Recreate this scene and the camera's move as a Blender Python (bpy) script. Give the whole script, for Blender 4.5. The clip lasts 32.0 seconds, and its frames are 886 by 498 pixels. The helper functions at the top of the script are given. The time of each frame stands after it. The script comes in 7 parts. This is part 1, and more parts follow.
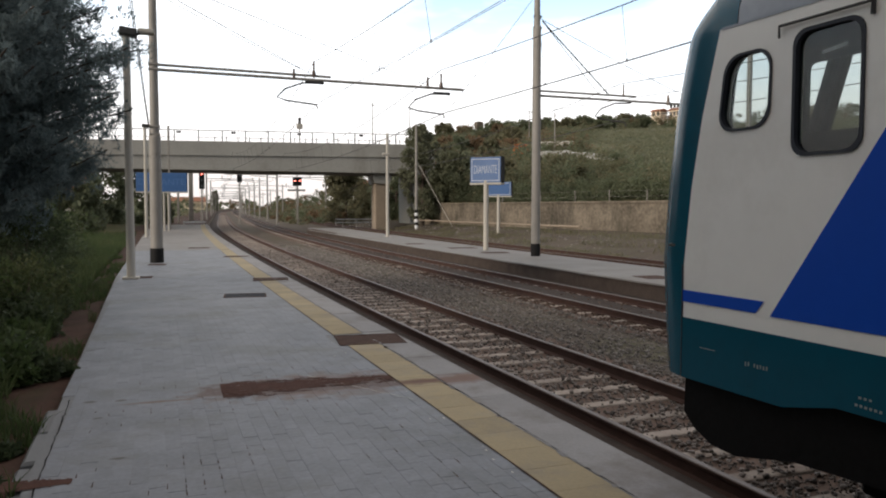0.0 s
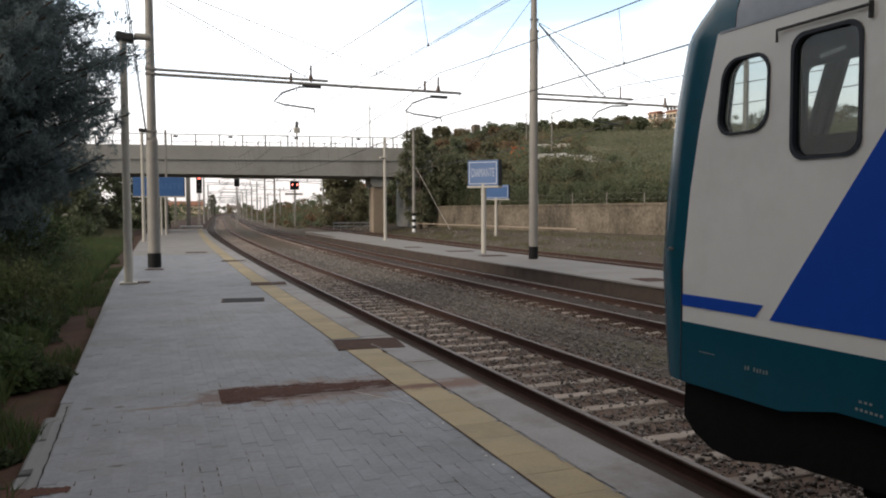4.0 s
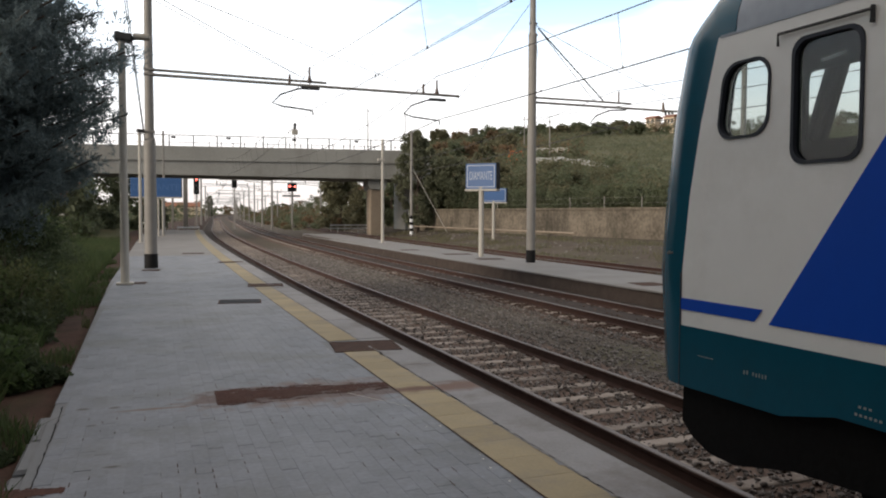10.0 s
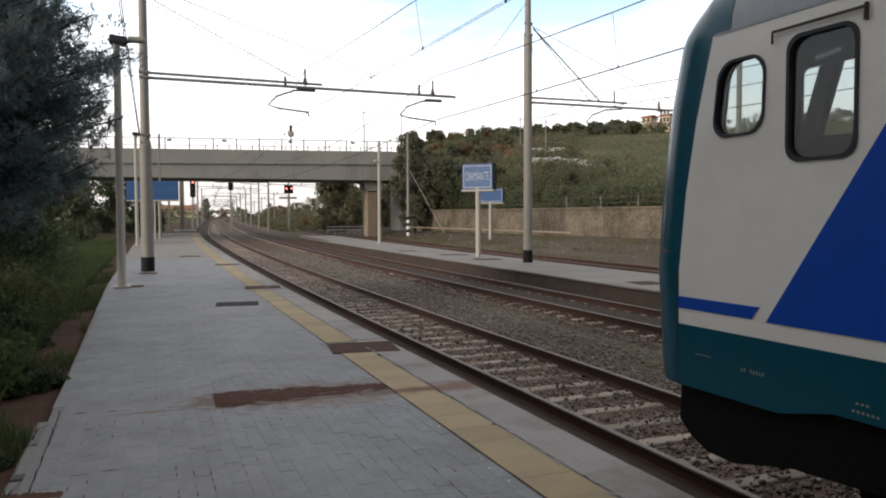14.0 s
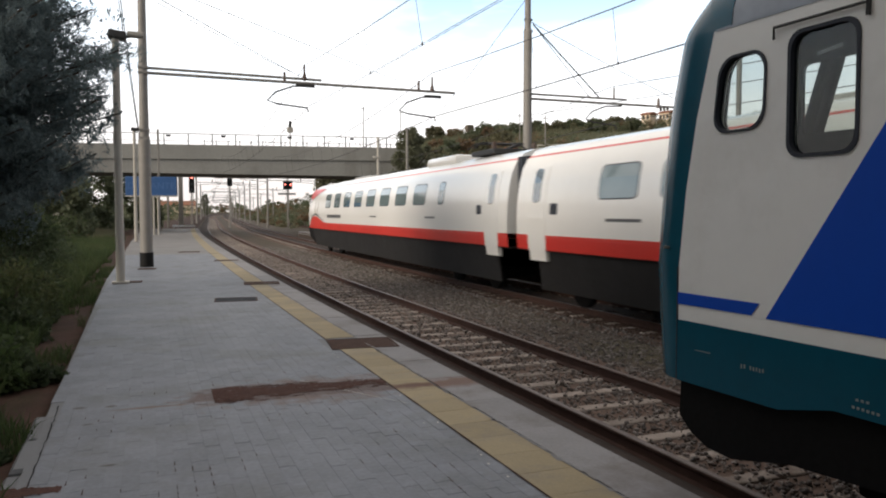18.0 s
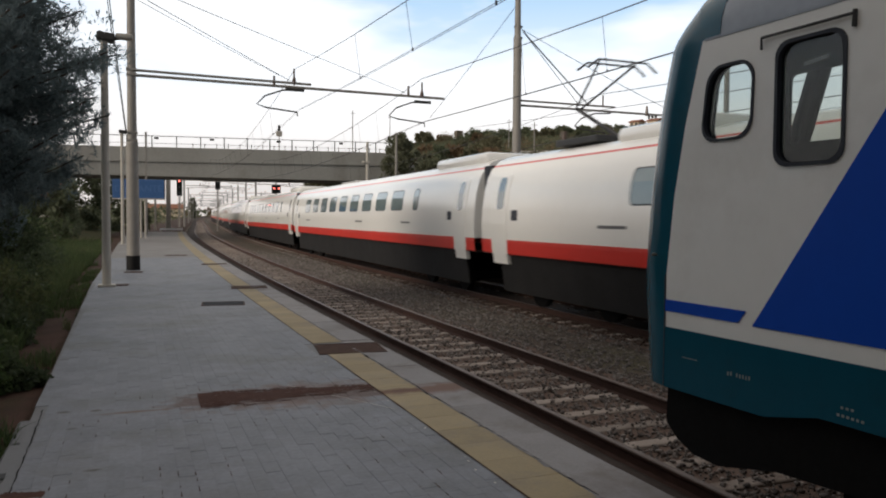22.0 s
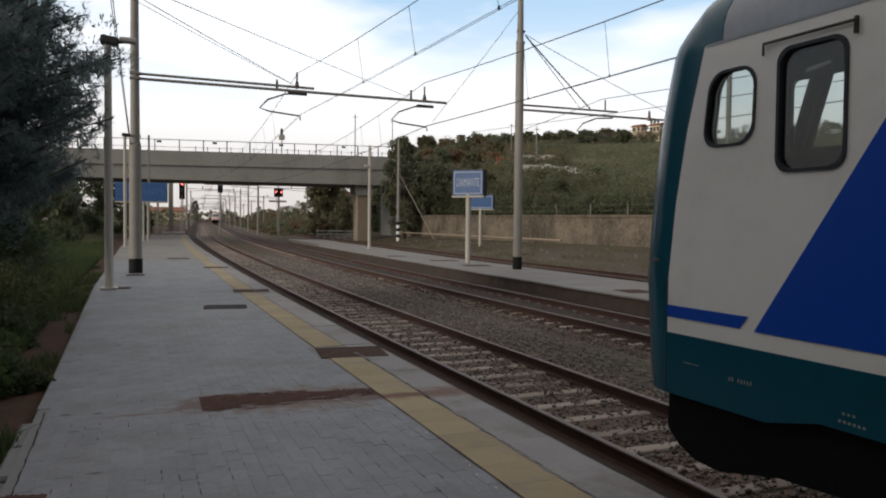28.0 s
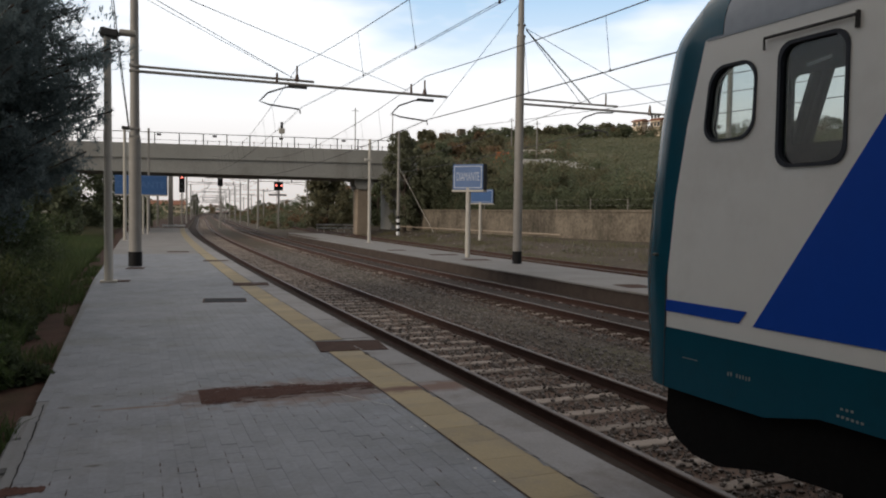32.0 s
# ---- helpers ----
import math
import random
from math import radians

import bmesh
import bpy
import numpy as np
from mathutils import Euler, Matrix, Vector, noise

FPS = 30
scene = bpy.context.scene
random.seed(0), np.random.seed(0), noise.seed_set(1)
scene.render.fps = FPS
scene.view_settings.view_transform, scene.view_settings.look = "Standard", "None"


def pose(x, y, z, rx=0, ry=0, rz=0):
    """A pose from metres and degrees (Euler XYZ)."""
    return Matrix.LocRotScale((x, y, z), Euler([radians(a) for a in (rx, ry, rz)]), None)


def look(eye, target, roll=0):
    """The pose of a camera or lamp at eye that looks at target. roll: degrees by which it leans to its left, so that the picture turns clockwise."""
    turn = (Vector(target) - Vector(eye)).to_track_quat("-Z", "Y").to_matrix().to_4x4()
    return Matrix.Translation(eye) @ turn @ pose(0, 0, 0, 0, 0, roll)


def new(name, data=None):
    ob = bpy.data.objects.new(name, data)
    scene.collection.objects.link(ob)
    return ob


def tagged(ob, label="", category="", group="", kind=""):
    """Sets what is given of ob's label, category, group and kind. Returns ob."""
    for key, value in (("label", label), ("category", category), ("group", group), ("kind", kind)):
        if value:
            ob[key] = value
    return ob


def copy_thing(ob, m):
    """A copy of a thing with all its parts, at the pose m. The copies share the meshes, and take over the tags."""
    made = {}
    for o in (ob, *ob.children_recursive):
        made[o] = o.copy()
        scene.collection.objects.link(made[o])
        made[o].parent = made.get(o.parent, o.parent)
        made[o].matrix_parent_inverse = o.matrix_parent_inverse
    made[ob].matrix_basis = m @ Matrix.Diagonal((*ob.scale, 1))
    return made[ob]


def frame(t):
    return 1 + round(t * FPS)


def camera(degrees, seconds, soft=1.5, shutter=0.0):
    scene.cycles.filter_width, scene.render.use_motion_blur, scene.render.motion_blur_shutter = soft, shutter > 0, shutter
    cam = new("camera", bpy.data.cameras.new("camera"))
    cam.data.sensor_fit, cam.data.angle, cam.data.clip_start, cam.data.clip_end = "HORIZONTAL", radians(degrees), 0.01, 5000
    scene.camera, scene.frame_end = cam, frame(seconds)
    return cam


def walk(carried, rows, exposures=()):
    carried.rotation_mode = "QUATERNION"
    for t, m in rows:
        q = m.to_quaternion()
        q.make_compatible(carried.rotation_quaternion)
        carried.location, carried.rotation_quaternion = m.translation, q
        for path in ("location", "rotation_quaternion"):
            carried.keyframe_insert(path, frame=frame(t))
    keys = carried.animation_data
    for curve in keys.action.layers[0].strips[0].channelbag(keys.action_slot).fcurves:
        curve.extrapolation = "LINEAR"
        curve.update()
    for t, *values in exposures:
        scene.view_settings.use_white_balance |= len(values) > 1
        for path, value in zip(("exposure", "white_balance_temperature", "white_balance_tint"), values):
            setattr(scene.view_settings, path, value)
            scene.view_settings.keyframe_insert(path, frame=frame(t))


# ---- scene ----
cam = camera(61.0, 32.0, soft=2.0, shutter=0.1)
EYE = (0.0, 0.0, 1.76)
# seconds, yaw, pitch, roll, and the sway in metres of the hand-held camera
ROWS = [
    (0.0, -20.10, -3.02, -0.06, 0.009, -0.031, 0.001), (0.5, -20.02, -3.12, -0.30, 0.010, -0.026, 0.004),
    (1.0, -19.98, -3.20, -0.33, 0.012, -0.017, 0.003), (1.5, -20.43, -3.19, -0.38, 0.010, -0.017, 0.004),
    (2.0, -20.18, -3.13, -0.39, 0.015, -0.014, 0.002), (2.5, -20.26, -3.19, -0.45, 0.011, -0.016, 0.001),
    (3.0, -20.30, -3.00, -0.43, 0.014, -0.013, 0.003), (3.5, -20.26, -2.91, 0.22, 0.003, -0.023, 0.015),
    (5.5, -20.33, -2.65, -0.06, 0.017, -0.004, 0.012), (6.0, -20.05, -2.92, -0.29, 0.007, -0.007, 0.016),
    (6.5, -20.30, -2.55, -0.51, 0.007, -0.005, 0.008), (7.0, -20.63, -3.08, -0.75, 0.003, -0.006, 0.005),
    (7.5, -20.30, -3.12, -0.74, -0.002, -0.007, 0.000), (8.0, -20.54, -3.03, -0.74, -0.003, -0.000, -0.001),
    (8.5, -20.57, -2.74, -0.54, -0.001, -0.002, 0.002), (9.0, -20.26, -2.78, -0.36, 0.000, 0.001, 0.002),
    (9.5, -20.38, -2.77, -0.36, 0.002, -0.000, 0.003), (10.0, -20.49, -2.56, -0.23, 0.001, -0.000, 0.007),
    (10.5, -20.78, -2.53, -0.18, 0.000, -0.003, 0.004), (11.0, -20.96, -2.30, -0.06, -0.005, -0.007, 0.000),
    (11.5, -21.10, -2.32, 0.00, -0.005, -0.009, 0.001), (12.0, -21.27, -2.39, -0.06, -0.006, -0.006, 0.004),
    (12.5, -21.35, -2.48, 0.02, -0.004, -0.007, 0.004), (13.0, -21.68, -2.34, 0.09, 0.000, -0.003, 0.003),
    (13.5, -21.27, -2.52, 0.14, -0.005, -0.006, 0.001), (14.0, -20.73, -2.50, 0.24, 0.002, -0.001, 0.004),
    (14.5, -20.19, -2.54, 0.20, -0.000, 0.001, 0.005), (16.5, -20.15, -2.76, -0.06, -0.001, 0.005, -0.001),
    (17.0, -20.10, -2.82, 0.13, 0.000, 0.002, 0.005), (17.5, -20.40, -2.67, 0.05, -0.001, 0.004, 0.005),
    (18.0, -20.80, -2.77, 0.09, 0.002, 0.011, -0.003), (18.5, -21.04, -2.79, 0.16, 0.006, 0.010, 0.002),
    (19.0, -21.31, -2.95, 0.02, 0.004, 0.012, -0.003), (19.5, -21.52, -2.82, -0.15, 0.007, 0.014, -0.002),
    (20.0, -21.71, -2.53, -0.31, -0.001, 0.008, 0.002), (20.5, -21.44, -2.26, -0.41, -0.004, 0.006, -0.000),
    (21.0, -21.60, -2.31, -0.42, -0.005, 0.005, 0.000), (21.5, -21.57, -2.39, -0.40, -0.001, 0.008, -0.005),
    (22.0, -21.66, -2.36, -0.39, -0.002, 0.010, -0.001), (22.5, -21.63, -2.49, -0.43, 0.001, 0.008, 0.000),
    (23.0, -21.58, -2.49, -0.47, -0.001, 0.011, 0.000), (23.5, -21.61, -2.55, -0.54, 0.004, 0.017, -0.001),
    (24.0, -21.71, -2.56, -0.50, -0.001, 0.013, 0.002), (24.5, -21.69, -2.50, -0.38, 0.002, 0.014, 0.001),
    (25.0, -21.81, -2.42, -0.45, -0.001, 0.013, -0.004), (25.5, -21.79, -2.37, -0.30, 0.004, 0.011, 0.001),
    (27.5, -21.51, -2.14, -0.70, -0.003, 0.008, 0.004), (28.0, -21.50, -2.06, -0.58, -0.005, 0.002, 0.003),
    (28.5, -21.47, -1.94, -0.57, 0.001, 0.003, -0.001), (29.0, -21.52, -2.03, -0.61, -0.006, -0.001, -0.000),
    (29.5, -21.43, -2.15, -0.65, -0.000, 0.007, -0.002), (30.0, -21.52, -2.09, -0.55, 0.003, 0.008, 0.002),
    (30.5, -21.41, -2.23, -0.60, -0.000, 0.006, 0.004), (31.0, -21.36, -2.15, -0.67, -0.003, -0.001, 0.002),
    (31.5, -21.46, -2.31, -0.76, -0.003, -0.001, 0.002), (32.0, -21.50, -2.50, -0.78, 0.002, 0.006, 0.001),
]
walk(cam, [(t, pose(EYE[0] + dx, EYE[1] + dy, EYE[2] + dz, 90 + p, r, w)) for t, w, p, r, dx, dy, dz in ROWS],
     [(0.0, 0.0), (14.0, 0.0), (17.5, 0.03), (18.2, -0.08), (19.0, -0.36), (22.0, -0.42), (32.0, -0.5)])

# ------------------------------------------------------------------ light: dusk, thin bright cloud
world = bpy.data.worlds.new("dusk_sky")
scene.world = world
world.use_nodes = True
wn, wl = world.node_tree.nodes, world.node_tree.links
for n in list(wn):
    wn.remove(n)
sky = wn.new("ShaderNodeTexSky")
sky.sky_type, sky.sun_disc = "NISHITA", False
sky.sun_elevation, sky.sun_rotation = radians(18), radians(-107)
sky.air_density, sky.dust_density, sky.ozone_density = 1.0, 1.5, 1.5
gen = wn.new("ShaderNodeTexCoord")
sep = wn.new("ShaderNodeSeparateXYZ")
wl.new(gen.outputs["Generated"], sep.inputs[0])
stretch = wn.new("ShaderNodeMapping")
stretch.inputs["Scale"].default_value = (1.3, 1.3, 4.5)
wl.new(gen.outputs["Generated"], stretch.inputs[0])
cloud = wn.new("ShaderNodeTexNoise")
cloud.inputs["Scale"].default_value, cloud.inputs["Detail"].default_value = 2.2, 5
wl.new(stretch.outputs[0], cloud.inputs["Vector"])
band = wn.new("ShaderNodeValToRGB")          # hazy cloud: rosy at the horizon, white, blue gaps higher, bright overhead
els = band.color_ramp.elements
els[0].position, els[0].color = 0.0, (7.9, 7.3, 7.0, 1)
els[1].position, els[1].color = 1.0, (9.6, 8.6, 7.9, 1)
for pos, colour in ((0.07, (9.6, 9.2, 9.0)), (0.14, (11.5, 11.5, 11.6)), (0.21, (11.5, 12.0, 12.6)), (0.5, (11.3, 10.4, 9.6))):
    e = els.new(pos)
    e.color = (*colour, 1)
wl.new(sep.outputs["Z"], band.inputs[0])
gap = wn.new("ShaderNodeMapRange")           # gaps open only above the bright band
gap.inputs["From Min"].default_value, gap.inputs["From Max"].default_value = 0.13, 0.27
wl.new(sep.outputs["Z"], gap.inputs["Value"])
hole = wn.new("ShaderNodeMapRange")
hole.inputs["From Min"].default_value, hole.inputs["From Max"].default_value = 0.40, 0.56
wl.new(cloud.outputs["Fac"], hole.inputs["Value"])
thick = wn.new("ShaderNodeMapRange")         # overhead the cloud is thick again
thick.inputs["From Min"].default_value, thick.inputs["From Max"].default_value = 0.34, 0.62
thick.inputs["To Min"].default_value, thick.inputs["To Max"].default_value = 1.0, 0.15
wl.new(sep.outputs["Z"], thick.inputs["Value"])
veil = wn.new("ShaderNodeMath")
veil.operation = "MULTIPLY"
wl.new(gap.outputs[0], veil.inputs[0])
wl.new(thick.outputs[0], veil.inputs[1])
both = wn.new("ShaderNodeMath")
both.operation = "MULTIPLY"
wl.new(veil.outputs[0], both.inputs[0])
wl.new(hole.outputs[0], both.inputs[1])
lift = wn.new("ShaderNodeMix")               # the clear sky behind, veiled by thin haze
lift.data_type, lift.blend_type = "RGBA", "MIX"
lift.inputs["Factor"].default_value = 0.82
lift.inputs["B"].default_value = (6.2, 8.8, 11.6, 1)
wl.new(sky.outputs[0], lift.inputs["A"])
mixc = wn.new("ShaderNodeMix")
mixc.data_type = "RGBA"
wl.new(both.outputs[0], mixc.inputs["Factor"])
wl.new(band.outputs[0], mixc.inputs["A"])
wl.new(lift.outputs["Result"], mixc.inputs["B"])
bg = wn.new("ShaderNodeBackground")
bg.inputs["Strength"].default_value = 0.13
ahead = wn.new("ShaderNodeVectorMath")       # dusk: the sky glows ahead, towards the sunset, and is dim behind
ahead.operation = "DOT_PRODUCT"
ahead.inputs[1].default_value = (0.17, 0.985, 0.0)
wl.new(gen.outputs["Generated"], ahead.inputs[0])
dusk = wn.new("ShaderNodeMapRange")
dusk.interpolation_type = "SMOOTHSTEP"
dusk.inputs["From Min"].default_value, dusk.inputs["From Max"].default_value = -0.15, 0.72
dusk.inputs["To Min"].default_value, dusk.inputs["To Max"].default_value = 0.46, 1.0
wl.new(ahead.outputs["Value"], dusk.inputs["Value"])
dim = wn.new("ShaderNodeVectorMath")
dim.operation = "SCALE"
wl.new(mixc.outputs["Result"], dim.inputs[0])
wl.new(dusk.outputs[0], dim.inputs["Scale"])
wl.new(dim.outputs[0], bg.inputs["Color"])
wout = wn.new("ShaderNodeOutputWorld")
wl.new(bg.outputs[0], wout.inputs["Surface"])

sun = new("sun", bpy.data.lights.new("sun", "SUN"))
sun.data.energy, sun.data.angle, sun.data.color = 2.9, radians(24), (1.0, 0.88, 0.74)
sun.matrix_world = look((0, 0, 60), (46, 14, 44.4))


# ------------------------------------------------------------------ materials
def mat(name, a, b=None, rough=0.8, metal=0.0, scale=3.0, fine=60.0, bump=0.15, spread=0.45, space="Object", dirt=None, dirt_scale=0.8, dirt_amount=0.5, each=0.0, coat=0.0, streak=1.0):
    """Two colours mixed by coarse and fine noise, with fine relief, optional dirt patches and a shift of tone from piece to piece."""
    m = bpy.data.materials.new(name)
    m.use_nodes = True
    n, l = m.node_tree.nodes, m.node_tree.links
    p = n["Principled BSDF"]
    b = b or tuple(c * 0.8 for c in a)
    co = n.new("ShaderNodeTexCoord")
    geo = n.new("ShaderNodeNewGeometry")
    vec = geo.outputs["Position"] if space == "World" else co.outputs["Object"]
    big = n.new("ShaderNodeTexNoise")
    big.inputs["Scale"].default_value, big.inputs["Detail"].default_value = scale, 6
    big.inputs["Roughness"].default_value = 0.65
    l.new(vec, big.inputs["Vector"])
    small = n.new("ShaderNodeTexNoise")
    small.inputs["Scale"].default_value, small.inputs["Detail"].default_value = fine, 4
    l.new(vec, small.inputs["Vector"])
    mixf = n.new("ShaderNodeMath")
    mixf.operation = "MULTIPLY_ADD"
    mixf.inputs[1].default_value = 0.4
    l.new(small.outputs["Fac"], mixf.inputs[0])
    half = n.new("ShaderNodeMath")
    half.operation = "MULTIPLY"
    half.inputs[1].default_value = 0.6
    l.new(big.outputs["Fac"], half.inputs[0])
    l.new(half.outputs[0], mixf.inputs[2])
    rng = n.new("ShaderNodeMapRange")
    rng.inputs["From Min"].default_value, rng.inputs["From Max"].default_value = 0.5 - spread / 2, 0.5 + spread / 2
    l.new(mixf.outputs[0], rng.inputs["Value"])
    mx = n.new("ShaderNodeMix")
    mx.data_type = "RGBA"
    mx.inputs["A"].default_value, mx.inputs["B"].default_value = (*a, 1), (*b, 1)
    l.new(rng.outputs[0], mx.inputs["Factor"])
    col = mx.outputs["Result"]
    if dirt:
        dn = n.new("ShaderNodeTexNoise")
        dn.inputs["Scale"].default_value, dn.inputs["Detail"].default_value = dirt_scale, 8
        dn.inputs["Roughness"].default_value = 0.7
        run = n.new("ShaderNodeMapping")
        run.inputs["Scale"].default_value = (1, 1, streak)
        l.new(vec, run.inputs["Vector"])
        l.new(run.outputs[0], dn.inputs["Vector"])
        dr = n.new("ShaderNodeMapRange")
        dr.inputs["From Min"].default_value, dr.inputs["From Max"].default_value = 0.5, 0.72
        dr.inputs["To Max"].default_value = dirt_amount
        l.new(dn.outputs["Fac"], dr.inputs["Value"])
        dm = n.new("ShaderNodeMix")
        dm.data_type = "RGBA"
        dm.inputs["B"].default_value = (*dirt, 1)
        l.new(dr.outputs[0], dm.inputs["Factor"])
        l.new(col, dm.inputs["A"])
        col = dm.outputs["Result"]
    if each:
        info = n.new("ShaderNodeObjectInfo")
        sm = n.new("ShaderNodeMath")
        sm.operation = "ADD"
        l.new(info.outputs["Random"], sm.inputs[0])
        l.new(geo.outputs["Random Per Island"], sm.inputs[1])
        fr = n.new("ShaderNodeMath")
        fr.operation = "FRACT"
        l.new(sm.outputs[0], fr.inputs[0])
        er = n.new("ShaderNodeMapRange")
        er.inputs["To Min"].default_value, er.inputs["To Max"].default_value = 1 - each, 1 + each
        l.new(fr.outputs[0], er.inputs["Value"])
        hs = n.new("ShaderNodeHueSaturation")
        l.new(er.outputs[0], hs.inputs["Value"])
        l.new(col, hs.inputs["Color"])
        col = hs.outputs["Color"]
    l.new(col, p.inputs["Base Color"])
    rr = n.new("ShaderNodeMapRange")
    rr.inputs["To Min"].default_value, rr.inputs["To Max"].default_value = max(rough - 0.12, 0.03), min(rough + 0.12, 1)
    l.new(mixf.outputs[0], rr.inputs["Value"])
    l.new(rr.outputs[0], p.inputs["Roughness"])
    p.inputs["Metallic"].default_value = metal
    p.inputs["Coat Weight"].default_value = coat
    p.inputs["Coat Roughness"].default_value = min(0.15, rough)
    if bump:
        bp = n.new("ShaderNodeBump")
        bp.inputs["Strength"].default_value, bp.inputs["Distance"].default_value = bump, 0.02
        l.new(mixf.outputs[0], bp.inputs["Height"])
        l.new(bp.outputs[0], p.inputs["Normal"])
    return m


def leaf_mat(name, a, b, rough=0.6, stands=None, stand_scale=0.045):
    """Leaves; stands: a second tone that whole stands of plants take on."""
    m = mat(name, a, b, rough=rough, scale=1.5, fine=14, bump=0.0, each=0.3, space="World", dirt=stands, dirt_scale=stand_scale, dirt_amount=0.85)
    p = m.node_tree.nodes["Principled BSDF"]
    p.inputs["Specular IOR Level"].default_value = 0.25
    n, l = m.node_tree.nodes, m.node_tree.links
    thin = n.new("ShaderNodeBsdfTranslucent")
    l.new(p.inputs["Base Color"].links[0].from_socket, thin.inputs["Color"])
    mx = n.new("ShaderNodeMixShader")
    mx.inputs[0].default_value = 0.5
    l.new(p.outputs[0], mx.inputs[1])
    l.new(thin.outputs[0], mx.inputs[2])
    l.new(mx.outputs[0], n["Material Output"].inputs["Surface"])
    return m


def glow(name, colour, strength):
    m = bpy.data.materials.new(name)
    m.use_nodes = True
    p = m.node_tree.nodes["Principled BSDF"]
    p.inputs["Base Color"].default_value = (*colour, 1)
    p.inputs["Emission Color"].default_value = (*colour, 1)
    p.inputs["Emission Strength"].default_value = strength
    return m


def glass_mat(name, tint=(0.93, 0.98, 0.97), rough=0.02, clear=0.8):
    """Thin pane: mostly clear, with a weak mirror gloss."""
    m = bpy.data.materials.new(name)
    m.use_nodes = True
    n, l = m.node_tree.nodes, m.node_tree.links
    out = n["Material Output"]
    n.remove(n["Principled BSDF"])
    tr = n.new("ShaderNodeBsdfTransparent")
    tr.inputs["Color"].default_value = (*[c * clear for c in tint], 1)
    gl = n.new("ShaderNodeBsdfGlossy")
    gl.inputs["Roughness"].default_value = rough
    mx = n.new("ShaderNodeMixShader")
    mx.inputs[0].default_value = 0.027
    l.new(tr.outputs[0], mx.inputs[1])
    l.new(gl.outputs[0], mx.inputs[2])
    l.new(mx.outputs[0], out.inputs["Surface"])
    return m


M = {}
M["paver"] = mat("grey_concrete_paver", (0.180, 0.195, 0.225), (0.104, 0.115, 0.135), rough=0.66, scale=1.4, fine=26, bump=0.12, space="World", dirt=(0.085, 0.088, 0.084), dirt_scale=0.6, dirt_amount=0.8, each=0.06)
M["joint"] = mat("dirty_joint_sand", (0.17, 0.178, 0.19), (0.11, 0.115, 0.123), rough=0.8, scale=2, fine=80, bump=0.3, space="World")
M["screed"] = mat("worn_concrete_slab", (0.205, 0.197, 0.192), (0.125, 0.12, 0.116), rough=0.78, scale=0.6, fine=30, bump=0.2, space="World", dirt=(0.16, 0.14, 0.12), dirt_scale=0.3, dirt_amount=0.4)
M["edge"] = mat("platform_edge_stone", (0.235, 0.23, 0.235), (0.16, 0.155, 0.158), rough=0.75, scale=1.5, fine=40, bump=0.3, space="World", dirt=(0.105, 0.085, 0.072), dirt_scale=1.1, dirt_amount=0.85, each=0.07)
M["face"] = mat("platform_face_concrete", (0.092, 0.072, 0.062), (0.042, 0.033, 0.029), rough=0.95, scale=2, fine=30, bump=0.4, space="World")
M["yellow"] = mat("worn_yellow_tactile", (0.33, 0.268, 0.16), (0.245, 0.205, 0.13), rough=0.8, scale=1.2, fine=35, bump=0.3, space="World", dirt=(0.20, 0.18, 0.145), dirt_scale=1.4, dirt_amount=0.85, each=0.08)
M["rust"] = mat("rusty_steel_cover", (0.08, 0.045, 0.034), (0.042, 0.027, 0.022), rough=0.9, metal=0.0, scale=5, fine=60, bump=0.4, space="World")
M["rustdirt"] = mat("rust_red_dirt", (0.098, 0.052, 0.042), (0.046, 0.026, 0.022), rough=0.97, scale=6, fine=50, bump=0.6, space="World")
M["rail"] = mat("rusty_rail_steel", (0.07, 0.035, 0.026), (0.037, 0.02, 0.015), rough=0.85, metal=0.0, scale=6, fine=90, bump=0.2, space="World")
M["railhead"] = mat("rail_running_surface", (0.12, 0.092, 0.08), (0.075, 0.056, 0.048), rough=0.55, metal=0.4, scale=4, fine=70, bump=0.05, space="World")
M["sleeper"] = mat("concrete_sleeper", (0.36, 0.32, 0.285), (0.22, 0.18, 0.155), rough=0.9, scale=4, fine=50, bump=0.3, space="World", dirt=(0.09, 0.055, 0.04), dirt_scale=2.6, dirt_amount=0.9, each=0.2)
M["sleeper_old"] = mat("old_brown_sleeper", (0.10, 0.075, 0.06), (0.06, 0.042, 0.034), rough=0.95, scale=4, fine=50, bump=0.4, space="World", each=0.15)
M["stone"] = mat("ballast_stone", (0.245, 0.226, 0.212), (0.10, 0.088, 0.079), rough=0.92, scale=8, fine=50, bump=0.3, space="World", each=0.45)
M["stone_rusty"] = mat("rust_stained_ballast", (0.125, 0.09, 0.073), (0.055, 0.038, 0.031), rough=0.95, scale=8, fine=50, bump=0.3, space="World", each=0.45)
M["stone_mixed"] = mat("dusty_mixed_ballast", (0.275, 0.25, 0.235), (0.085, 0.07, 0.062), rough=0.95, scale=8, fine=50, bump=0.3, space="World", each=0.5)
M["soil"] = mat("red_brown_soil", (0.085, 0.049, 0.038), (0.036, 0.024, 0.019), rough=0.98, scale=2.5, fine=30, bump=0.6, space="World", dirt=(0.03, 0.035, 0.015), dirt_scale=1.2, dirt_amount=0.6)
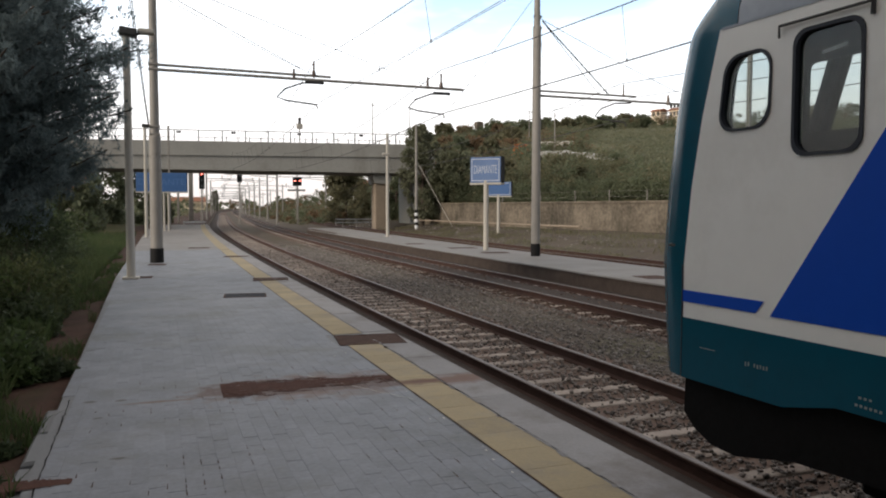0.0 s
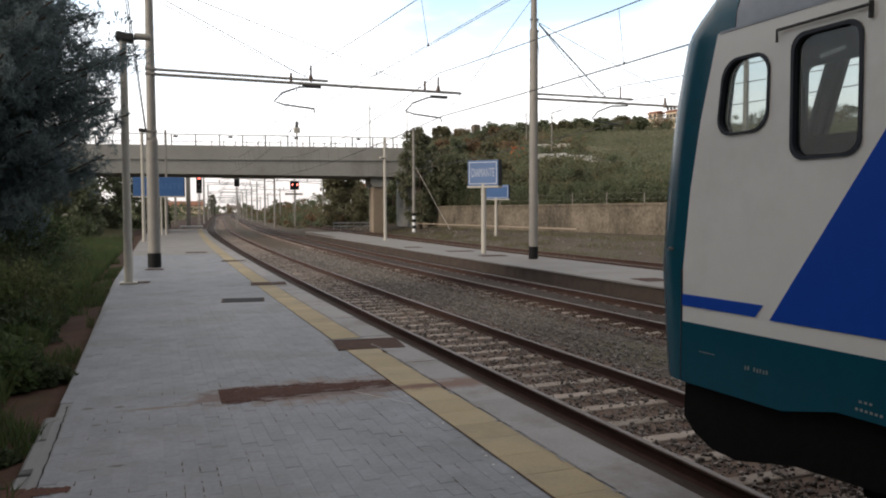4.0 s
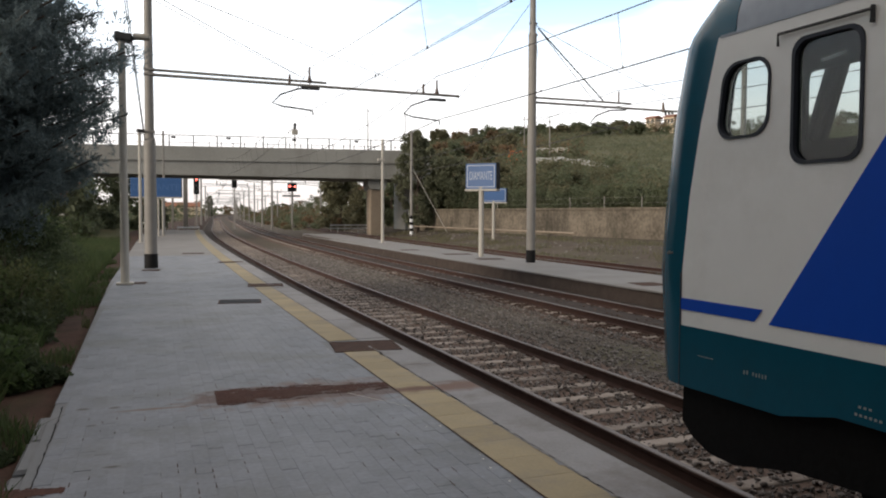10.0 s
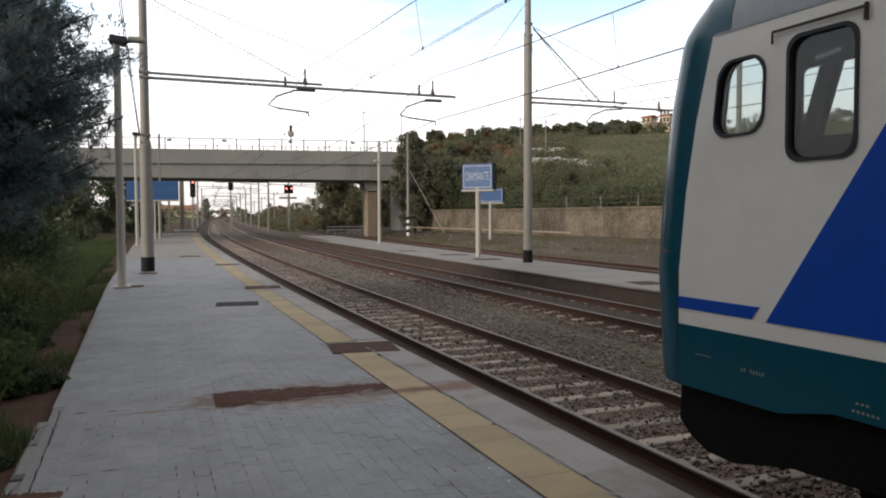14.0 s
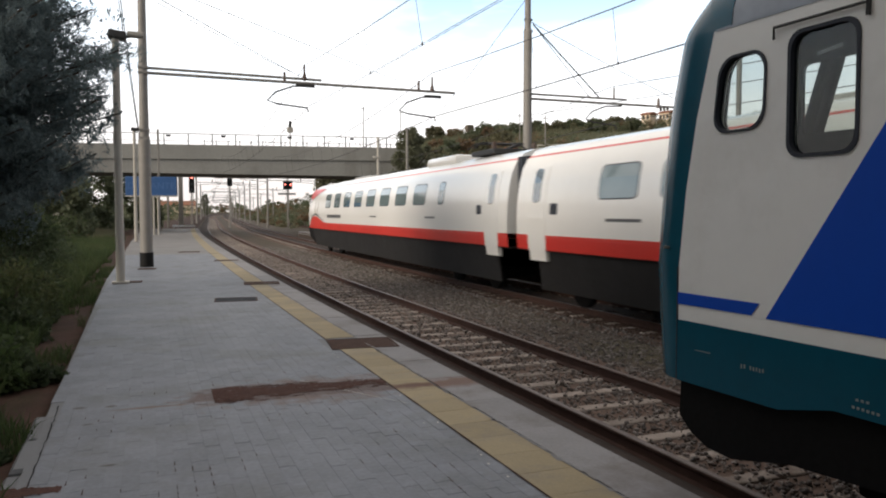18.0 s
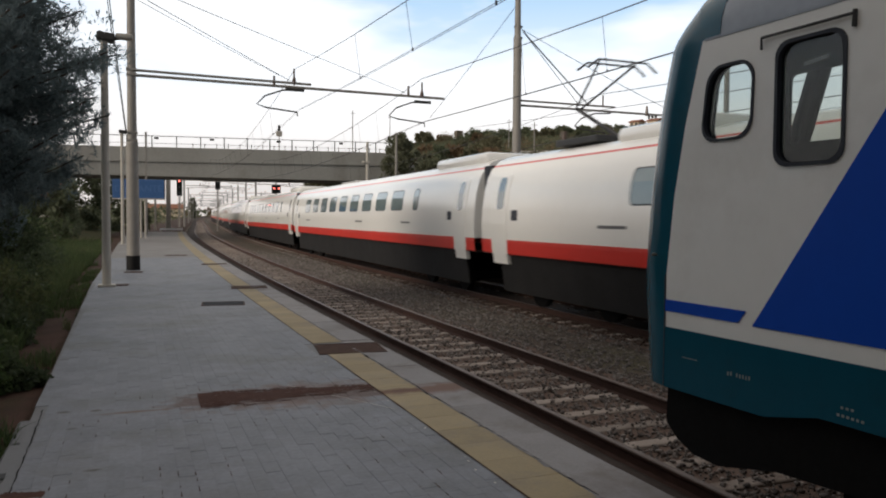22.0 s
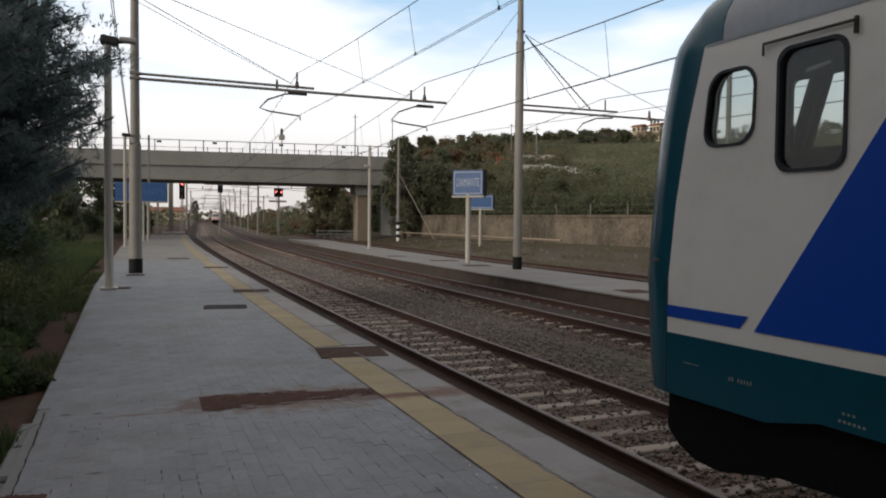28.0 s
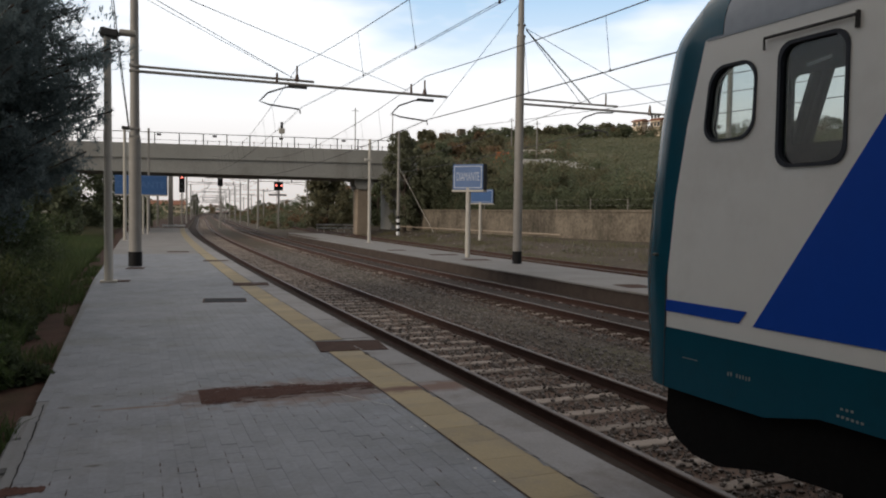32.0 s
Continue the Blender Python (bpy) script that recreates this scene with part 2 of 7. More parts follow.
M["ground"] = mat("gravelly_soil", (0.125, 0.102, 0.083), (0.06, 0.05, 0.041), rough=0.97, scale=1.2, fine=22, bump=0.6, space="World", dirt=(0.085, 0.085, 0.045), dirt_scale=0.45, dirt_amount=0.8)
M["grassland"] = mat("grassy_slope", (0.115, 0.112, 0.055), (0.06, 0.064, 0.034), rough=0.97, scale=0.2, fine=2.5, bump=0.8, space="World", dirt=(0.15, 0.11, 0.065), dirt_scale=0.06, dirt_amount=0.7)
M["grass"] = leaf_mat("long_grass", (0.075, 0.105, 0.04), (0.038, 0.06, 0.022), stands=(0.11, 0.105, 0.055), stand_scale=0.5)
# hedge and other far leaf tones lifted to stand in for distance haze
M["hedge"] = leaf_mat("hazy_shrub_leaves", (0.165, 0.185, 0.112), (0.108, 0.125, 0.076), stands=(0.085, 0.104, 0.066))
M["shrub"] = leaf_mat("dark_verge_leaves", (0.068, 0.09, 0.045), (0.038, 0.052, 0.027))
M["orange"] = leaf_mat("bright_orange_leaves", (0.55, 0.20, 0.075), (0.36, 0.13, 0.06))
M["needle"] = leaf_mat("blue_green_needles", (0.175, 0.222, 0.23), (0.112, 0.146, 0.152))
M["scrub"] = leaf_mat("scrub_leaves", (0.185, 0.172, 0.105), (0.12, 0.118, 0.07), stands=(0.10, 0.108, 0.066), stand_scale=0.03)
M["broom"] = leaf_mat("grey_green_broom", (0.20, 0.205, 0.135), (0.135, 0.142, 0.092), stands=(0.10, 0.118, 0.07), stand_scale=0.05)
M["autumn"] = leaf_mat("autumn_leaves", (0.22, 0.145, 0.085), (0.14, 0.10, 0.06), stands=(0.12, 0.105, 0.07))
M["bark"] = mat("bark", (0.07, 0.05, 0.038), (0.035, 0.026, 0.02), rough=0.95, scale=6, fine=40, bump=0.8)
M["concrete"] = mat("bridge_concrete", (0.335, 0.332, 0.31), (0.245, 0.243, 0.227), rough=0.9, scale=0.25, fine=6, bump=0.1, space="World", dirt=(0.13, 0.12, 0.105), dirt_scale=0.35, dirt_amount=0.5, streak=0.35)
M["pier"] = mat("warm_pier_concrete", (0.30, 0.24, 0.18), (0.2, 0.16, 0.12), rough=0.9, scale=0.5, fine=8, bump=0.15, space="World", dirt=(0.12, 0.09, 0.07), dirt_scale=0.6)
M["oldwall"] = mat("stained_retaining_wall", (0.20, 0.168, 0.132), (0.07, 0.06, 0.047), rough=0.95, scale=0.5, fine=5, bump=0.4, space="World", dirt=(0.045, 0.042, 0.032), dirt_scale=0.9, dirt_amount=0.9, streak=0.25, spread=0.26)
M["mast"] = mat("galvanised_mast", (0.28, 0.265, 0.245), (0.20, 0.188, 0.174), rough=0.65, metal=0.15, scale=2, fine=40, bump=0.1)
M["palepole"] = mat("pale_lamp_post", (0.46, 0.435, 0.39), (0.36, 0.34, 0.305), rough=0.7, scale=2, fine=40, bump=0.1)
M["black"] = mat("black_paint", (0.012, 0.012, 0.013), (0.008, 0.008, 0.008), rough=0.7, scale=3, fine=30, bump=0.1)
M["dark"] = mat("dark_metal", (0.05, 0.05, 0.052), (0.03, 0.03, 0.03), rough=0.6, metal=0.3, scale=4, fine=40, bump=0.1)
M["wire"] = mat("dark_copper_wire", (0.06, 0.058, 0.06), (0.045, 0.043, 0.045), rough=0.8, metal=0.0, scale=2, fine=30, bump=0.0)
M["insulator"] = mat("brown_insulator", (0.10, 0.06, 0.045), (0.07, 0.045, 0.035), rough=0.35, scale=5, fine=30, bump=0.0)
M["signblue"] = mat("station_sign_blue", (0.034, 0.105, 0.28), (0.028, 0.085, 0.22), rough=0.45, scale=2, fine=30, bump=0.03)
M["signwhite"] = mat("sign_white", (0.75, 0.76, 0.78), (0.66, 0.67, 0.69), rough=0.5, scale=2, fine=30, bump=0.0)
M["trainwhite"] = mat("train_white_paint", (0.82, 0.82, 0.795), (0.77, 0.768, 0.745), rough=0.42, scale=0.7, fine=9, bump=0.03, dirt=(0.45, 0.42, 0.36), dirt_scale=0.9, dirt_amount=0.25)
M["teal"] = mat("teal_green_paint", (0.003, 0.076, 0.122), (0.003, 0.064, 0.103), rough=0.2, scale=0.8, fine=12, bump=0.03, dirt=(0.015, 0.035, 0.038), dirt_scale=1.0, dirt_amount=0.35)
M["blue"] = mat("deep_blue_paint", (0.008, 0.072, 0.47), (0.008, 0.064, 0.42), rough=0.42, scale=0.8, fine=12, bump=0.03)
M["roofgrey"] = mat("grey_roof_paint", (0.31, 0.345, 0.40), (0.22, 0.25, 0.29), rough=0.5, scale=1.0, fine=14, bump=0.08)
M["rubber"] = mat("window_rubber", (0.045, 0.05, 0.062), (0.034, 0.038, 0.048), rough=0.5, scale=5, fine=40, bump=0.05)
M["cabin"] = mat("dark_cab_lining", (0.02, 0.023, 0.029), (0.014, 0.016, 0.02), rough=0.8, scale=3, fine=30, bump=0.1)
M["under"] = mat("grimy_underframe", (0.009, 0.0085, 0.009), (0.005, 0.005, 0.005), rough=0.85, scale=3, fine=25, bump=0.3)
M["expresswhite"] = mat("express_white_paint", (0.84, 0.83, 0.80), (0.80, 0.79, 0.76), rough=0.22, scale=0.5, fine=6, bump=0.01, coat=0.5)
M["expressgrey"] = mat("express_grey_white", (0.50, 0.485, 0.455), (0.46, 0.445, 0.42), rough=0.25, scale=0.5, fine=6, bump=0.01, coat=0.4)
M["red"] = mat("signal_red_paint", (0.62, 0.03, 0.018), (0.56, 0.026, 0.016), rough=0.35, scale=0.6, fine=8, bump=0.02, coat=0.3)
# skirt colour holds the shade beneath the express cars
M["skirt"] = mat("shadow_dark_skirt", (0.022, 0.021, 0.021), (0.014, 0.013, 0.013), rough=0.8, scale=1.5, fine=15, bump=0.1)
# opaque panes: base colour lifted to include some mirrored sky
M["tinted"] = mat("tinted_window", (0.09, 0.112, 0.118), (0.07, 0.09, 0.096), rough=0.05, scale=1, fine=10, bump=0.0, coat=1.0)
# blue-green base stands in for sky light seen through the coach
M["saloon_glass"] = mat("skylit_saloon_glass", (0.125, 0.19, 0.205), (0.09, 0.145, 0.16), rough=0.06, scale=0.35, fine=3, bump=0.0, coat=1.0)
M["worn_mark"] = mat("worn_marking", (0.24, 0.29, 0.29), (0.15, 0.19, 0.19), rough=0.6, scale=20, fine=80, bump=0.0)
M["fines"] = mat("brown_brake_dust_fines", (0.066, 0.053, 0.047), (0.036, 0.029, 0.026), rough=0.97, scale=3, fine=45, bump=0.5, space="World")
M["signtext"] = mat("weathered_sign_lettering", (0.44, 0.49, 0.58), (0.35, 0.40, 0.50), rough=0.6, scale=4, fine=30, bump=0.0)
M["signtext_faded"] = mat("faded_sign_lettering", (0.07, 0.15, 0.33), (0.05, 0.12, 0.28), rough=0.6, scale=4, fine=30, bump=0.0)
M["text_dark"] = mat("dark_lettering", (0.12, 0.12, 0.125), (0.10, 0.10, 0.105), rough=0.5, bump=0.0)
for k_, v_ in (("blue", 0.1), ("teal", 0.22), ("under", 0.12), ("fines", 0.08), ("stone_rusty", 0.1), ("stone_mixed", 0.1), ("soil", 0.1), ("rust", 0.1), ("rustdirt", 0.1), ("face", 0.1), ("sleeper", 0.15), ("sleeper_old", 0.1), ("yellow", 0.3), ("oldwall", 0.2), ("grassland", 0.1), ("rubber", 0.15), ("cabin", 0.1), ("tinted", 0.8), ("trainwhite", 0.3), ("black", 0.2), ("skirt", 0.2), ("stone", 0.25), ("ground", 0.1), ("rail", 0.25)):
    M[k_].node_tree.nodes["Principled BSDF"].inputs["Specular IOR Level"].default_value = v_
M["glass"] = glass_mat("cab_glass", tint=(0.96, 1.0, 0.985), clear=0.78)
M["red_light"] = glow("red_signal_glow", (1.0, 0.16, 0.12), 7)
M["tail_light"] = glow("tail_lamp_glow", (1.0, 0.12, 0.10), 6)
M["house"] = mat("warm_rendered_house", (0.80, 0.66, 0.50), (0.70, 0.56, 0.42), rough=0.9, scale=0.5, fine=6, bump=0.05)
M["roof_tile"] = mat("terracotta_roof", (0.30, 0.13, 0.075), (0.22, 0.10, 0.06), rough=0.9, scale=1.5, fine=10, bump=0.3)
M["petal"] = mat("pink_petal", (0.75, 0.36, 0.33), (0.62, 0.25, 0.24), rough=0.7, scale=9, fine=40, bump=0.0)


def rust_stain(m, centre, reach, colour=(0.12, 0.062, 0.042), full=1.2):
    """A ragged rust stain with a place of its own in the paving."""
    n, l = m.node_tree.nodes, m.node_tree.links
    p = n["Principled BSDF"]
    old = p.inputs["Base Color"].links[0].from_socket
    geo = n.new("ShaderNodeNewGeometry")
    off = n.new("ShaderNodeVectorMath")
    off.operation = "SUBTRACT"
    off.inputs[1].default_value = (*centre, 0)
    l.new(geo.outputs["Position"], off.inputs[0])
    sc = n.new("ShaderNodeVectorMath")
    sc.operation = "DIVIDE"
    sc.inputs[1].default_value = (*reach, 1)
    l.new(off.outputs[0], sc.inputs[0])
    ln = n.new("ShaderNodeVectorMath")
    ln.operation = "LENGTH"
    l.new(sc.outputs[0], ln.inputs[0])
    ns = n.new("ShaderNodeTexNoise")
    ns.inputs["Scale"].default_value, ns.inputs["Detail"].default_value = 5, 8
    l.new(geo.outputs["Position"], ns.inputs["Vector"])
    ad = n.new("ShaderNodeMath")
    ad.operation = "MULTIPLY_ADD"
    ad.inputs[1].default_value = 1.6
    l.new(ns.outputs["Fac"], ad.inputs[0])
    l.new(ln.outputs["Value"], ad.inputs[2])
    rg = n.new("ShaderNodeMapRange")
    rg.inputs["From Min"].default_value, rg.inputs["From Max"].default_value = full, full + 0.6
    rg.inputs["To Min"].default_value, rg.inputs["To Max"].default_value = 0.95, 0.0
    l.new(ad.outputs[0], rg.inputs["Value"])
    mx = n.new("ShaderNodeMix")
    mx.data_type = "RGBA"
    mx.inputs["B"].default_value = (*colour, 1)
    l.new(rg.outputs[0], mx.inputs["Factor"])
    l.new(old, mx.inputs["A"])
    l.new(mx.outputs["Result"], p.inputs["Base Color"])


rust_stain(M["paver"], (1.38, 7.42), (1.3, 0.62), (0.105, 0.058, 0.043))
for spot_ in ((0.72, 7.47), (1.05, 7.43), (1.4, 7.40), (1.75, 7.37), (2.05, 7.34)):
    rust_stain(M["paver"], spot_, (0.42, 0.27 if spot_[0] < 1 else 0.21), (0.064, 0.032, 0.025), full=1.62)
for spot_, reach_ in (((-0.68, 7.45), (0.07, 0.05)), ((-0.42, 7.41), (0.06, 0.05)), ((-0.35, 5.67), (0.07, 0.03)), ((-0.57, 6.84), (0.06, 0.03)), ((0.3, 4.3), (0.1, 0.04))):
    rust_stain(M["paver"], spot_, reach_, (0.045, 0.038, 0.034))
rust_stain(M["paver"], (-0.1, 7.25), (0.45, 0.04), (0.10, 0.06, 0.045))
rust_stain(M["edge"], (2.85, 7.2), (0.5, 0.10))
rust_stain(M["yellow"], (2.4, 7.22), (0.5, 0.09))
rust_stain(M["edge"], (2.85, 7.2), (0.8, 0.28))
rust_stain(M["yellow"], (2.45, 7.2), (0.6, 0.16))


# ------------------------------------------------------------------ mesh helpers
def smooth(bm, angle=40):
    for f in bm.faces:
        f.smooth = True
    lim = radians(angle)
    for e in bm.edges:
        e.smooth = len(e.link_faces) == 2 and e.calc_face_angle(0) < lim


def part(name, bm, material, parent=None, label="", kind="", soft=False):
    """Links a bmesh as one mesh object, under a thing or a part."""
    if soft:
        smooth(bm)
    me = bpy.data.meshes.new(name)
    bm.to_mesh(me)
    bm.free()
    me.materials.append(M[material])
    ob = new(name, me)
    if parent:
        ob.parent = parent
    return tagged(ob, label, kind=kind)


def raw(name, verts, faces, material, parent=None, label="", kind=""):
    me = bpy.data.meshes.new(name)
    me.from_pydata(verts, [], faces)
    me.materials.append(M[material])
    ob = new(name, me)
    if parent:
        ob.parent = parent
    return tagged(ob, label, kind=kind)


def thing(name, m=None, label="", category="", group="", kind=""):
    ob = new(name)
    ob.empty_display_size = 0.2
    if m is not None:
        ob.matrix_basis = m
    return tagged(ob, label, category, group, kind)


def box(bm, x0, x1, y0, y1, z0, z1, bevel=0.0):
    r = bmesh.ops.create_cube(bm, size=1)
    for v in r["verts"]:
        v.co = Vector(((x0 + x1) / 2 + v.co.x * (x1 - x0), (y0 + y1) / 2 + v.co.y * (y1 - y0), (z0 + z1) / 2 + v.co.z * (z1 - z0)))
    if bevel:
        es = list({e for v in r["verts"] for e in v.link_edges})
        bmesh.ops.bevel(bm, geom=es, offset=bevel, segments=2, affect="EDGES", profile=0.5)
    return bm


def boxed(*a, bevel=0.0):
    return box(bmesh.new(), *a, bevel=bevel)


def rod(bm, a, b, r0, r1=None, n=10):
    """A round bar from a to b."""
    a, b = Vector(a), Vector(b)
    d = b - a
    m = Matrix.Translation((a + b) / 2) @ d.to_track_quat("Z", "Y").to_matrix().to_4x4()
    bmesh.ops.create_cone(bm, cap_ends=True, segments=n, radius1=r0, radius2=r0 if r1 is None else r1, depth=d.length, matrix=m)
    return bm


def pipe(bm, pts, r, n=6):
    """A bent round bar through the points, in one piece."""
    pts = [Vector(p) for p in pts]
    rings, side = [], None
    for i, p in enumerate(pts):
        d = (pts[min(i + 1, len(pts) - 1)] - pts[max(i - 1, 0)]).normalized()
        if side is None:
            side = d.orthogonal().normalized()
        side = (side - d * side.dot(d)).normalized()
        up = d.cross(side)
        rings.append([bm.verts.new(p + (side * math.cos(6.2832 * k / n) + up * math.sin(6.2832 * k / n)) * r) for k in range(n)])
    for a, b in zip(rings, rings[1:]):
        for k in range(n):
            bm.faces.new((a[k], a[(k + 1) % n], b[(k + 1) % n], b[k]))
    bm.faces.new(rings[0][::-1])
    bm.faces.new(rings[-1])
    return bm


def poly(bm, pts, depth):
    """A flat outline (list of points) pushed out along depth."""
    vs = [bm.verts.new(p) for p in pts]
    f = bm.faces.new(vs)
    r = bmesh.ops.extrude_face_region(bm, geom=[f])
    bmesh.ops.translate(bm, vec=depth, verts=[v for v in r["geom"] if isinstance(v, bmesh.types.BMVert)])
    bmesh.ops.recalc_face_normals(bm, faces=bm.faces)
    return bm


def rounded(cx, cy, w, h, r, n=5, shear=0.0):
    out = []
    for sx, sy, a0 in ((1, 1, 0), (-1, 1, 90), (-1, -1, 180), (1, -1, 270)):
        for i in range(n + 1):
            a = radians(a0 + 90 * i / n)
            x, y = sx * (w / 2 - r) + r * math.cos(a), sy * (h / 2 - r) + r * math.sin(a)
            out.append((cx + x + shear * y, cy + y))
    return out


def holed(bm, outer, holes, to3d, depth):
    """A plate with holes, outlines in 2D, set in space by to3d and given thickness along depth."""
    edges = []
    for loop in (outer, *holes):
        vs = [bm.verts.new(to3d(*p)) for p in loop]
        edges += [bm.edges.new((a, b)) for a, b in zip(vs, vs[1:] + vs[:1])]
    r = bmesh.ops.triangle_fill(bm, use_beauty=True, use_dissolve=False, edges=edges)
    fs = [g for g in r["geom"] if isinstance(g, bmesh.types.BMFace)]
    e = bmesh.ops.extrude_face_region(bm, geom=fs)
    bmesh.ops.translate(bm, vec=depth, verts=[v for v in e["geom"] if isinstance(v, bmesh.types.BMVert)])
    bmesh.ops.recalc_face_normals(bm, faces=bm.faces)
    return bm


def step(a, b, x):
    k = min(max((x - a) / (b - a), 0), 1)
    return k * k * (3 - 2 * k)


# ------------------------------------------------------------------ the line: a gentle curve to the right
RAIL_Z = -0.27
BEND_Y = (-1500, 12, 22, 50, 75, 95, 118, 150, 210, 357, 450, 1200)
BEND = (-0.006, -0.012, 0.0, 0.015, 0.038, 0.056, 0.066, 0.064, 0.060, 0.088, 0.11, 0.2)
_y = np.arange(-1500, 1200, 1.0)
_x = np.concatenate(([0], np.cumsum(np.interp(_y[:-1] + 0.5, BEND_Y, BEND))))
_x += 4.66 - np.interp(12, _y, _x)


def axis(y):
    """x of the first track's centre line at y."""
    return float(np.interp(y, _y, _x))


TRACK_2, TRACK_3 = 4.62, 13.0


def stations(a, b, near=1.0):
    """y values that are dense near the camera and sparse far off."""
    out, y = [], a
    while y < b:
        out.append(y)
        d = abs(y - 10)
        y += near if d < 120 else (4 if d < 400 else 25)
    return out + [b]


def grade(y):
    """The line climbs gently beyond the platforms."""
    return 0.003 * min(max(y - 35, 0), 600)


def sweep(profile, ys, closed=True):
    """An outline (offset from the line, z) drawn along the line."""
    vs, fs, k = [], [], len(profile)
    for y in ys:
        x = axis(y)
        vs += [(x + o, y, z + grade(y)) for o, z in profile]
    for i in range(len(ys) - 1):
        for j in range(k if closed else k - 1):
            a, b = i * k + j, i * k + (j + 1) % k
            fs.append((a, b, b + k, a + k))
    if closed:
        fs.append(tuple(range(k))[::-1])
        fs.append(tuple(range((len(ys) - 1) * k, len(ys) * k)))
    bm = bmesh.new()
    bv = [bm.verts.new(v) for v in vs]
    for f in fs:
        bm.faces.new([bv[i] for i in f])
    bmesh.ops.recalc_face_normals(bm, faces=bm.faces)
    return bm


# ------------------------------------------------------------------ ground: one sheet to the horizon
def wall_x(y):
    return float(np.interp(y, (-400, 0, 30, 42, 72, 90, 400, 3000), (36, 35, 33.6, 31.2, 24.4, 27, 90, 500)))


def ground_z(x, y):
    o = x - axis(y)
    w = wall_x(y)
    if x > w + 0.25:
        keep = 1.0 if y < 60 else step(0.25, 0.36, x / y)
        d, r = x - w, math.hypot(x, y)
        z = float(np.interp(d, (0, 4, 15, 30), (2.1, 3.0, 5.4, 6.6))) + float(np.interp(math.degrees(math.atan2(x, y)), (12, 22, 31, 36), (0.82, 0.86, 0.96, 1.0))) * float(np.interp(r, (70, 110, 180, 290, 350, 520, 1500), (0, 2.6, 11.0, 27, 28, 15, 5)))
        z = -0.3 + (z + 0.3) * keep
        return z + keep * 1.6 * noise.noise((x * 0.03, y * 0.03, 3)) * min(d / 30, 1) + 0.35 * noise.noise((x * 0.2, y * 0.2, 1)) * min(d / 8, 1)
    if o > 15.2:
        return grade(y) - 0.44 + 0.62 * step(15.2, 20, o) + 0.06 * noise.noise((x * 0.5, y * 0.5, 2))
    if o > -1.7 or (o > -5.6 and -90 < y < 84):
        return -0.47 + grade(y)
    return grade(y) - 0.10 + 0.35 * step(-7.0, -14, o) + 0.08 * noise.noise((x * 0.4, y * 0.4, 5))


def make_ground():
    ys = sorted({*range(-1400, -100, 100), *range(-100, 0, 10), *range(0, 130, 2), *range(130, 420, 10), *range(420, 1200, 60), 1500, 2000, 3000})
    left = [-2500, -1200, -500, -200, -90, -50, -30, -22, -16, -13, -11, -9.5, -8.4, -7.6, -7.0, -6.4, -5.9, -5.65, -5.55, -1.75, -1.65, 3, 8, 12, 15.2, 17, 19]
    right = [-0.45, 0.15, 0.35, 0.6, 2, 4, 7, 11, 15, 20, 27, 36, 46, 58, 72, 90, 110, 135, 165, 200, 230, 262, 320, 420, 900, 2500]
    vs, fs = [], []
    k = len(left) + len(right)
    for y in ys:
        w, a = wall_x(y), axis(min(max(y, -1490), 1190))
        xs = [a + o if o > -60 else o for o in left if a + o < w - 0.5]
        xs = xs + [w - 0.5 + 0.001 * i for i in range(len(left) - len(xs))]
        for x in xs + [w + d for d in right]:
            vs.append((x, y, ground_z(x, min(y, 1190))))
    for i in range(len(ys) - 1):
        for j in range(k - 1):
            a = i * k + j
            fs.append((a, a + 1, a + k + 1, a + k))
    ob = raw("ground", vs, fs, "ground", label="stony soil ground with rough grass and a hillside", kind="structure")
    ob.data.materials.append(M["grassland"])
    ob.data.materials.append(M["soil"])
    for p in ob.data.polygons:
        j = p.index % (k - 1)
        if j >= len(left) + 1 or j < 12:
            p.material_index = 1
        elif j < 19:
            p.material_index = 2
        p.use_smooth = True
    return ob


make_ground()


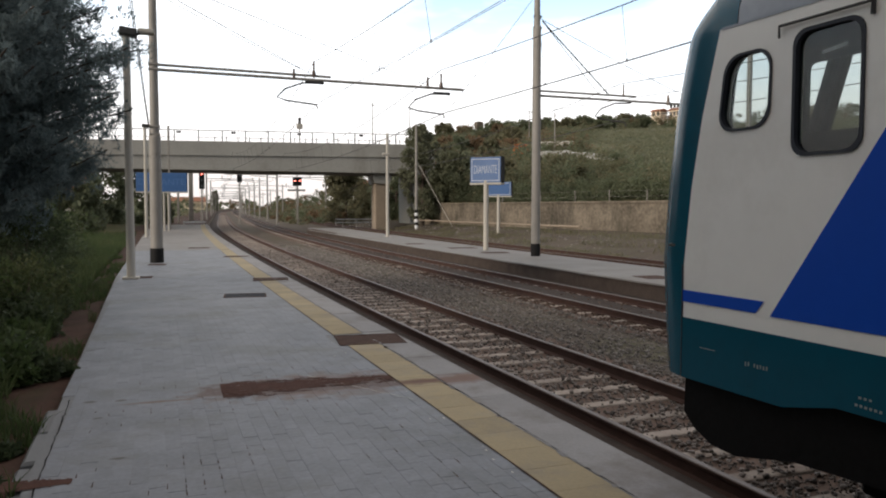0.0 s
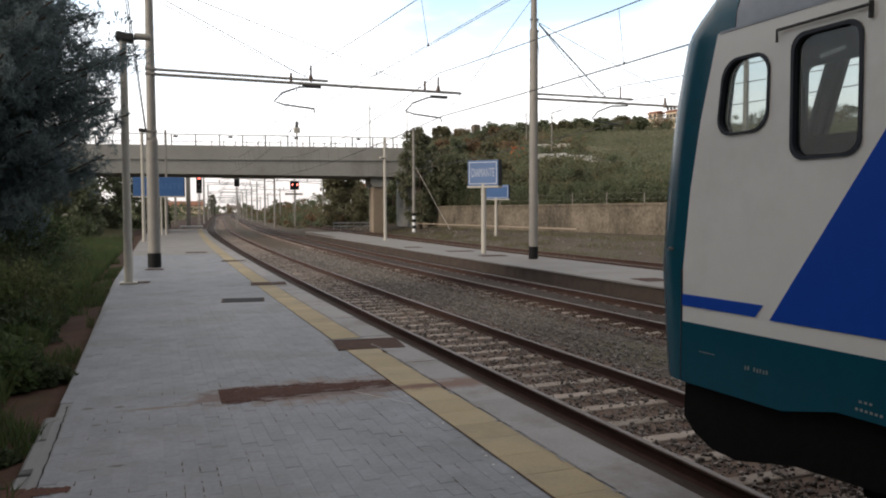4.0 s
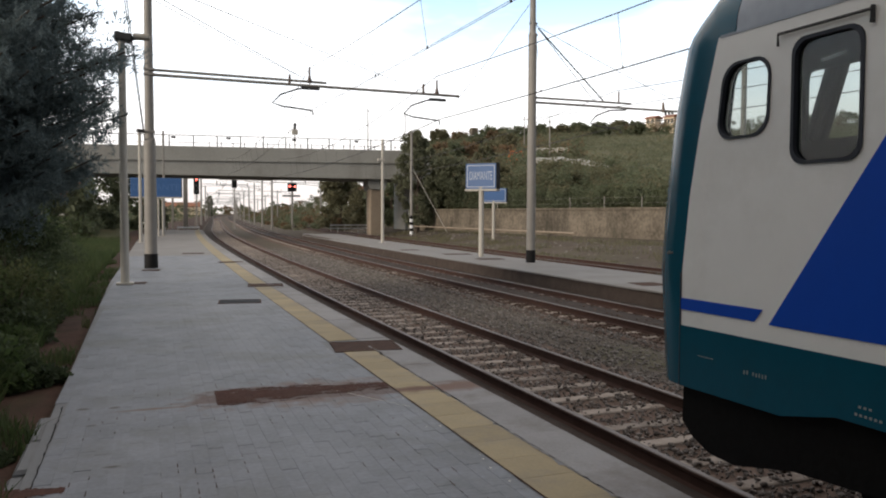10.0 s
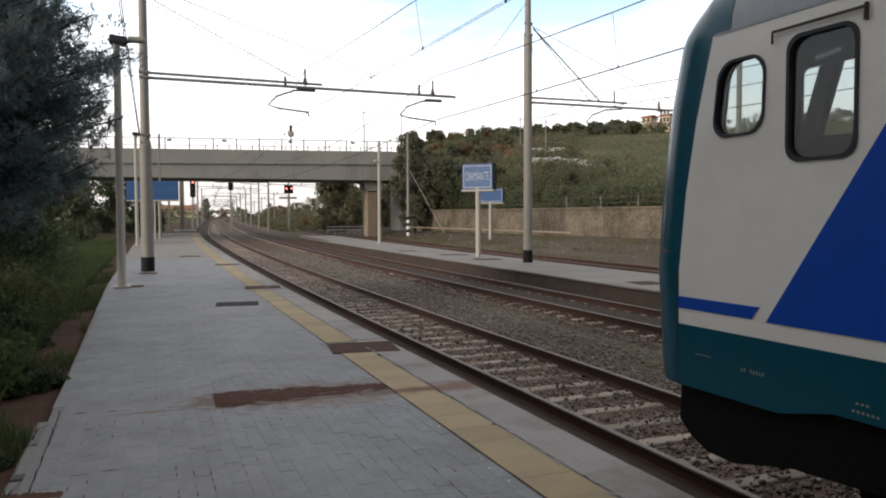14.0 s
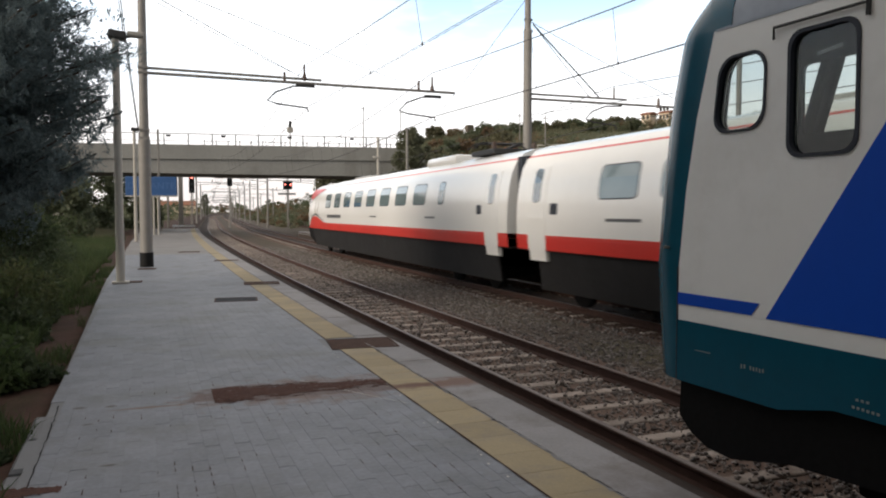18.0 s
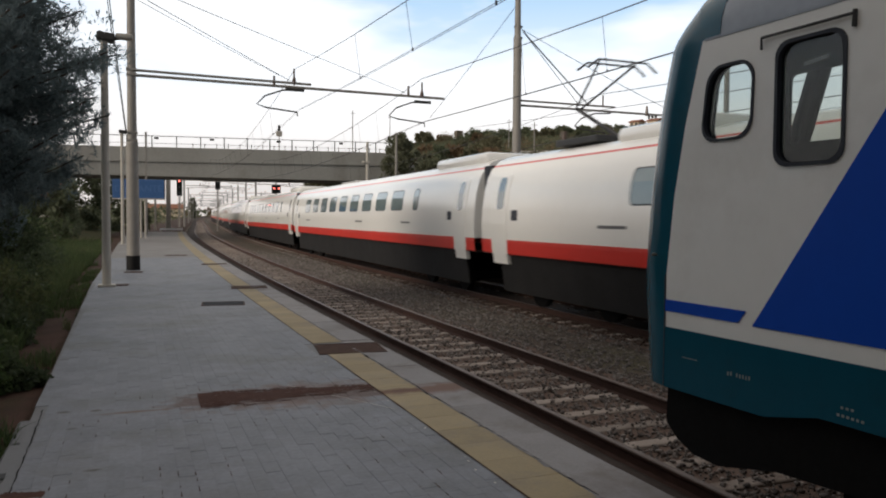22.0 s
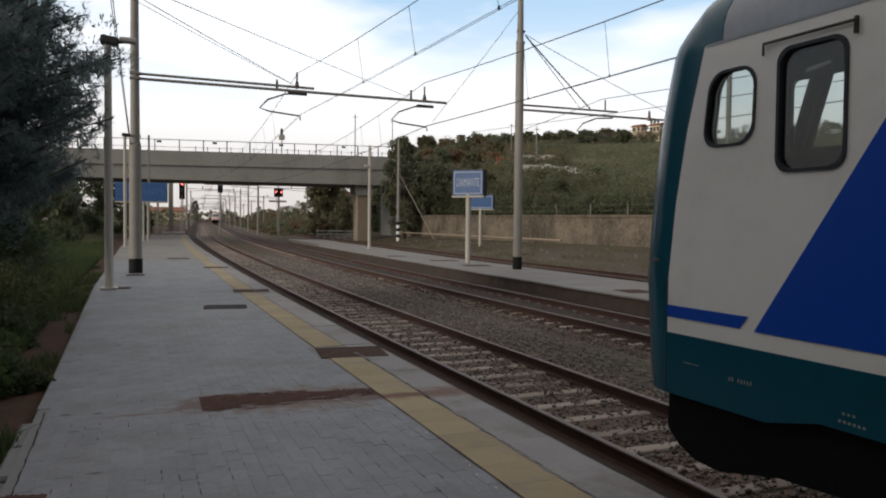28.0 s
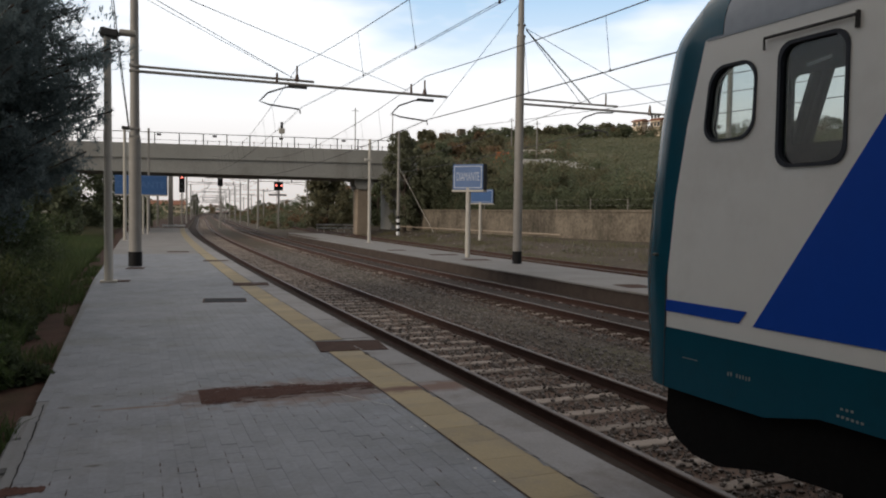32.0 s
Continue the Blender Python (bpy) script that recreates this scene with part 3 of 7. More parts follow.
# ------------------------------------------------------------------ tracks
def make_track(name, off, y0, y1, sleeper, label, y_split=(3, 60), gap=0.6):
    root = thing(name, label=label, kind="structure", category="railway track")
    z = RAIL_Z
    for s in (-0.7525, 0.7525):
        c = off + s
        web = [(c - 0.07, z - 0.16), (c + 0.07, z - 0.16), (c + 0.07, z - 0.145), (c + 0.012, z - 0.12), (c + 0.012, z - 0.045), (c + 0.034, z - 0.03), (c + 0.034, z - 0.008), (c - 0.034, z - 0.008), (c - 0.034, z - 0.03), (c - 0.012, z - 0.045), (c - 0.012, z - 0.12), (c - 0.07, z - 0.145)]
        part("rail", sweep(web, stations(y0, y1)), "rail", root)
        head = [(c - 0.033, z - 0.008), (c + 0.033, z - 0.008), (c + 0.026, z), (c - 0.026, z)]
        part("rail_head", sweep(head, stations(y0, y1)), "railhead", root)
    bed = [(off - 1.62, z - 0.24), (off + 1.7, z - 0.24), (off + 1.45, z - 0.165), (off - 1.45, z - 0.165)]
    part("ballast_bed", sweep(bed, stations(y0, y1)), "stone_rusty", root)
    for s in ((-1,) if off == 0 else (1,)):
        wide = 1.68                                  # brown dust lies as far as the platform's edge
        shoulder = [(off + s * 0.795, z - 0.14), (off + s * 0.87, z - 0.115), (off + s * (wide - 0.1), z - 0.11), (off + s * wide, z - 0.15), (off + s * wide, z - 0.22), (off + s * 0.795, z - 0.22)]
        part("shoulder_fines", sweep(shoulder, stations(y0, y1)), "fines", root)
    if off:
        part("dust_between_rails", sweep([(off - 0.68, z - 0.16), (off + 0.68, z - 0.16), (off + 0.55, z - 0.132), (off - 0.55, z - 0.132)], stations(y0, y1)), "fines", root)
    bm = box(bmesh.new(), -1.15, 1.15, -0.095, 0.095, -0.20, 0.0, bevel=0.025)
    me = bpy.data.meshes.new("sleeper")
    bm.to_mesh(me)
    bm.free()
    me.materials.append(M[sleeper])
    far = bmesh.new()
    y = -30.0
    while y < 220:
        sl = axis(y + 0.5) - axis(y - 0.5)
        if y_split[0] <= y <= y_split[1]:
            ob = new("sleeper", me)
            ob.parent = root
            ob.matrix_basis = pose(axis(y) + off, y, z + grade(y) - 0.145 + random.uniform(-0.008, 0.008), 0, 0, -math.degrees(sl) + random.uniform(-0.5, 0.5))
        else:
            box(far, axis(y) + off - 1.15, axis(y) + off + 1.15, y - 0.13, y + 0.13, z - 0.33 + grade(y), z - 0.145 + grade(y))
        y += gap
    part("far_sleepers", far, sleeper, root, kind="stuff")
    return root


make_track("track_near", 0.0, -160, 520, "sleeper", "railway track with rusty rails on pale concrete sleepers")
make_track("track_middle", TRACK_2, -1300, 1150, "sleeper", "rusty main railway track beside the island platform", y_split=(8, 50))
make_track("track_far", TRACK_3, -120, 300, "sleeper_old", "overgrown rusty siding beyond the island platform", y_split=(14, 50))


# ------------------------------------------------------------------ platforms
def left_edge(y):
    return float(np.interp(y, (-60, 5, 21, 50, 84), (-0.75, -0.9, -1.3, -1.5, -1.4)))


def slab(name, x_a, x_b, ys, z0, z1, material, parent=None, label="", kind=""):
    """A level slab between two edges that run along the line."""
    vs, fs = [], []
    for y in ys:
        a, b = x_a(y), x_b(y)
        g = grade(y)
        vs += [(a, y, z0 + g), (b, y, z0 + g), (b, y, z1 + g), (a, y, z1 + g)]
    for i in range(len(ys) - 1):
        for j in range(4):
            p, q = i * 4 + j, i * 4 + (j + 1) % 4
            fs.append((p, q, q + 4, p + 4))
    n = (len(ys) - 1) * 4
    fs += [(3, 2, 1, 0), (n, n + 1, n + 2, n + 3)]
    return raw(name, vs, fs, material, parent, label, kind)


EDGE = -1.66
platform = thing("platform_side", label="low station platform paved in worn grey concrete blocks", category="platform", kind="structure")
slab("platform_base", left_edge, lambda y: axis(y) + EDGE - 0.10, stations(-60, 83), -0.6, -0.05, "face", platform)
slab("platform_bed", lambda y: left_edge(y) + 0.03, lambda y: axis(y) + EDGE - 0.12, stations(-60, 34), -0.05, -0.0022, "joint", platform)
slab("far_paving", left_edge, lambda y: axis(y) + EDGE - 0.14, stations(34, 83), -0.05, 0.0, "screed", platform)
slab("near_paving", left_edge, lambda y: axis(y) + EDGE - 0.14, stations(-60, 2.8), -0.0021, 0.0, "screed", platform)
slab("far_yellow_strip", lambda y: axis(y) - 2.52, lambda y: axis(y) - 2.10, stations(34, 83), -0.01, 0.004, "yellow", platform, "worn yellow safety strip")
slab("near_yellow_strip", lambda y: axis(y) - 2.52, lambda y: axis(y) - 2.10, stations(-60, 2.8), -0.003, 0.004, "yellow", platform)

island = thing("platform_island", label="narrow island platform of grey concrete between two tracks", category="platform", kind="structure")
IN, OUT = TRACK_2 + 1.64, TRACK_2 + 4.75
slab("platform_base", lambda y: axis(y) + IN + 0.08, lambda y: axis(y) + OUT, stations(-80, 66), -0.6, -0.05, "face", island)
slab("platform_top", lambda y: axis(y) + IN + 0.5, lambda y: axis(y) + OUT + 0.02, stations(-80, 66), -0.05, 0.0, "screed", island)
slab("platform_ramp", lambda y: axis(y) + IN + 0.3 + (y - 66) * 0.12, lambda y: axis(y) + OUT - 0.2 - (y - 66) * 0.12, stations(66, 74), -0.6, -0.18, "screed", island)


def pit_cover(x0, x1, y0, y1, material="rust", z=0.006, look_="rusty"):
    root = thing("pit_cover", pose((x0 + x1) / 2, (y0 + y1) / 2, 0, 0, 0, -6), look_ + " steel cable pit cover set in the platform paving", "pit cover", "pit covers in the platform")
    w, d = (x1 - x0) / 2, (y1 - y0) / 2
    part("plate", box(bmesh.new(), -w, w, -d, d, -0.03, z, bevel=0.004), material, root)
    bm = bmesh.new()
    for s in (-1, 1):
        box(bm, -w - 0.03, w + 0.03, s * (d + 0.015) - 0.014, s * (d + 0.015) + 0.014, -0.03, z + 0.004)
        box(bm, s * (w + 0.015) - 0.014, s * (w + 0.015) + 0.014, -d, d, -0.03, z + 0.0035)
    part("frame", bm, "rust", root)
    return root


PITS = [(2.14, 2.96, 9.45, 10.15), (2.02, 2.82, 18.85, 19.5), (1.97, 2.8, 28.6, 29.1), (2.0, 2.86, 39.2, 39.9), (0.9, 1.75, 35.4, 36.1), (2.1, 2.9, 50, 50.6), (-0.85, -0.42, 20.55, 20.95), (-0.55, -0.1, 25.2, 25.6), (1.0, 1.8, 55, 55.8)]
for q in PITS:
    pit_cover(*q)
pit_cover(1.08, 1.86, 15.4, 16.0, "cabin", look_="dark grey")
for q in ((11.5, 12.2, 16.0, 16.8), (12.0, 13.0, 27.6, 28.3), (12.0, 13.2, 31.5, 32.2), (11.4, 12.2, 36.0, 36.7), (11.6, 12.5, 45.5, 46.2)):
    pit_cover(*q)


# ------------------------------------------------------------------ bridge
def make_bridge():
    y0, y1 = 74.0, 82.5
    root = thing("road_bridge", label="grey concrete road bridge with a steel railing crossing the tracks", category="bridge")
    lift = lambda x: 8.0 + 0.014 * (x + 4.4)

    def beam(xa, xb, ya, yb, za, zb):
        bm = bmesh.new()
        box(bm, xa, xb, ya, yb, 0, 1)
        for v in bm.verts:
            v.co.z = lift(v.co.x) + (za if v.co.z < 0.5 else zb)
        return bm
    part("deck_edge_beam", beam(-45, 26, y0, y0 + 0.5, -1.28, 0.0), "concrete", root)
    part("deck_edge_beam", beam(-45, 26, y1 - 0.5, y1, -1.28, 0.0), "concrete", root)
    part("deck_slab", beam(-45, 26, y0 + 0.5, y1 - 0.5, -0.75, -0.2), "concrete", root)
    for i in range(5):
        ya = y0 + 0.10 + i * 1.72
        bm = bmesh.new()
        box(bm, -45, 24.4, ya, ya + 0.75, 0, 1)
        for v in bm.verts:
            v.co.z = 5.43 if v.co.z < 0.5 else lift(v.co.x) - 0.8
        part("girder", bm, "concrete", root)
    part("fascia_ledge", beam(-45, 26, y0 - 0.05, y0, -1.34, -1.22), "concrete", root)
    for x in (-7.2, 20.75):
        for ya, dx in ((y0 + 0.9, 0.0), (y1 - 2.3, 1.3 if x > 0 else 0.0)):
            part("pier_shaft", boxed(x + dx - 0.72, x + dx + 0.72, ya, ya + 1.3, -0.6, 4.4, bevel=0.1), "pier", root)
        bm = bmesh.new()
        poly(bm, [(x - 0.75, y0 + 0.7, 4.4), (x + 0.75, y0 + 0.7, 4.4), (x + 1.0, y0 + 0.7, 4.9), (x + 1.0, y0 + 0.7, 5.42), (x - 1.0, y0 + 0.7, 5.42), (x - 1.0, y0 + 0.7, 4.9)], (1.3 if x > 0 else 0, 7.2, 0))
        part("pier_cap", bm, "concrete", root)
    rail = part("railing", pipe(bmesh.new(), [(-45, y0 + 0.2, lift(-45) + 1.02), (26, y0 + 0.2, lift(26) + 1.02)], 0.035), "dark", root)
    part("lower_rail", pipe(bmesh.new(), [(-45, y0 + 0.2, lift(-45) + 0.35), (26, y0 + 0.2, lift(26) + 0.35)], 0.02), "dark", rail)
    bm = bmesh.new()
    box(bm, -0.045, 0.045, -0.045, 0.045, 0, 1.03)
    me = bpy.data.meshes.new("post")
    bm.to_mesh(me)
    bm.free()
    me.materials.append(M["dark"])
    for i in range(33):
        x = -44 + i * 2.13
        ob = new("post", me)
        ob.parent, ob.matrix_basis = rail, pose(x, y0 + 0.2, lift(x) - 0.01)
    bm = bmesh.new()
    box(bm, -0.03, 0.03, -0.03, 0.03, 0, 0.5)
    me = bpy.data.meshes.new("short_post")
    bm.to_mesh(me)
    bm.free()
    me.materials.append(M["dark"])
    for i in range(20):
        x = 4.3 + i * 1.07
        ob = new("short_post", me)
        ob.parent, ob.matrix_basis = rail, pose(x, y0 + 0.35, lift(x) - 0.01)
    for i, x in enumerate((1.1, 6.0, 12.2, 18.4)):
        part("reflector_plate", boxed(x - 0.2, x + 0.2, y0 + 0.12, y0 + 0.15, lift(x) + 0.72, lift(x) + 0.92), "dark", rail)
    part("abutment", boxed(24.6, 26.5, y0 + 0.8, y1 - 0.8, -0.6, 7.3), "concrete", root)
    return root


make_bridge()


# ------------------------------------------------------------------ retaining wall, in bays
def make_wall():
    root = thing("wall_retaining", label="stained grey-brown concrete retaining wall below the hillside", category="wall", kind="structure")
    ys = [-120, -90, -60, -40, -20, 0, 12, 20, 26, 30, 34, 38, 42, 46, 50, 54, 58, 62, 66, 70, 72.5]
    for a, b in zip(ys, ys[1:]):
        bm = bmesh.new()
        xa, xb = wall_x(a), wall_x(b)
        poly(bm, [(xa, a + 0.005, -0.6), (xb, b - 0.005, -0.6), (xb + 0.5, b - 0.005, -0.6), (xa + 0.5, a + 0.005, -0.6)], (0, 0, 2.82))
        part("wall_bay", bm, "oldwall", root)
        bm = bmesh.new()
        poly(bm, [(xa - 0.1, a, 2.22), (xb - 0.1, b, 2.22), (xb + 0.52, b, 2.22), (xa + 0.52, a, 2.22)], (0, 0, 0.16))
        part("coping", bm, "oldwall", root)
        bm = bmesh.new()
        poly(bm, [(xa - 0.16, a, -0.6), (xb - 0.16, b, -0.6), (xb, b, -0.6), (xa, a, -0.6)], (0, 0, 0.75))
        part("plinth", bm, "oldwall", root)


make_wall()


# ------------------------------------------------------------------ masts, lamps, wires
def make_mast(name, x, y, r, top, label, shoulder=4.1, base="black"):
    root = thing(name, pose(x, y, 0), label, "catenary mast", "catenary masts")
    bm = bmesh.new()
    rod(bm, (0, 0, 0), (0, 0, shoulder), r, r * 0.93, 20)
    part("lower_tube", bm, "mast", root, soft=True)
    bm = bmesh.new()
    rod(bm, (0, 0, shoulder + 0.12), (0, 0, top), r * 0.74, r * 0.6, 20)
    part("upper_tube", bm, "mast", root, soft=True)
    bm = bmesh.new()
    rod(bm, (0, 0, shoulder), (0, 0, shoulder + 0.12), r * 0.93, r * 0.75, 20)
    part("collar", bm, "mast", root, soft=True)
    if base:
        bm = bmesh.new()
        rod(bm, (0, 0, 0), (0, 0, 0.47), r + 0.015, r + 0.012, 20)
        part("painted_base", bm, base, root, "black painted band round the foot", soft=True)
    return root


def hook(bm, x, z):
    """Registration arm: swept rod that steadies the contact wire."""
    pipe(bm, [(x + 0.35, 0, z), (x - 0.4, 0, z - 0.05), (x - 1.0, 0, z - 0.28), (x - 1.28, 0, z - 0.58), (x - 0.95, 0, z - 0.68), (x + 0.1, 0, z - 0.78), (x + 0.12, 0, z - 0.92)], 0.03)
    return bm


mast_1 = make_mast("catenary_mast", -0.34, 26.5, 0.2, 9.6, "grey tubular catenary mast with a long twin-tube arm")
bm = pipe(bmesh.new(), [(0.15, 0, 6.47), (5.84, 0, 6.41)], 0.045, 8)
arm = part("upper_arm", bm, "mast", mast_1)
bm = pipe(bmesh.new(), [(0.15, 0, 6.31), (10.87, 0, 6.24)], 0.05, 8)
part("lower_arm", bm, "mast", mast_1)
for px, pz in ((5.24, 6.4), (9.98, 6.27)):
    pin = part("insulator_pin", rod(rod(bmesh.new(), (px, 0, pz - 0.05), (px, 0, pz + 0.52), 0.035), (px, 0, pz), (px, 0, pz + 0.2), 0.09, 0.05), "insulator", mast_1)
    part("registration_arm", hook(bmesh.new(), px, pz - 0.2), "wire", mast_1)
    part("clamp", boxed(px - 0.3, px + 0.35, -0.05, 0.05, pz - 0.26, pz - 0.16), "dark", mast_1)
for px in (4.55, 9.45):
    part("feeder_insulator", rod(bmesh.new(), (px, 0, 6.25), (px, 0, 6.62), 0.05, 0.04), "insulator", mast_1)
for z in (6.31, 6.47, 4.2, 4.45):
    part("mast_clamp", boxed(-0.16, 0.17, -0.16, 0.16, z - 0.03, z + 0.03), "mast", mast_1)

mast_2 = make_mast("catenary_mast", 13.09, 25.51, 0.168, 10.45, "grey tubular catenary mast on the island platform", shoulder=8.5)
part("upper_arm", pipe(bmesh.new(), [(0.13, 0, 6.21), (4.37, 0, 6.21)], 0.04, 8), "mast", mast_2)
part("lower_arm", pipe(bmesh.new(), [(0.13, 0, 6.03), (7.15, 0, 6.02)], 0.045, 8), "mast", mast_2)
part("insulator_pin", rod(bmesh.new(), (3.8, 0, 6.17), (3.8, 0, 6.65), 0.035), "insulator", mast_2)
part("registration_arm", hook(bmesh.new(), 3.8, 5.95), "wire", mast_2)
part("insulator_pin", rod(bmesh.new(), (5.9, 0, 5.95), (5.9, 0, 6.35), 0.08, 0.045), "insulator", mast_2)
part("bracket", boxed(-0.14, 0.17, -0.07, 0.07, 8.49, 8.57), "dark", mast_2)
part("bracket", boxed(-0.12, 0.17, -0.07, 0.07, 8.92, 8.98), "dark", mast_2)
for dz, xe, ze in ((8.82, 3.16, 6.23), (8.78, 3.10, 6.23), (8.8, 2.67, 6.23)):
    part("stay_rod", rod(bmesh.new(), (0.22, 0, dz), (xe, 0, ze), 0.014, n=5), "wire", mast_2)


def make_lamp(x, y, top, label, head=0.9):
    root = thing("platform_lamp", pose(x, y, 0), label, "lamp post", "platform lamp posts")
    bm = bmesh.new()
    rod(bm, (0, 0, 0), (0, 0, top), 0.105, 0.085, 16)
    part("post", bm, "palepole", root, soft=True)
    part("foot", boxed(-0.2, 0.2, -0.2, 0.2, 0, 0.05, bevel=0.01), "palepole", root)
    if head:
        part("arm", rod(bmesh.new(), (0, 0, top - 0.1), (0.35, 0, top), 0.035), "dark", root)
        bm = box(bmesh.new(), -0.17, 0.25, -0.2, 0.2, top - 0.10, top + 0.10, bevel=0.04)
        bmesh.ops.rotate(bm, cent=(0, 0, top), matrix=Matrix.Rotation(radians(6), 3, "Y"), verts=bm.verts)
        part("lamp_head", bm, "dark", root, "dark grey floodlight head")
        bm = box(bmesh.new(), 0.26, 0.66, -0.14, 0.14, top - 0.02, top + 0.11, bevel=0.04)
        part("lamp_head", bm, "palepole", root, "pale floodlight head")
    else:
        part("lamp_head", boxed(-0.32, 0.12, -0.12, 0.12, top - 1.35, top - 1.2, bevel=0.03), "palepole", root, "small pale lamp head on the post")
    return root


make_lamp(-0.88, 20.48, 6.15, "pale tapered lamp post with dark twin floodlights")
make_lamp(-1.2, 49.3, 6.8, "pale slim lamp post beside the platform grass", head=0.9)
make_mast("catenary_mast", 23.5, 26.0, 0.12, 10.4, "slim pale mast beyond the siding", shoulder=8.5, base="")
make_lamp(13.0, 45.62, 6.49, "pale slim lamp post on the island platform", head=0)


def make_sign(name, x, y, turn, w, h, z0, posts, label, text="DIAMANTE", size=0.42, ink="signtext"):
    root = thing(name, pose(x, y, 0, 0, 0, turn), label, "station sign", "station name signs")
    for px in posts:
        part("post", rod(bmesh.new(), (px, 0, 0), (px, 0, z0 + 0.1), 0.11 if len(posts) == 1 else 0.07, n=14), "palepole", root, soft=True)
    panel = part("panel", boxed(-w / 2, w / 2, -0.09, 0.3, z0, z0 + h, bevel=0.02), "signblue", root)
    bm = bmesh.new()
    t = 0.035
    box(bm, -w / 2 + 0.06, w / 2 - 0.06, -0.096, -0.088, z0 + 0.07, z0 + 0.07 + t)
    box(bm, -w / 2 + 0.06, w / 2 - 0.06, -0.096, -0.088, z0 + h - 0.07 - t, z0 + h - 0.07)
    for e in (-1, 1):
        cx = e * (w / 2 - 0.06 - t / 2)
        box(bm, cx - t / 2, cx + t / 2, -0.0955, -0.0885, z0 + 0.07 + t, z0 + h - 0.07 - t)
    part("white_border", bm, ink, panel)
    # right end of the panel is black, its other sides blue
    part("end_cap", boxed(w / 2, w / 2 + 0.03, -0.085, 0.305, z0 - 0.02, z0 + h + 0.02), "black", root)
    part("base_rail", boxed(-w / 2 - 0.03, w / 2 + 0.03, -0.11, 0.32, z0 - 0.09, z0, bevel=0.01), "palepole", root)
    for side in ((1,) if text else ()):
        cu = bpy.data.curves.new("name_lettering", "FONT")
        cu.body, cu.align_x, cu.align_y, cu.size, cu.extrude = text, "CENTER", "CENTER", size, 0.004
        ob = new("name_lettering", cu)
        cu.materials.append(M[ink])
        dg = bpy.context.evaluated_depsgraph_get()
        me = bpy.data.meshes.new_from_object(ob.evaluated_get(dg))
        bpy.data.objects.remove(ob)
        co = [v.co.x for v in me.vertices]
        k = (w - 0.35) / (max(co) - min(co))
        me.transform(Matrix.Translation((0, -0.094, z0 + h * 0.5)) @ Matrix.Rotation(radians(90), 4, "X") @ Matrix.Diagonal((k, 1.15, 1, 1)))
        tx = new("name_lettering", me)
        tx.parent = panel
    return root


make_sign("station_sign", 12.91, 29.83, -45, 1.40, 1.09, 2.91, (0.0,), "blue station name sign with white lettering on a pale post", size=0.45)
make_sign("station_sign", 22.7, 50.2, -36, 1.9, 1.0, 2.75, (0.0,), "smaller blue station sign on a pale post beyond the siding", text="")
make_sign("station_sign", -0.37, 62.0, -6, 3.7, 1.45, 3.1, (0.15, 0.47), "long blue station name sign with faded lettering on twin posts", size=0.6, ink="signtext_faded")


# wires: messenger and contact for each track, with droppers
def sag(a, b, drop, n=14):
    a, b = Vector(a), Vector(b)
    return [a.lerp(b, i / n) - Vector((0, 0, 4 * drop * (i / n) * (1 - i / n))) for i in range(n + 1)]


def wire(name, pts, r, label, group="overhead wires"):
    bm = pipe(bmesh.new(), pts, r, 5)
    ob = part(name, bm, "wire", label=label)
    return tagged(ob, category="overhead wire", group=group)


def make_catenary(off, ys, z_top, z_low, label, xo=0.0, drop=1.0, dip=0.5, thick=1.0):
    for a, b in zip(ys, ys[1:]):
        xa, xb = axis(a) + off + xo, axis(b) + off + xo
        top = sag((xa, a, z_top), (xb, b, z_top), drop)
        root = wire("messenger_wire", top, 0.010 * thick, label)
        for s in (-0.03, 0.03):
            part("contact_wire", pipe(bmesh.new(), sag((xa + s + 0.15, a, z_low), (xb + s + 0.15, b, z_low), dip), 0.006 * thick, 5), "wire", root)
        for i in range(2, 13, 1):
            p = top[i]
            part("dropper", pipe(bmesh.new(), [tuple(p), (p.x + 0.15, p.y, z_low - 4 * dip * (i / 14) * (1 - i / 14))], 0.006, 4), "wire", root)
            part("dropper_clip", boxed(p.x + 0.135, p.x + 0.165, p.y - 0.015, p.y + 0.015, z_low - 4 * dip * (i / 14) * (1 - i / 14) - 0.02, z_low - 4 * dip * (i / 14) * (1 - i / 14) + 0.05), "wire", root)


SPAN = (-84, -28, 26.5, 71, 120, 170, 230, 290)
make_catenary(0.31, SPAN, 6.9, 5.5, "dark overhead line of the near track", drop=1.05, dip=0.42)
make_catenary(TRACK_2 + 0.42, SPAN, 6.93, 5.36, "dark overhead line of the middle track", drop=0.82, dip=0.32, thick=1.45)
make_catenary(TRACK_3 - 0.85, (-30, 25.51, 74), 6.67, 5.3, "dark overhead line of the siding", drop=0.9, dip=0.4, thick=1.4)
wire("feeder_wire", sag((4.71, 26.5, 6.52), (-3.7, 11.2, 6.64), 0.05, 6), 0.010, "dark feeder wire crossing above the platform")
wire("feeder_wire", sag((4.80, 26.5, 6.48), (-3.8, 11.2, 6.55), 0.09, 6), 0.007, "dark feeder wire crossing above the platform")
wire("feeder_wire", sag((8.99, 26.5, 6.36), (-6.0, 11.2, 6.88), 0.04, 6), 0.009, "dark feeder wire crossing above the tracks")
wire("feeder_wire", sag((-0.5, 26.4, 4.4), (-0.95, 20.0, 9.0), 0.05, 4), 0.014, "dark cable dropping beside the mast")
wire("feeder_wire", sag((-0.52, 26.4, 4.4), (-1.02, 20.0, 9.0), 0.05, 4), 0.012, "dark cable dropping beside the mast")
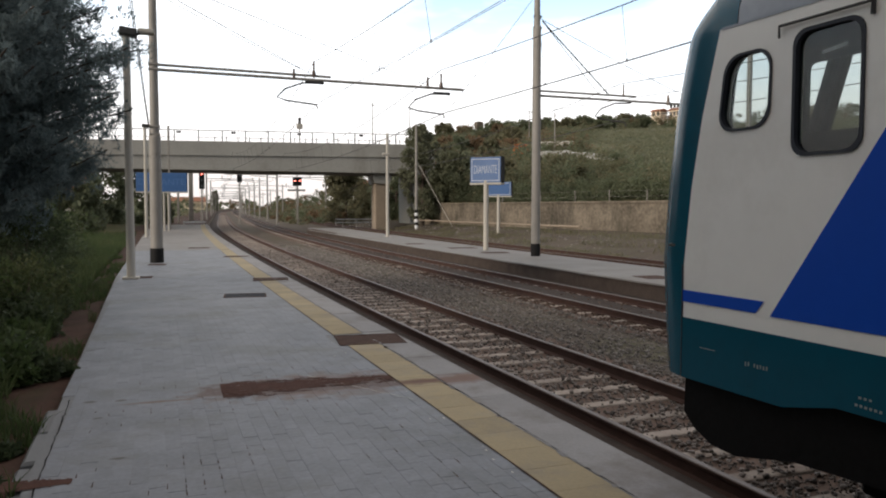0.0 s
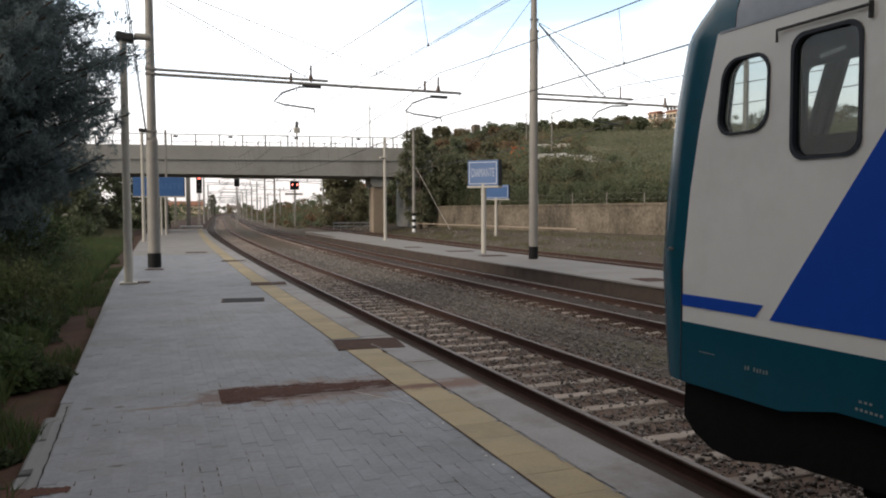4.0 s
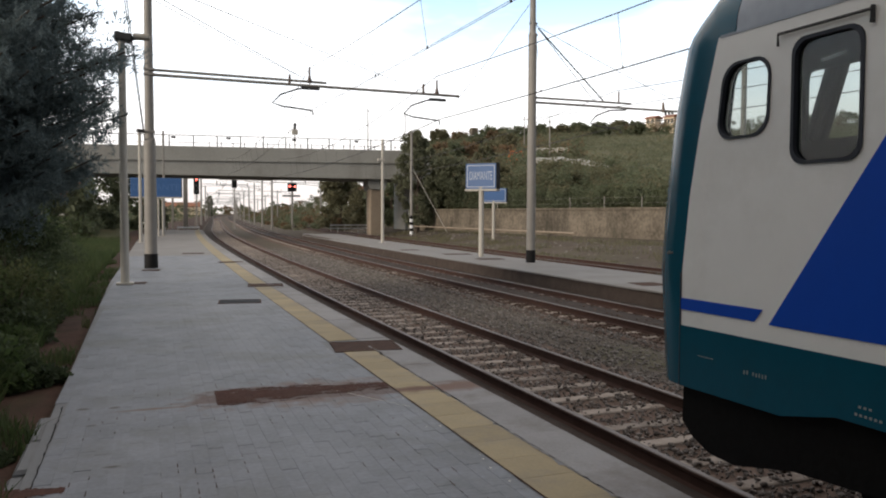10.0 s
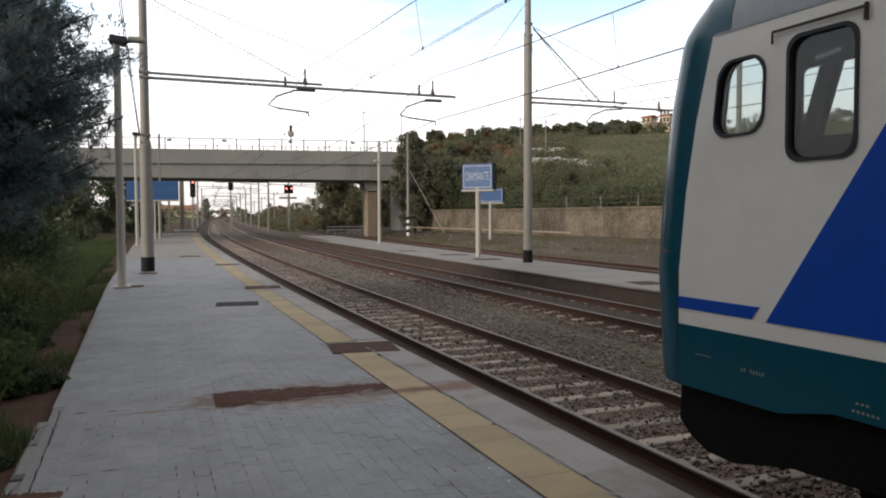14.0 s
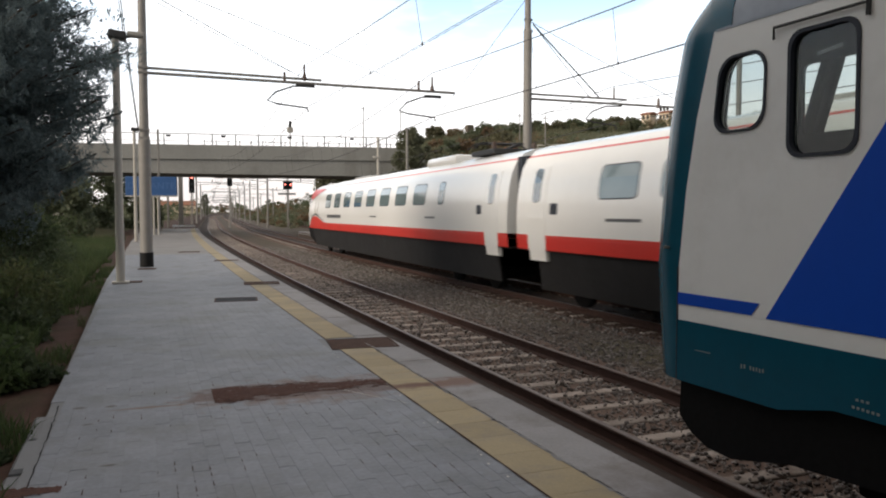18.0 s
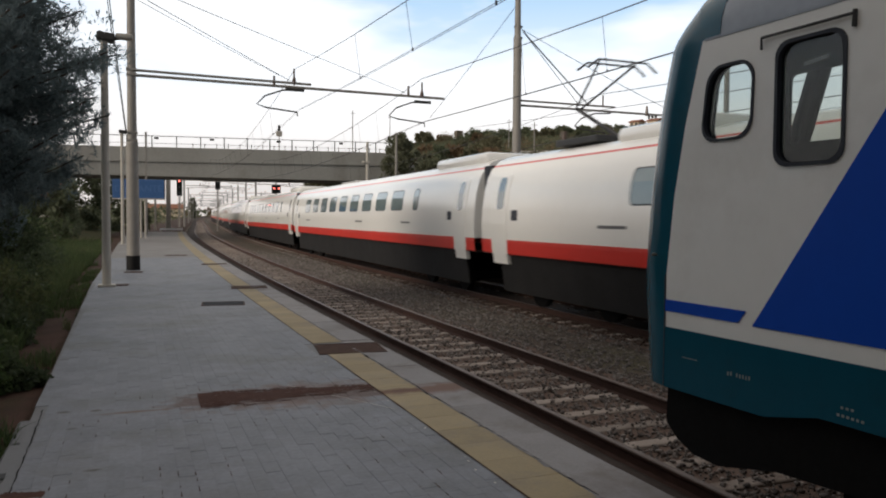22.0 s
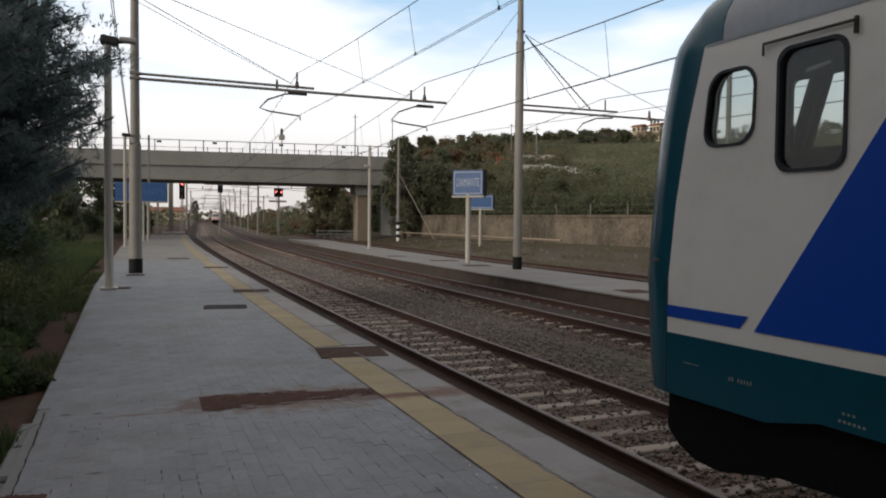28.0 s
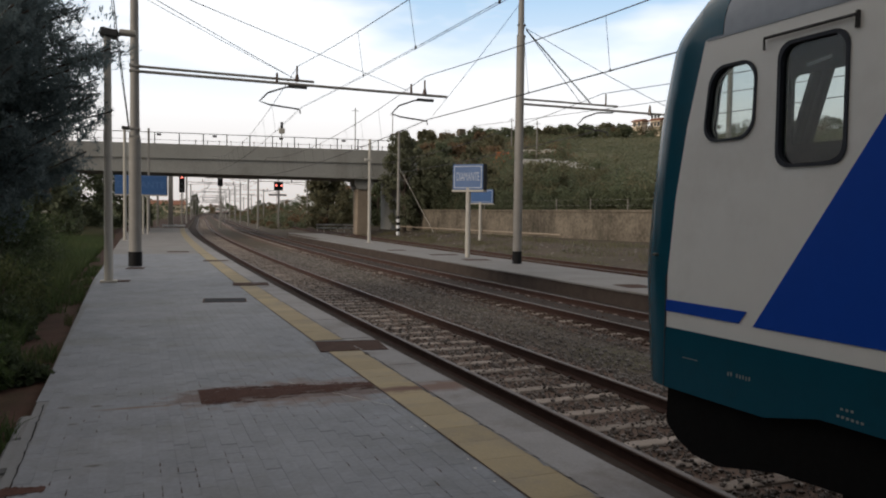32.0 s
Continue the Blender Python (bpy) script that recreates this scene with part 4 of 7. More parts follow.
wire("feeder_wire", sag((13.2, 25.5, 8.89), (20.83, 24.50, 5.57), 0.1, 8), 0.012, "dark feeder wire from the island mast")
wire("feeder_wire", sag((16.9, 38.0, 6.75), (16.55, 8.0, 5.2), 0.05, 8), 0.012, "dark anchor wire above the siding")
wire("feeder_wire", sag((13.0, 25.5, 9.7), (9.96, 26.5, 5.5), 0.05, 6), 0.010, "thin tie wire from the mast top to the contact line")


# ------------------------------------------------------------------ the standing train
def make_railcar():
    k = 1.0426
    Y = lambda y: y * k
    Z = lambda z: (z - 1.76) * k + 1.76 - RAIL_Z       # height above the rail head
    W = 1.45
    # turn about the front corner, so that the car lies along its track
    base = Matrix.Translation((3.305, 4.2, RAIL_Z)) @ pose(0, 0, 0, 0, 0, 2.0) @ Matrix.Translation((W, -4.2, 0))
    root = thing("railcar", base, "standing passenger railcar in white, blue and teal green paint", "railcar")
    tail = -19.5
    gut, low, band = Z(2.85), Z(0.70), Z(1.06)
    near_y = [(tail, low), (Y(2.85), Z(0.745)), (Y(3.2), Z(0.665)), (Y(4.03), Z(0.665)), (Y(4.03), Z(1.4)), (Y(3.97), Z(1.9)), (Y(3.88), Z(2.35)), (Y(3.74), gut), (tail, gut)]
    w1 = [(a - 0.13 * (b - Z(2.45)) * (1 if a > Y(3.52) else 0.25), b) for a, b in rounded(Y(3.52), Z(2.452), 0.395, 0.465, 0.12, 6)]
    w2 = [(a, b) for a, b in rounded(Y(2.96), Z(2.385), 0.45, 0.70, 0.09)]
    for s in (-1, 1):
        bm = bmesh.new()
        more = [rounded(y, Z(2.25), 1.1, 0.75, 0.1) for y in (-17, -15.2, -13.4, -11.6, -9.8, -8, -6.2, -4.4, -2.6)]
        holed(bm, near_y, [w1, w2] + more, lambda a, b: (s * W, a, b), (-s * 0.07, 0, 0))
        part("side_wall", bm, "trainwhite", root, "cream white side panel")
        for loop, inset in ((w1, 0.013), (w2, 0.018), *((m, 0.04) for m in more)):
            cx, cy = sum(p[0] for p in loop) / len(loop), sum(p[1] for p in loop) / len(loop)
            grow = lambda p, d: (p[0] + d * (1 if p[0] > cx else -1) * min(abs(p[0] - cx) / 0.12, 1), p[1] + d * (1 if p[1] > cy else -1) * min(abs(p[1] - cy) / 0.12, 1))
            bm = bmesh.new()
            holed(bm, [grow(p, 0.003) for p in loop], [[grow(p, -inset) for p in loop]], lambda a, b: (s * (W + 0.010), a, b), (-s * 0.05, 0, 0))
            win = part("window", bm, "rubber", root, "black rubber window surround")
            bm = bmesh.new()
            poly(bm, [(s * (W - 0.018), *grow(p, -inset + 0.01)) for p in loop], (-s * 0.004, 0, 0))
            g = part("pane", bm, "glass" if loop in (w1, w2) else "tinted", win)
            g.visible_shadow = False
        # dark lining of the cab side
        fit_ = lambda loop, g: [(sum(p[0] for p in loop) / len(loop) + (a - sum(p[0] for p in loop) / len(loop)) * g, sum(p[1] for p in loop) / len(loop) + (b - sum(p[1] for p in loop) / len(loop)) * g) for a, b in loop]
        bm = bmesh.new()
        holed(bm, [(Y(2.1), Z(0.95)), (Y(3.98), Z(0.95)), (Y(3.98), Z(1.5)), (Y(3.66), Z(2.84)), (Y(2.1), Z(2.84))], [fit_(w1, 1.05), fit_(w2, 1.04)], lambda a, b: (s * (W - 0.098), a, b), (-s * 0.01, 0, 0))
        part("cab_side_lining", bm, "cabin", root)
        # inner drop frame behind the cab window
        bm = bmesh.new()
        holed(bm, [(Y(2.96) - 0.30, Z(2.385) - 0.38), (Y(2.96) + 0.34, Z(2.385) - 0.38), (Y(2.96) + 0.34, Z(2.385) + 0.38), (Y(2.96) - 0.30, Z(2.385) + 0.38)], [rounded(Y(2.96) + 0.015, Z(2.385) - 0.03, 0.36, 0.40, 0.04)], lambda a, b: (s * (W - 0.075), a, b), (-s * 0.02, 0, 0))
        part("drop_frame", bm, "cabin", root, "dark inner frame of the cab window")
        # white bar on the upper part of the drop frame
        part("cab_strip_lamp", poly(bmesh.new(), [(s * (W - 0.07), Y(2.96) + 0.10, Z(2.385) + 0.205), (s * (W - 0.07), Y(2.96) - 0.06, Z(2.385) + 0.225), (s * (W - 0.07), Y(2.96) - 0.06, Z(2.385) + 0.245), (s * (W - 0.07), Y(2.96) + 0.10, Z(2.385) + 0.225)], (-s * 0.004, 0, 0)), "signwhite", root)
        # livery, laid on the panels
        o = s * (W + 0.003)
        d = (s * 0.003, 0, 0)
        part("blue_stripe", poly(bmesh.new(), [(o, Y(4.032), Z(1.163)), (o, Y(4.032), Z(1.238)), (o, Y(3.345), Z(1.238)), (o, Y(3.405), Z(1.163))], d), "blue", root)
        part("blue_panel", poly(bmesh.new(), [(o, Y(3.298), Z(1.158)), (o, Y(2.15), Z(2.84)), (o, 0.9, Z(2.84)), (o, 2.05, Z(1.158))], d), "blue", root)
        part("teal_band", poly(bmesh.new(), [(o, tail, low), (o, Y(2.85), Z(0.745)), (o, Y(3.2), Z(0.665)), (o, Y(4.032), Z(0.665)), (o, Y(4.032), band), (o, tail, band)], d), "teal", root)
        # small markings, too worn to read
        o2, d2 = s * (W + 0.007), (s * 0.001, 0, 0)
        def bar(y, z, w, h):
            return poly(bmesh.new(), [(o2, y, z), (o2, y - w, z), (o2, y - w, z + h), (o2, y, z + h)], d2)
        for i in range(8):
            if i not in (2,):
                part("marking", bar(Y(3.475) - i * 0.024, Z(0.845) + 0.003 * (i % 2), 0.011, 0.024), "worn_mark", root)
        part("marking", bar(Y(3.86), Z(0.885), 0.14, 0.005), "worn_mark", root)
        for i in range(6):
            part("marking", bar(Y(2.74) - i * 0.028, Z(0.785) - 0.001 * i, 0.016, 0.014), "worn_mark", root)
        for i in range(3):
            part("marking", bar(Y(2.72) - i * 0.03, Z(0.825), 0.016, 0.013), "worn_mark", root)
        # rain strip over the cab window
        bm = pipe(bmesh.new(), [(s * (W + 0.02), Y(3.265), Z(2.70)), (s * (W + 0.02), Y(3.265), Z(2.765)), (s * (W + 0.02), Y(2.70), Z(2.765)), (s * (W + 0.02), Y(2.70), Z(2.70))], 0.009, 6)
        part("rain_strip", bm, "dark", root)
        part("strip_bracket", boxed(s * (W + 0.012) - 0.010, s * (W + 0.012) + 0.012, Y(2.70) - 0.008, Y(2.70) + 0.008, Z(2.70), Z(2.785), bevel=0.003), "dark", root)
        part("gutter", boxed(s * (W - 0.01) - 0.014, s * (W - 0.01) + 0.014, tail, Y(3.72), gut - 0.008, gut + 0.008), "roofgrey", root)

    # roof: shallow arch behind the teal end
    top = Z(3.50)
    arch = [(math.cos(a), math.sin(a)) for a in [math.pi * i / 24 for i in range(25)]]
    def crown(y, w, z0, z1):
        return [(w * np.sign(c) * abs(c) ** 0.75, y, z0 + (z1 - z0) * s_ ** 0.9) for c, s_ in arch]
    def loft(name, loops, material, label="", closed=False, thick=0.03):
        n = len(loops[0])
        vs = [v for l_ in loops for v in l_]
        fs = [(i * n + j, i * n + (j + 1) % n, (i + 1) * n + (j + 1) % n, (i + 1) * n + j) for i in range(len(loops) - 1) for j in range(n if closed else n - 1)]
        bm = bmesh.new()
        bv = [bm.verts.new(v) for v in vs]
        for f in fs:
            try:
                bm.faces.new([bv[i] for i in f])
            except ValueError:
                pass
        bmesh.ops.remove_doubles(bm, verts=bm.verts, dist=1e-4)
        bmesh.ops.recalc_face_normals(bm, faces=bm.faces)
        return bm
    part("roof", loft("roof", [crown(tail, W, gut, top), crown(Y(3.45), W, gut, top), crown(Y(3.6), W * 0.998, gut, top - 0.03)], "roofgrey"), "roofgrey", root, "grey painted roof", soft=True)
    # front mask: stacked plan outlines up to the arched brow, with two windscreen openings
    brow = Z(3.40)
    crown_z = lambda x, z1: gut + (z1 - gut) * max(1 - min(abs(x) / W, 1) ** 2.667, 0) ** 0.45
    def plan(z):
        yb = float(np.interp(z, (Z(0.6), Z(1.4), Z(1.9), Z(2.35), Z(2.85)), (Y(4.03), Y(4.03), Y(3.97), Y(3.88), Y(3.74))))
        dep = float(np.interp(z, (Z(0.6), Z(0.9), Z(1.5), Z(2.1), Z(2.6), Z(2.85)), (0.42, 0.50, 0.55, 0.55, 0.55, 0.53)))
        r = 0.44
        q = float(np.interp(z, (Z(1.0), Z(2.0), Z(2.6), Z(2.85)), (0.92, 0.82, 0.68, 0.62)))     # squarer corners towards the brow
        pts = [(-W, yb)]
        for i in range(1, 9):
            a = math.pi / 2 * i / 8
            pts.append((-W + r * (1 - math.cos(a) ** q), yb + (dep - 0.06) * math.sin(a) ** q))
        m = 14
        for i in range(1, m):
            x = -(W - r) + 2 * (W - r) * i / m
            pts.append((x, yb + dep - 0.06 + 0.06 * (1 - (x / (W - r)) ** 2)))
        return pts + [(-x, y) for x, y in reversed(pts[:9])]
    zs = [Z(0.665), Z(0.8), Z(1.0), Z(1.2), Z(1.4), Z(1.6), Z(1.8), Z(1.95), Z(2.1), Z(2.28), Z(2.5), Z(2.7), Z(2.8), Z(2.85)]
    loops = [[(x, y, z) for x, y in plan(z)] for z in zs]
    edge = plan(gut)
    yc = max(y for _, y in edge)
    for f in (0.3, 0.6, 0.85, 1.0):
        loops.append([(x, y - 0.34 * f ** 1.5 * (y - Y(3.6)) / (yc - Y(3.6)), gut + f * (crown_z(x, brow) - gut)) for x, y in edge])
    bm = loft("front", loops, "teal")
    mid = lambda f: f.calc_center_median()
    hole = [f for f in bm.faces if Z(2.28) < mid(f).z < Z(2.955) and 0.06 < abs(mid(f).x) < 1.16]
    panes = [[v.co.copy() for v in f.verts] for f in hole]
    bmesh.ops.delete(bm, geom=hole, context="FACES")
    front = part("front_mask", bm, "teal", root, "teal rounded driving end", soft=True)
    mod = front.modifiers.new("thickness", "SOLIDIFY")
    mod.thickness, mod.offset = 0.04, -1
    # roof end, from the brow back to the grey roof
    lo = []
    for i in range(9):
        u = i / 8
        lo.append([(x, Y(3.6) + (yl - Y(3.6)) * u, crown_z(x, top - 0.03) * (1 - u ** 2.2) + zl * u ** 2.2) for x, yl, zl in loops[-1]])
    part("roof_end", loft("roof_end", lo, "teal"), "teal", root, "teal rounded roof end", soft=True)
    bm = bmesh.new()
    for q in panes:
        bm.faces.new([bm.verts.new(v) for v in q])
    g = part("windscreen", bm, "glass", root, "wide cab windscreen")
    g.visible_shadow = False
    for s in (-1, 1):
        part("corner_seam", rod(bmesh.new(), (s * (W + 0.004), Y(4.035), Z(0.67)), (s * (W + 0.004), Y(4.035), Z(1.4)), 0.006, n=5), "rubber", root)
        part("grab_handle", pipe(bmesh.new(), [(s * (W - 0.06), Y(4.13), Z(1.53)), (s * (W + 0.03), Y(4.14), Z(1.525)), (s * (W - 0.14), Y(4.27), Z(1.545))], 0.008), "mast", root)
        part("headlamp", boxed(s * 0.9 - 0.18, s * 0.9 + 0.18, Y(4.03) + 0.3, Y(4.03) + 0.36, Z(1.15), Z(1.3), bevel=0.02), "tinted", root)
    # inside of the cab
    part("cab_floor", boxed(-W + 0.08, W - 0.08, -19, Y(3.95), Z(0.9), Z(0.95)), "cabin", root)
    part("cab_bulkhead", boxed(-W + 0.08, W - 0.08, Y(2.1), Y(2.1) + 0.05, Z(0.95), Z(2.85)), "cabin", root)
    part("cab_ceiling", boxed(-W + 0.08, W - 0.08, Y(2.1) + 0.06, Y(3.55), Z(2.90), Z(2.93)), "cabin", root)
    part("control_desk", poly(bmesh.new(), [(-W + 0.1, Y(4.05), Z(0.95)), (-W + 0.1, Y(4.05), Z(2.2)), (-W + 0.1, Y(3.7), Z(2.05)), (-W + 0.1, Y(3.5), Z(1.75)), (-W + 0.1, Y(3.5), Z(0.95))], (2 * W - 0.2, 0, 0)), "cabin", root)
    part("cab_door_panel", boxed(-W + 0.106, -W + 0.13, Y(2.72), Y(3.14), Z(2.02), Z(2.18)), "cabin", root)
    for x in (-0.06, 0.06):
        part("windscreen_pillar", rod(bmesh.new(), (x - 0.10, Y(4.26), Z(2.0)), (x + 0.06, Y(4.08), Z(2.97)), 0.04), "cabin", root)
    # underneath
    apron = [(Y(4.05), Z(0.68)), (Y(4.06), Z(0.42)), (Y(3.95), Z(0.33)), (Y(3.80), Z(0.27)), (Y(3.59), Z(0.26)), (Y(3.16), Z(0.36)), (Y(2.5), Z(0.40)), (Y(2.5), Z(0.76)), (Y(2.85), Z(0.76)), (Y(3.2), Z(0.68))]
    part("apron", poly(bmesh.new(), [(-W + 0.05, a, b) for a, b in apron], (2 * W - 0.1, 0, 0)), "under", root, "black snow plough apron")
    part("underframe", boxed(-1.2, 1.2, tail, Y(2.5), 0.55, 1.05), "under", root)
    def bogie(y):
        b = part("bogie", boxed(-1.12, 1.12, y - 1.6, y + 1.6, 0.42, 0.62, bevel=0.03), "under", root)
        for dy in (-1.25, 1.25):
            part("axle", rod(bmesh.new(), (-0.8, y + dy, 0.45), (0.8, y + dy, 0.45), 0.07), "under", b)
            for s in (-1, 1):
                part("wheel", rod(bmesh.new(), (s * 0.69, y + dy, 0.45), (s * 0.82, y + dy, 0.45), 0.445, n=28), "under", b, soft=True)
                part("axle_box", rod(bmesh.new(), (s * 1.0, y + dy, 0.45), (s * 1.18, y + dy, 0.45), 0.13, n=16), "dark", b, soft=True)
    for s in (-1, 1):
        bm = bmesh.new()
        ring = lambda r: [(Y(2.5) + r * math.cos(0.314 * i), 0.50 + r * math.sin(0.314 * i)) for i in range(20)]
        holed(bm, ring(0.085), [ring(0.06)], lambda a, b: (s * 1.20, a, b), (-s * 0.03, 0, 0))
        part("axle_cover_ring", bm, "sleeper_old", root)
    bogie(Y(2.62) - 1.25)
    bogie(-16.5)
    part("rear_wall", boxed(-W, W, tail - 0.06, tail, Z(0.7), Z(2.85)), "trainwhite", root)
    return root


make_railcar()


# ------------------------------------------------------------------ the express: nine cars
PROFILE = [(1.37, 1.10), (1.40, 1.45), (1.415, 1.9), (1.40, 2.25), (1.345, 2.68), (1.255, 3.02), (1.13, 3.26), (0.92, 3.46), (0.6, 3.57), (0.3, 3.605), (0.0, 3.615)]
PZ, PX = [p[1] for p in PROFILE], [p[0] for p in PROFILE]
px_at = lambda z: float(np.interp(z, PZ[:8], PX[:8]))
SILL, BAND = 1.20, 1.53
NOSE_D = (0.0, 0.06, 0.18, 0.40, 0.72, 1.08, 1.45, 1.85, 2.4, 3.3, 6.2)
NOSE_TOP = (1.40, 1.62, 1.87, 2.14, 2.48, 2.82, 3.12, 3.36, 3.52, 3.59, 3.615)
NOSE_W = (0.79, 0.81, 0.83, 0.85, 0.875, 0.90, 0.925, 0.95, 0.975, 0.995, 1.0)


def nose_section(d):
    """Half section of the nose d metres behind its tip: full sides, cut off flat by the sloping front."""
    top, w = float(np.interp(d, NOSE_D, NOSE_TOP)), float(np.interp(d, NOSE_D, NOSE_W))
    cap = 0.05 + 0.05 * min(d / 1.5, 1)
    side = [SILL + (top - cap - SILL) * i / 9 for i in range(10)]
    xs = [float(np.interp(z, PZ, PX)) * w for z in side]
    zs = list(side)
    x0 = min(xs[-1], float(np.interp(top, PZ, PX)) * w + 0.05)
    for i in range(1, 8):
        u = i / 7
        xs.append(x0 * (1 - u) * (1.0 if i > 1 else 0.995))
        zs.append(top - cap + cap * (1 - (1 - u) ** 3.2))
    return xs, zs, top


def nose_y(L, d, x):
    tip = max(0.0, 1 - d / 1.4)
    return L - d - 0.22 * tip * (abs(x) / 1.2) ** 2


def nose_point(L, d, z, s, lift):
    xs, zs, top = nose_section(d)
    x = float(np.interp(z, zs, xs))
    return (s * (x + lift), nose_y(L, d, x), z)


def nose_strip(L, ds, low, high, s, lift=0.006, rows=5):
    bm = bmesh.new()
    grid = [[bm.verts.new(nose_point(L, d, low(d) + (high(d) - low(d)) * r / rows, s, lift)) for r in range(rows + 1)] for d in ds]
    for a, b in zip(grid, grid[1:]):
        for r in range(rows):
            bm.faces.new((a[r], b[r], b[r + 1], a[r + 1]))
    bmesh.ops.recalc_face_normals(bm, faces=bm.faces)
    return bm


def side_patch(name, outline, material, parent, s, lift=0.006, deep=0.02, label=""):
    """A pane or strip that follows the bowed side. outline: (along, height)."""
    zs = sorted({round(z, 4) for _, z in outline} | {z for z in PZ if min(q[1] for q in outline) < z < max(q[1] for q in outline)})
    rows = []
    for z in zs:
        ys = []
        for (ya, za), (yb, zb) in zip(outline, outline[1:] + outline[:1]):
            if abs(za - z) < 1e-3:
                ys.append(ya)
            elif (za - z) * (zb - z) < 0:
                ys.append(ya + (yb - ya) * (z - za) / (zb - za))
        if ys:
            rows.append((z, min(ys), max(ys)))
    bm = bmesh.new()
    line = [[bm.verts.new((s * (px_at(z) + lift), y, z)) for y in (a, (a + b) / 2, b)] for z, a, b in rows]
    for a, b in zip(line, line[1:]):
        for k in range(2):
            bm.faces.new((a[k], a[k + 1], b[k + 1], b[k]))
    e = bmesh.ops.extrude_face_region(bm, geom=bm.faces[:])
    bmesh.ops.translate(bm, vec=(-s * deep, 0, 0), verts=[v for v in e["geom"] if isinstance(v, bmesh.types.BMVert)])
    bmesh.ops.recalc_face_normals(bm, faces=bm.faces)
    return part(name, bm, material, parent, label)


def hull(y0, y1, z0, z1, ends=True):
    """The bowed shell between two heights, both sides and over the top where z1 passes it."""
    cut = [(px_at(z0), z0)] + [p for p in PROFILE if z0 < p[1] < z1] + ([(px_at(z1), z1)] if z1 < 3.4 else [])
    ring = [(x, z) for x, z in cut]
    bm = bmesh.new()
    if z1 > 3.4:
        ring = ring + [(-x, z) for x, z in reversed(ring[:-1])]
        sets = [ring]
    else:
        sets = [ring, [(-x, z) for x, z in ring]]
    for rg in sets:
        a = [bm.verts.new((x, y0, z)) for x, z in rg]
        b = [bm.verts.new((x, y1, z)) for x, z in rg]
        for i in range(len(rg) - 1):
            bm.faces.new((a[i], a[i + 1], b[i + 1], b[i]))
        if ends and z1 > 3.4:
            bm.faces.new(a[::-1])
            bm.faces.new(b)
    bmesh.ops.recalc_face_normals(bm, faces=bm.faces)
    return bm


def express_car(end=False, raised=False, kitchen=False):
    """A car with its middle at the origin; an end car carries its nose towards +y."""
    L = 13.6 if end else 12.75
    root = thing("express_car", None, "white express end car with red nose and dark windscreen" if end else "white express coach with tinted windows and red sill band", "train car", "cars of the express train")
    front = L - 6.2 if end else L
    part("body_shell", hull(-L, front, BAND, 3.7), "expresswhite", root, soft=True)
    part("red_band", hull(-L, front, SILL, BAND, ends=False), "red", root, "red sill band")
    part("floor_pan", boxed(-1.34, 1.34, -L, front, SILL - 0.03, SILL), "skirt", root)
    for s in (-1, 1):
        part("skirt", poly(bmesh.new(), [(s * 1.30, -L + 0.8, SILL), (s * 1.30, (L - 2.2 if end else L - 0.8), SILL), (s * 1.16, (L - 2.5 if end else L - 0.8), 0.30), (s * 1.16, -L + 0.8, 0.30)], (-s * 0.05, 0, 0)), "skirt", root)
        side_patch("roof_line", [(-L, 3.29), (front, 3.29), (front, 3.335), (-L, 3.335)], "red", root, s, lift=0.004)
        # saloon windows
        span0, n = (-L + 4.6, 9 if end else 10)
        for i in range(n):
            if kitchen and i > 3:
                continue
            y = L - 22.6 + i * 2.0 if end else span0 + i * 1.88
            if raised and i == 0:
                continue
            wide = 1.2 if i else 0.46
            win = side_patch("window", rounded(y, 2.60, wide, 0.62, 0.10, 4), "saloon_glass", root, s, label="tinted saloon window" if i else "narrow tinted window beside the door")
            side_patch("window_seal", rounded(y, 2.60, wide + 0.05, 0.67, 0.12, 4), "rubber", win, s, lift=0.003)
        # doors at the ends, reaching below the band
        for y in ((-L + 0.95,) if end else (-L + 0.95, L - 0.95)):
            door = side_patch("door", rounded(y, 2.12, 0.78, 1.9, 0.06, 3), "expresswhite", root, s, lift=0.012, deep=0.03)
            side_patch("door_window", rounded(y + 0.02, 2.62, 0.34, 0.75, 0.1, 4), "tinted", door, s, lift=0.018)
            part("door_step", poly(bmesh.new(), [(s * 1.38, y - 0.36, 1.22), (s * 1.38, y + 0.36, 1.22), (s * 1.35, y + 0.36, 0.96), (s * 1.35, y - 0.36, 0.96)], (-s * 0.1, 0, 0)), "expresswhite", root)
            side_patch("display", rounded(y + (0.75 if y < 0 else -0.75), 2.1, 0.3, 0.24, 0.02, 2), "rubber", root, s)
        for y, w in ((-L + 5.5, 0.9), (-1.5, 1.0), (L - 8 if end else L - 4.2, 1.1)):
            side_patch("lettering_bar", rounded(y, 1.88, w, 0.06, 0.02, 2), "text_dark", root, s, lift=0.004)
    for y in (-L + 3.3, (L - 5.6 if end else L - 3.3)):
        b = part("bogie", boxed(-1.15, 1.15, y - 1.9, y + 1.9, 0.35, 0.6, bevel=0.04), "under", root)
        for dy in (-1.35, 1.35):
            for s in (-1, 1):
                part("wheel", rod(bmesh.new(), (s * 0.69, y + dy, 0.445), (s * 0.82, y + dy, 0.445), 0.44, n=24), "under", b, soft=True)
    part("equipment_box", boxed(-1.1, 1.1, -L + 5.6, (L - 8 if end else L - 5.6), 0.3, 0.9), "under", root)
    for y in ((-L - 0.12,) if end else (-L - 0.12, L + 0.12)):
        part("gangway_bellows", boxed(-1.12, 1.12, y - 0.13, y + 0.13, 1.15, 3.35), "rubber", root)
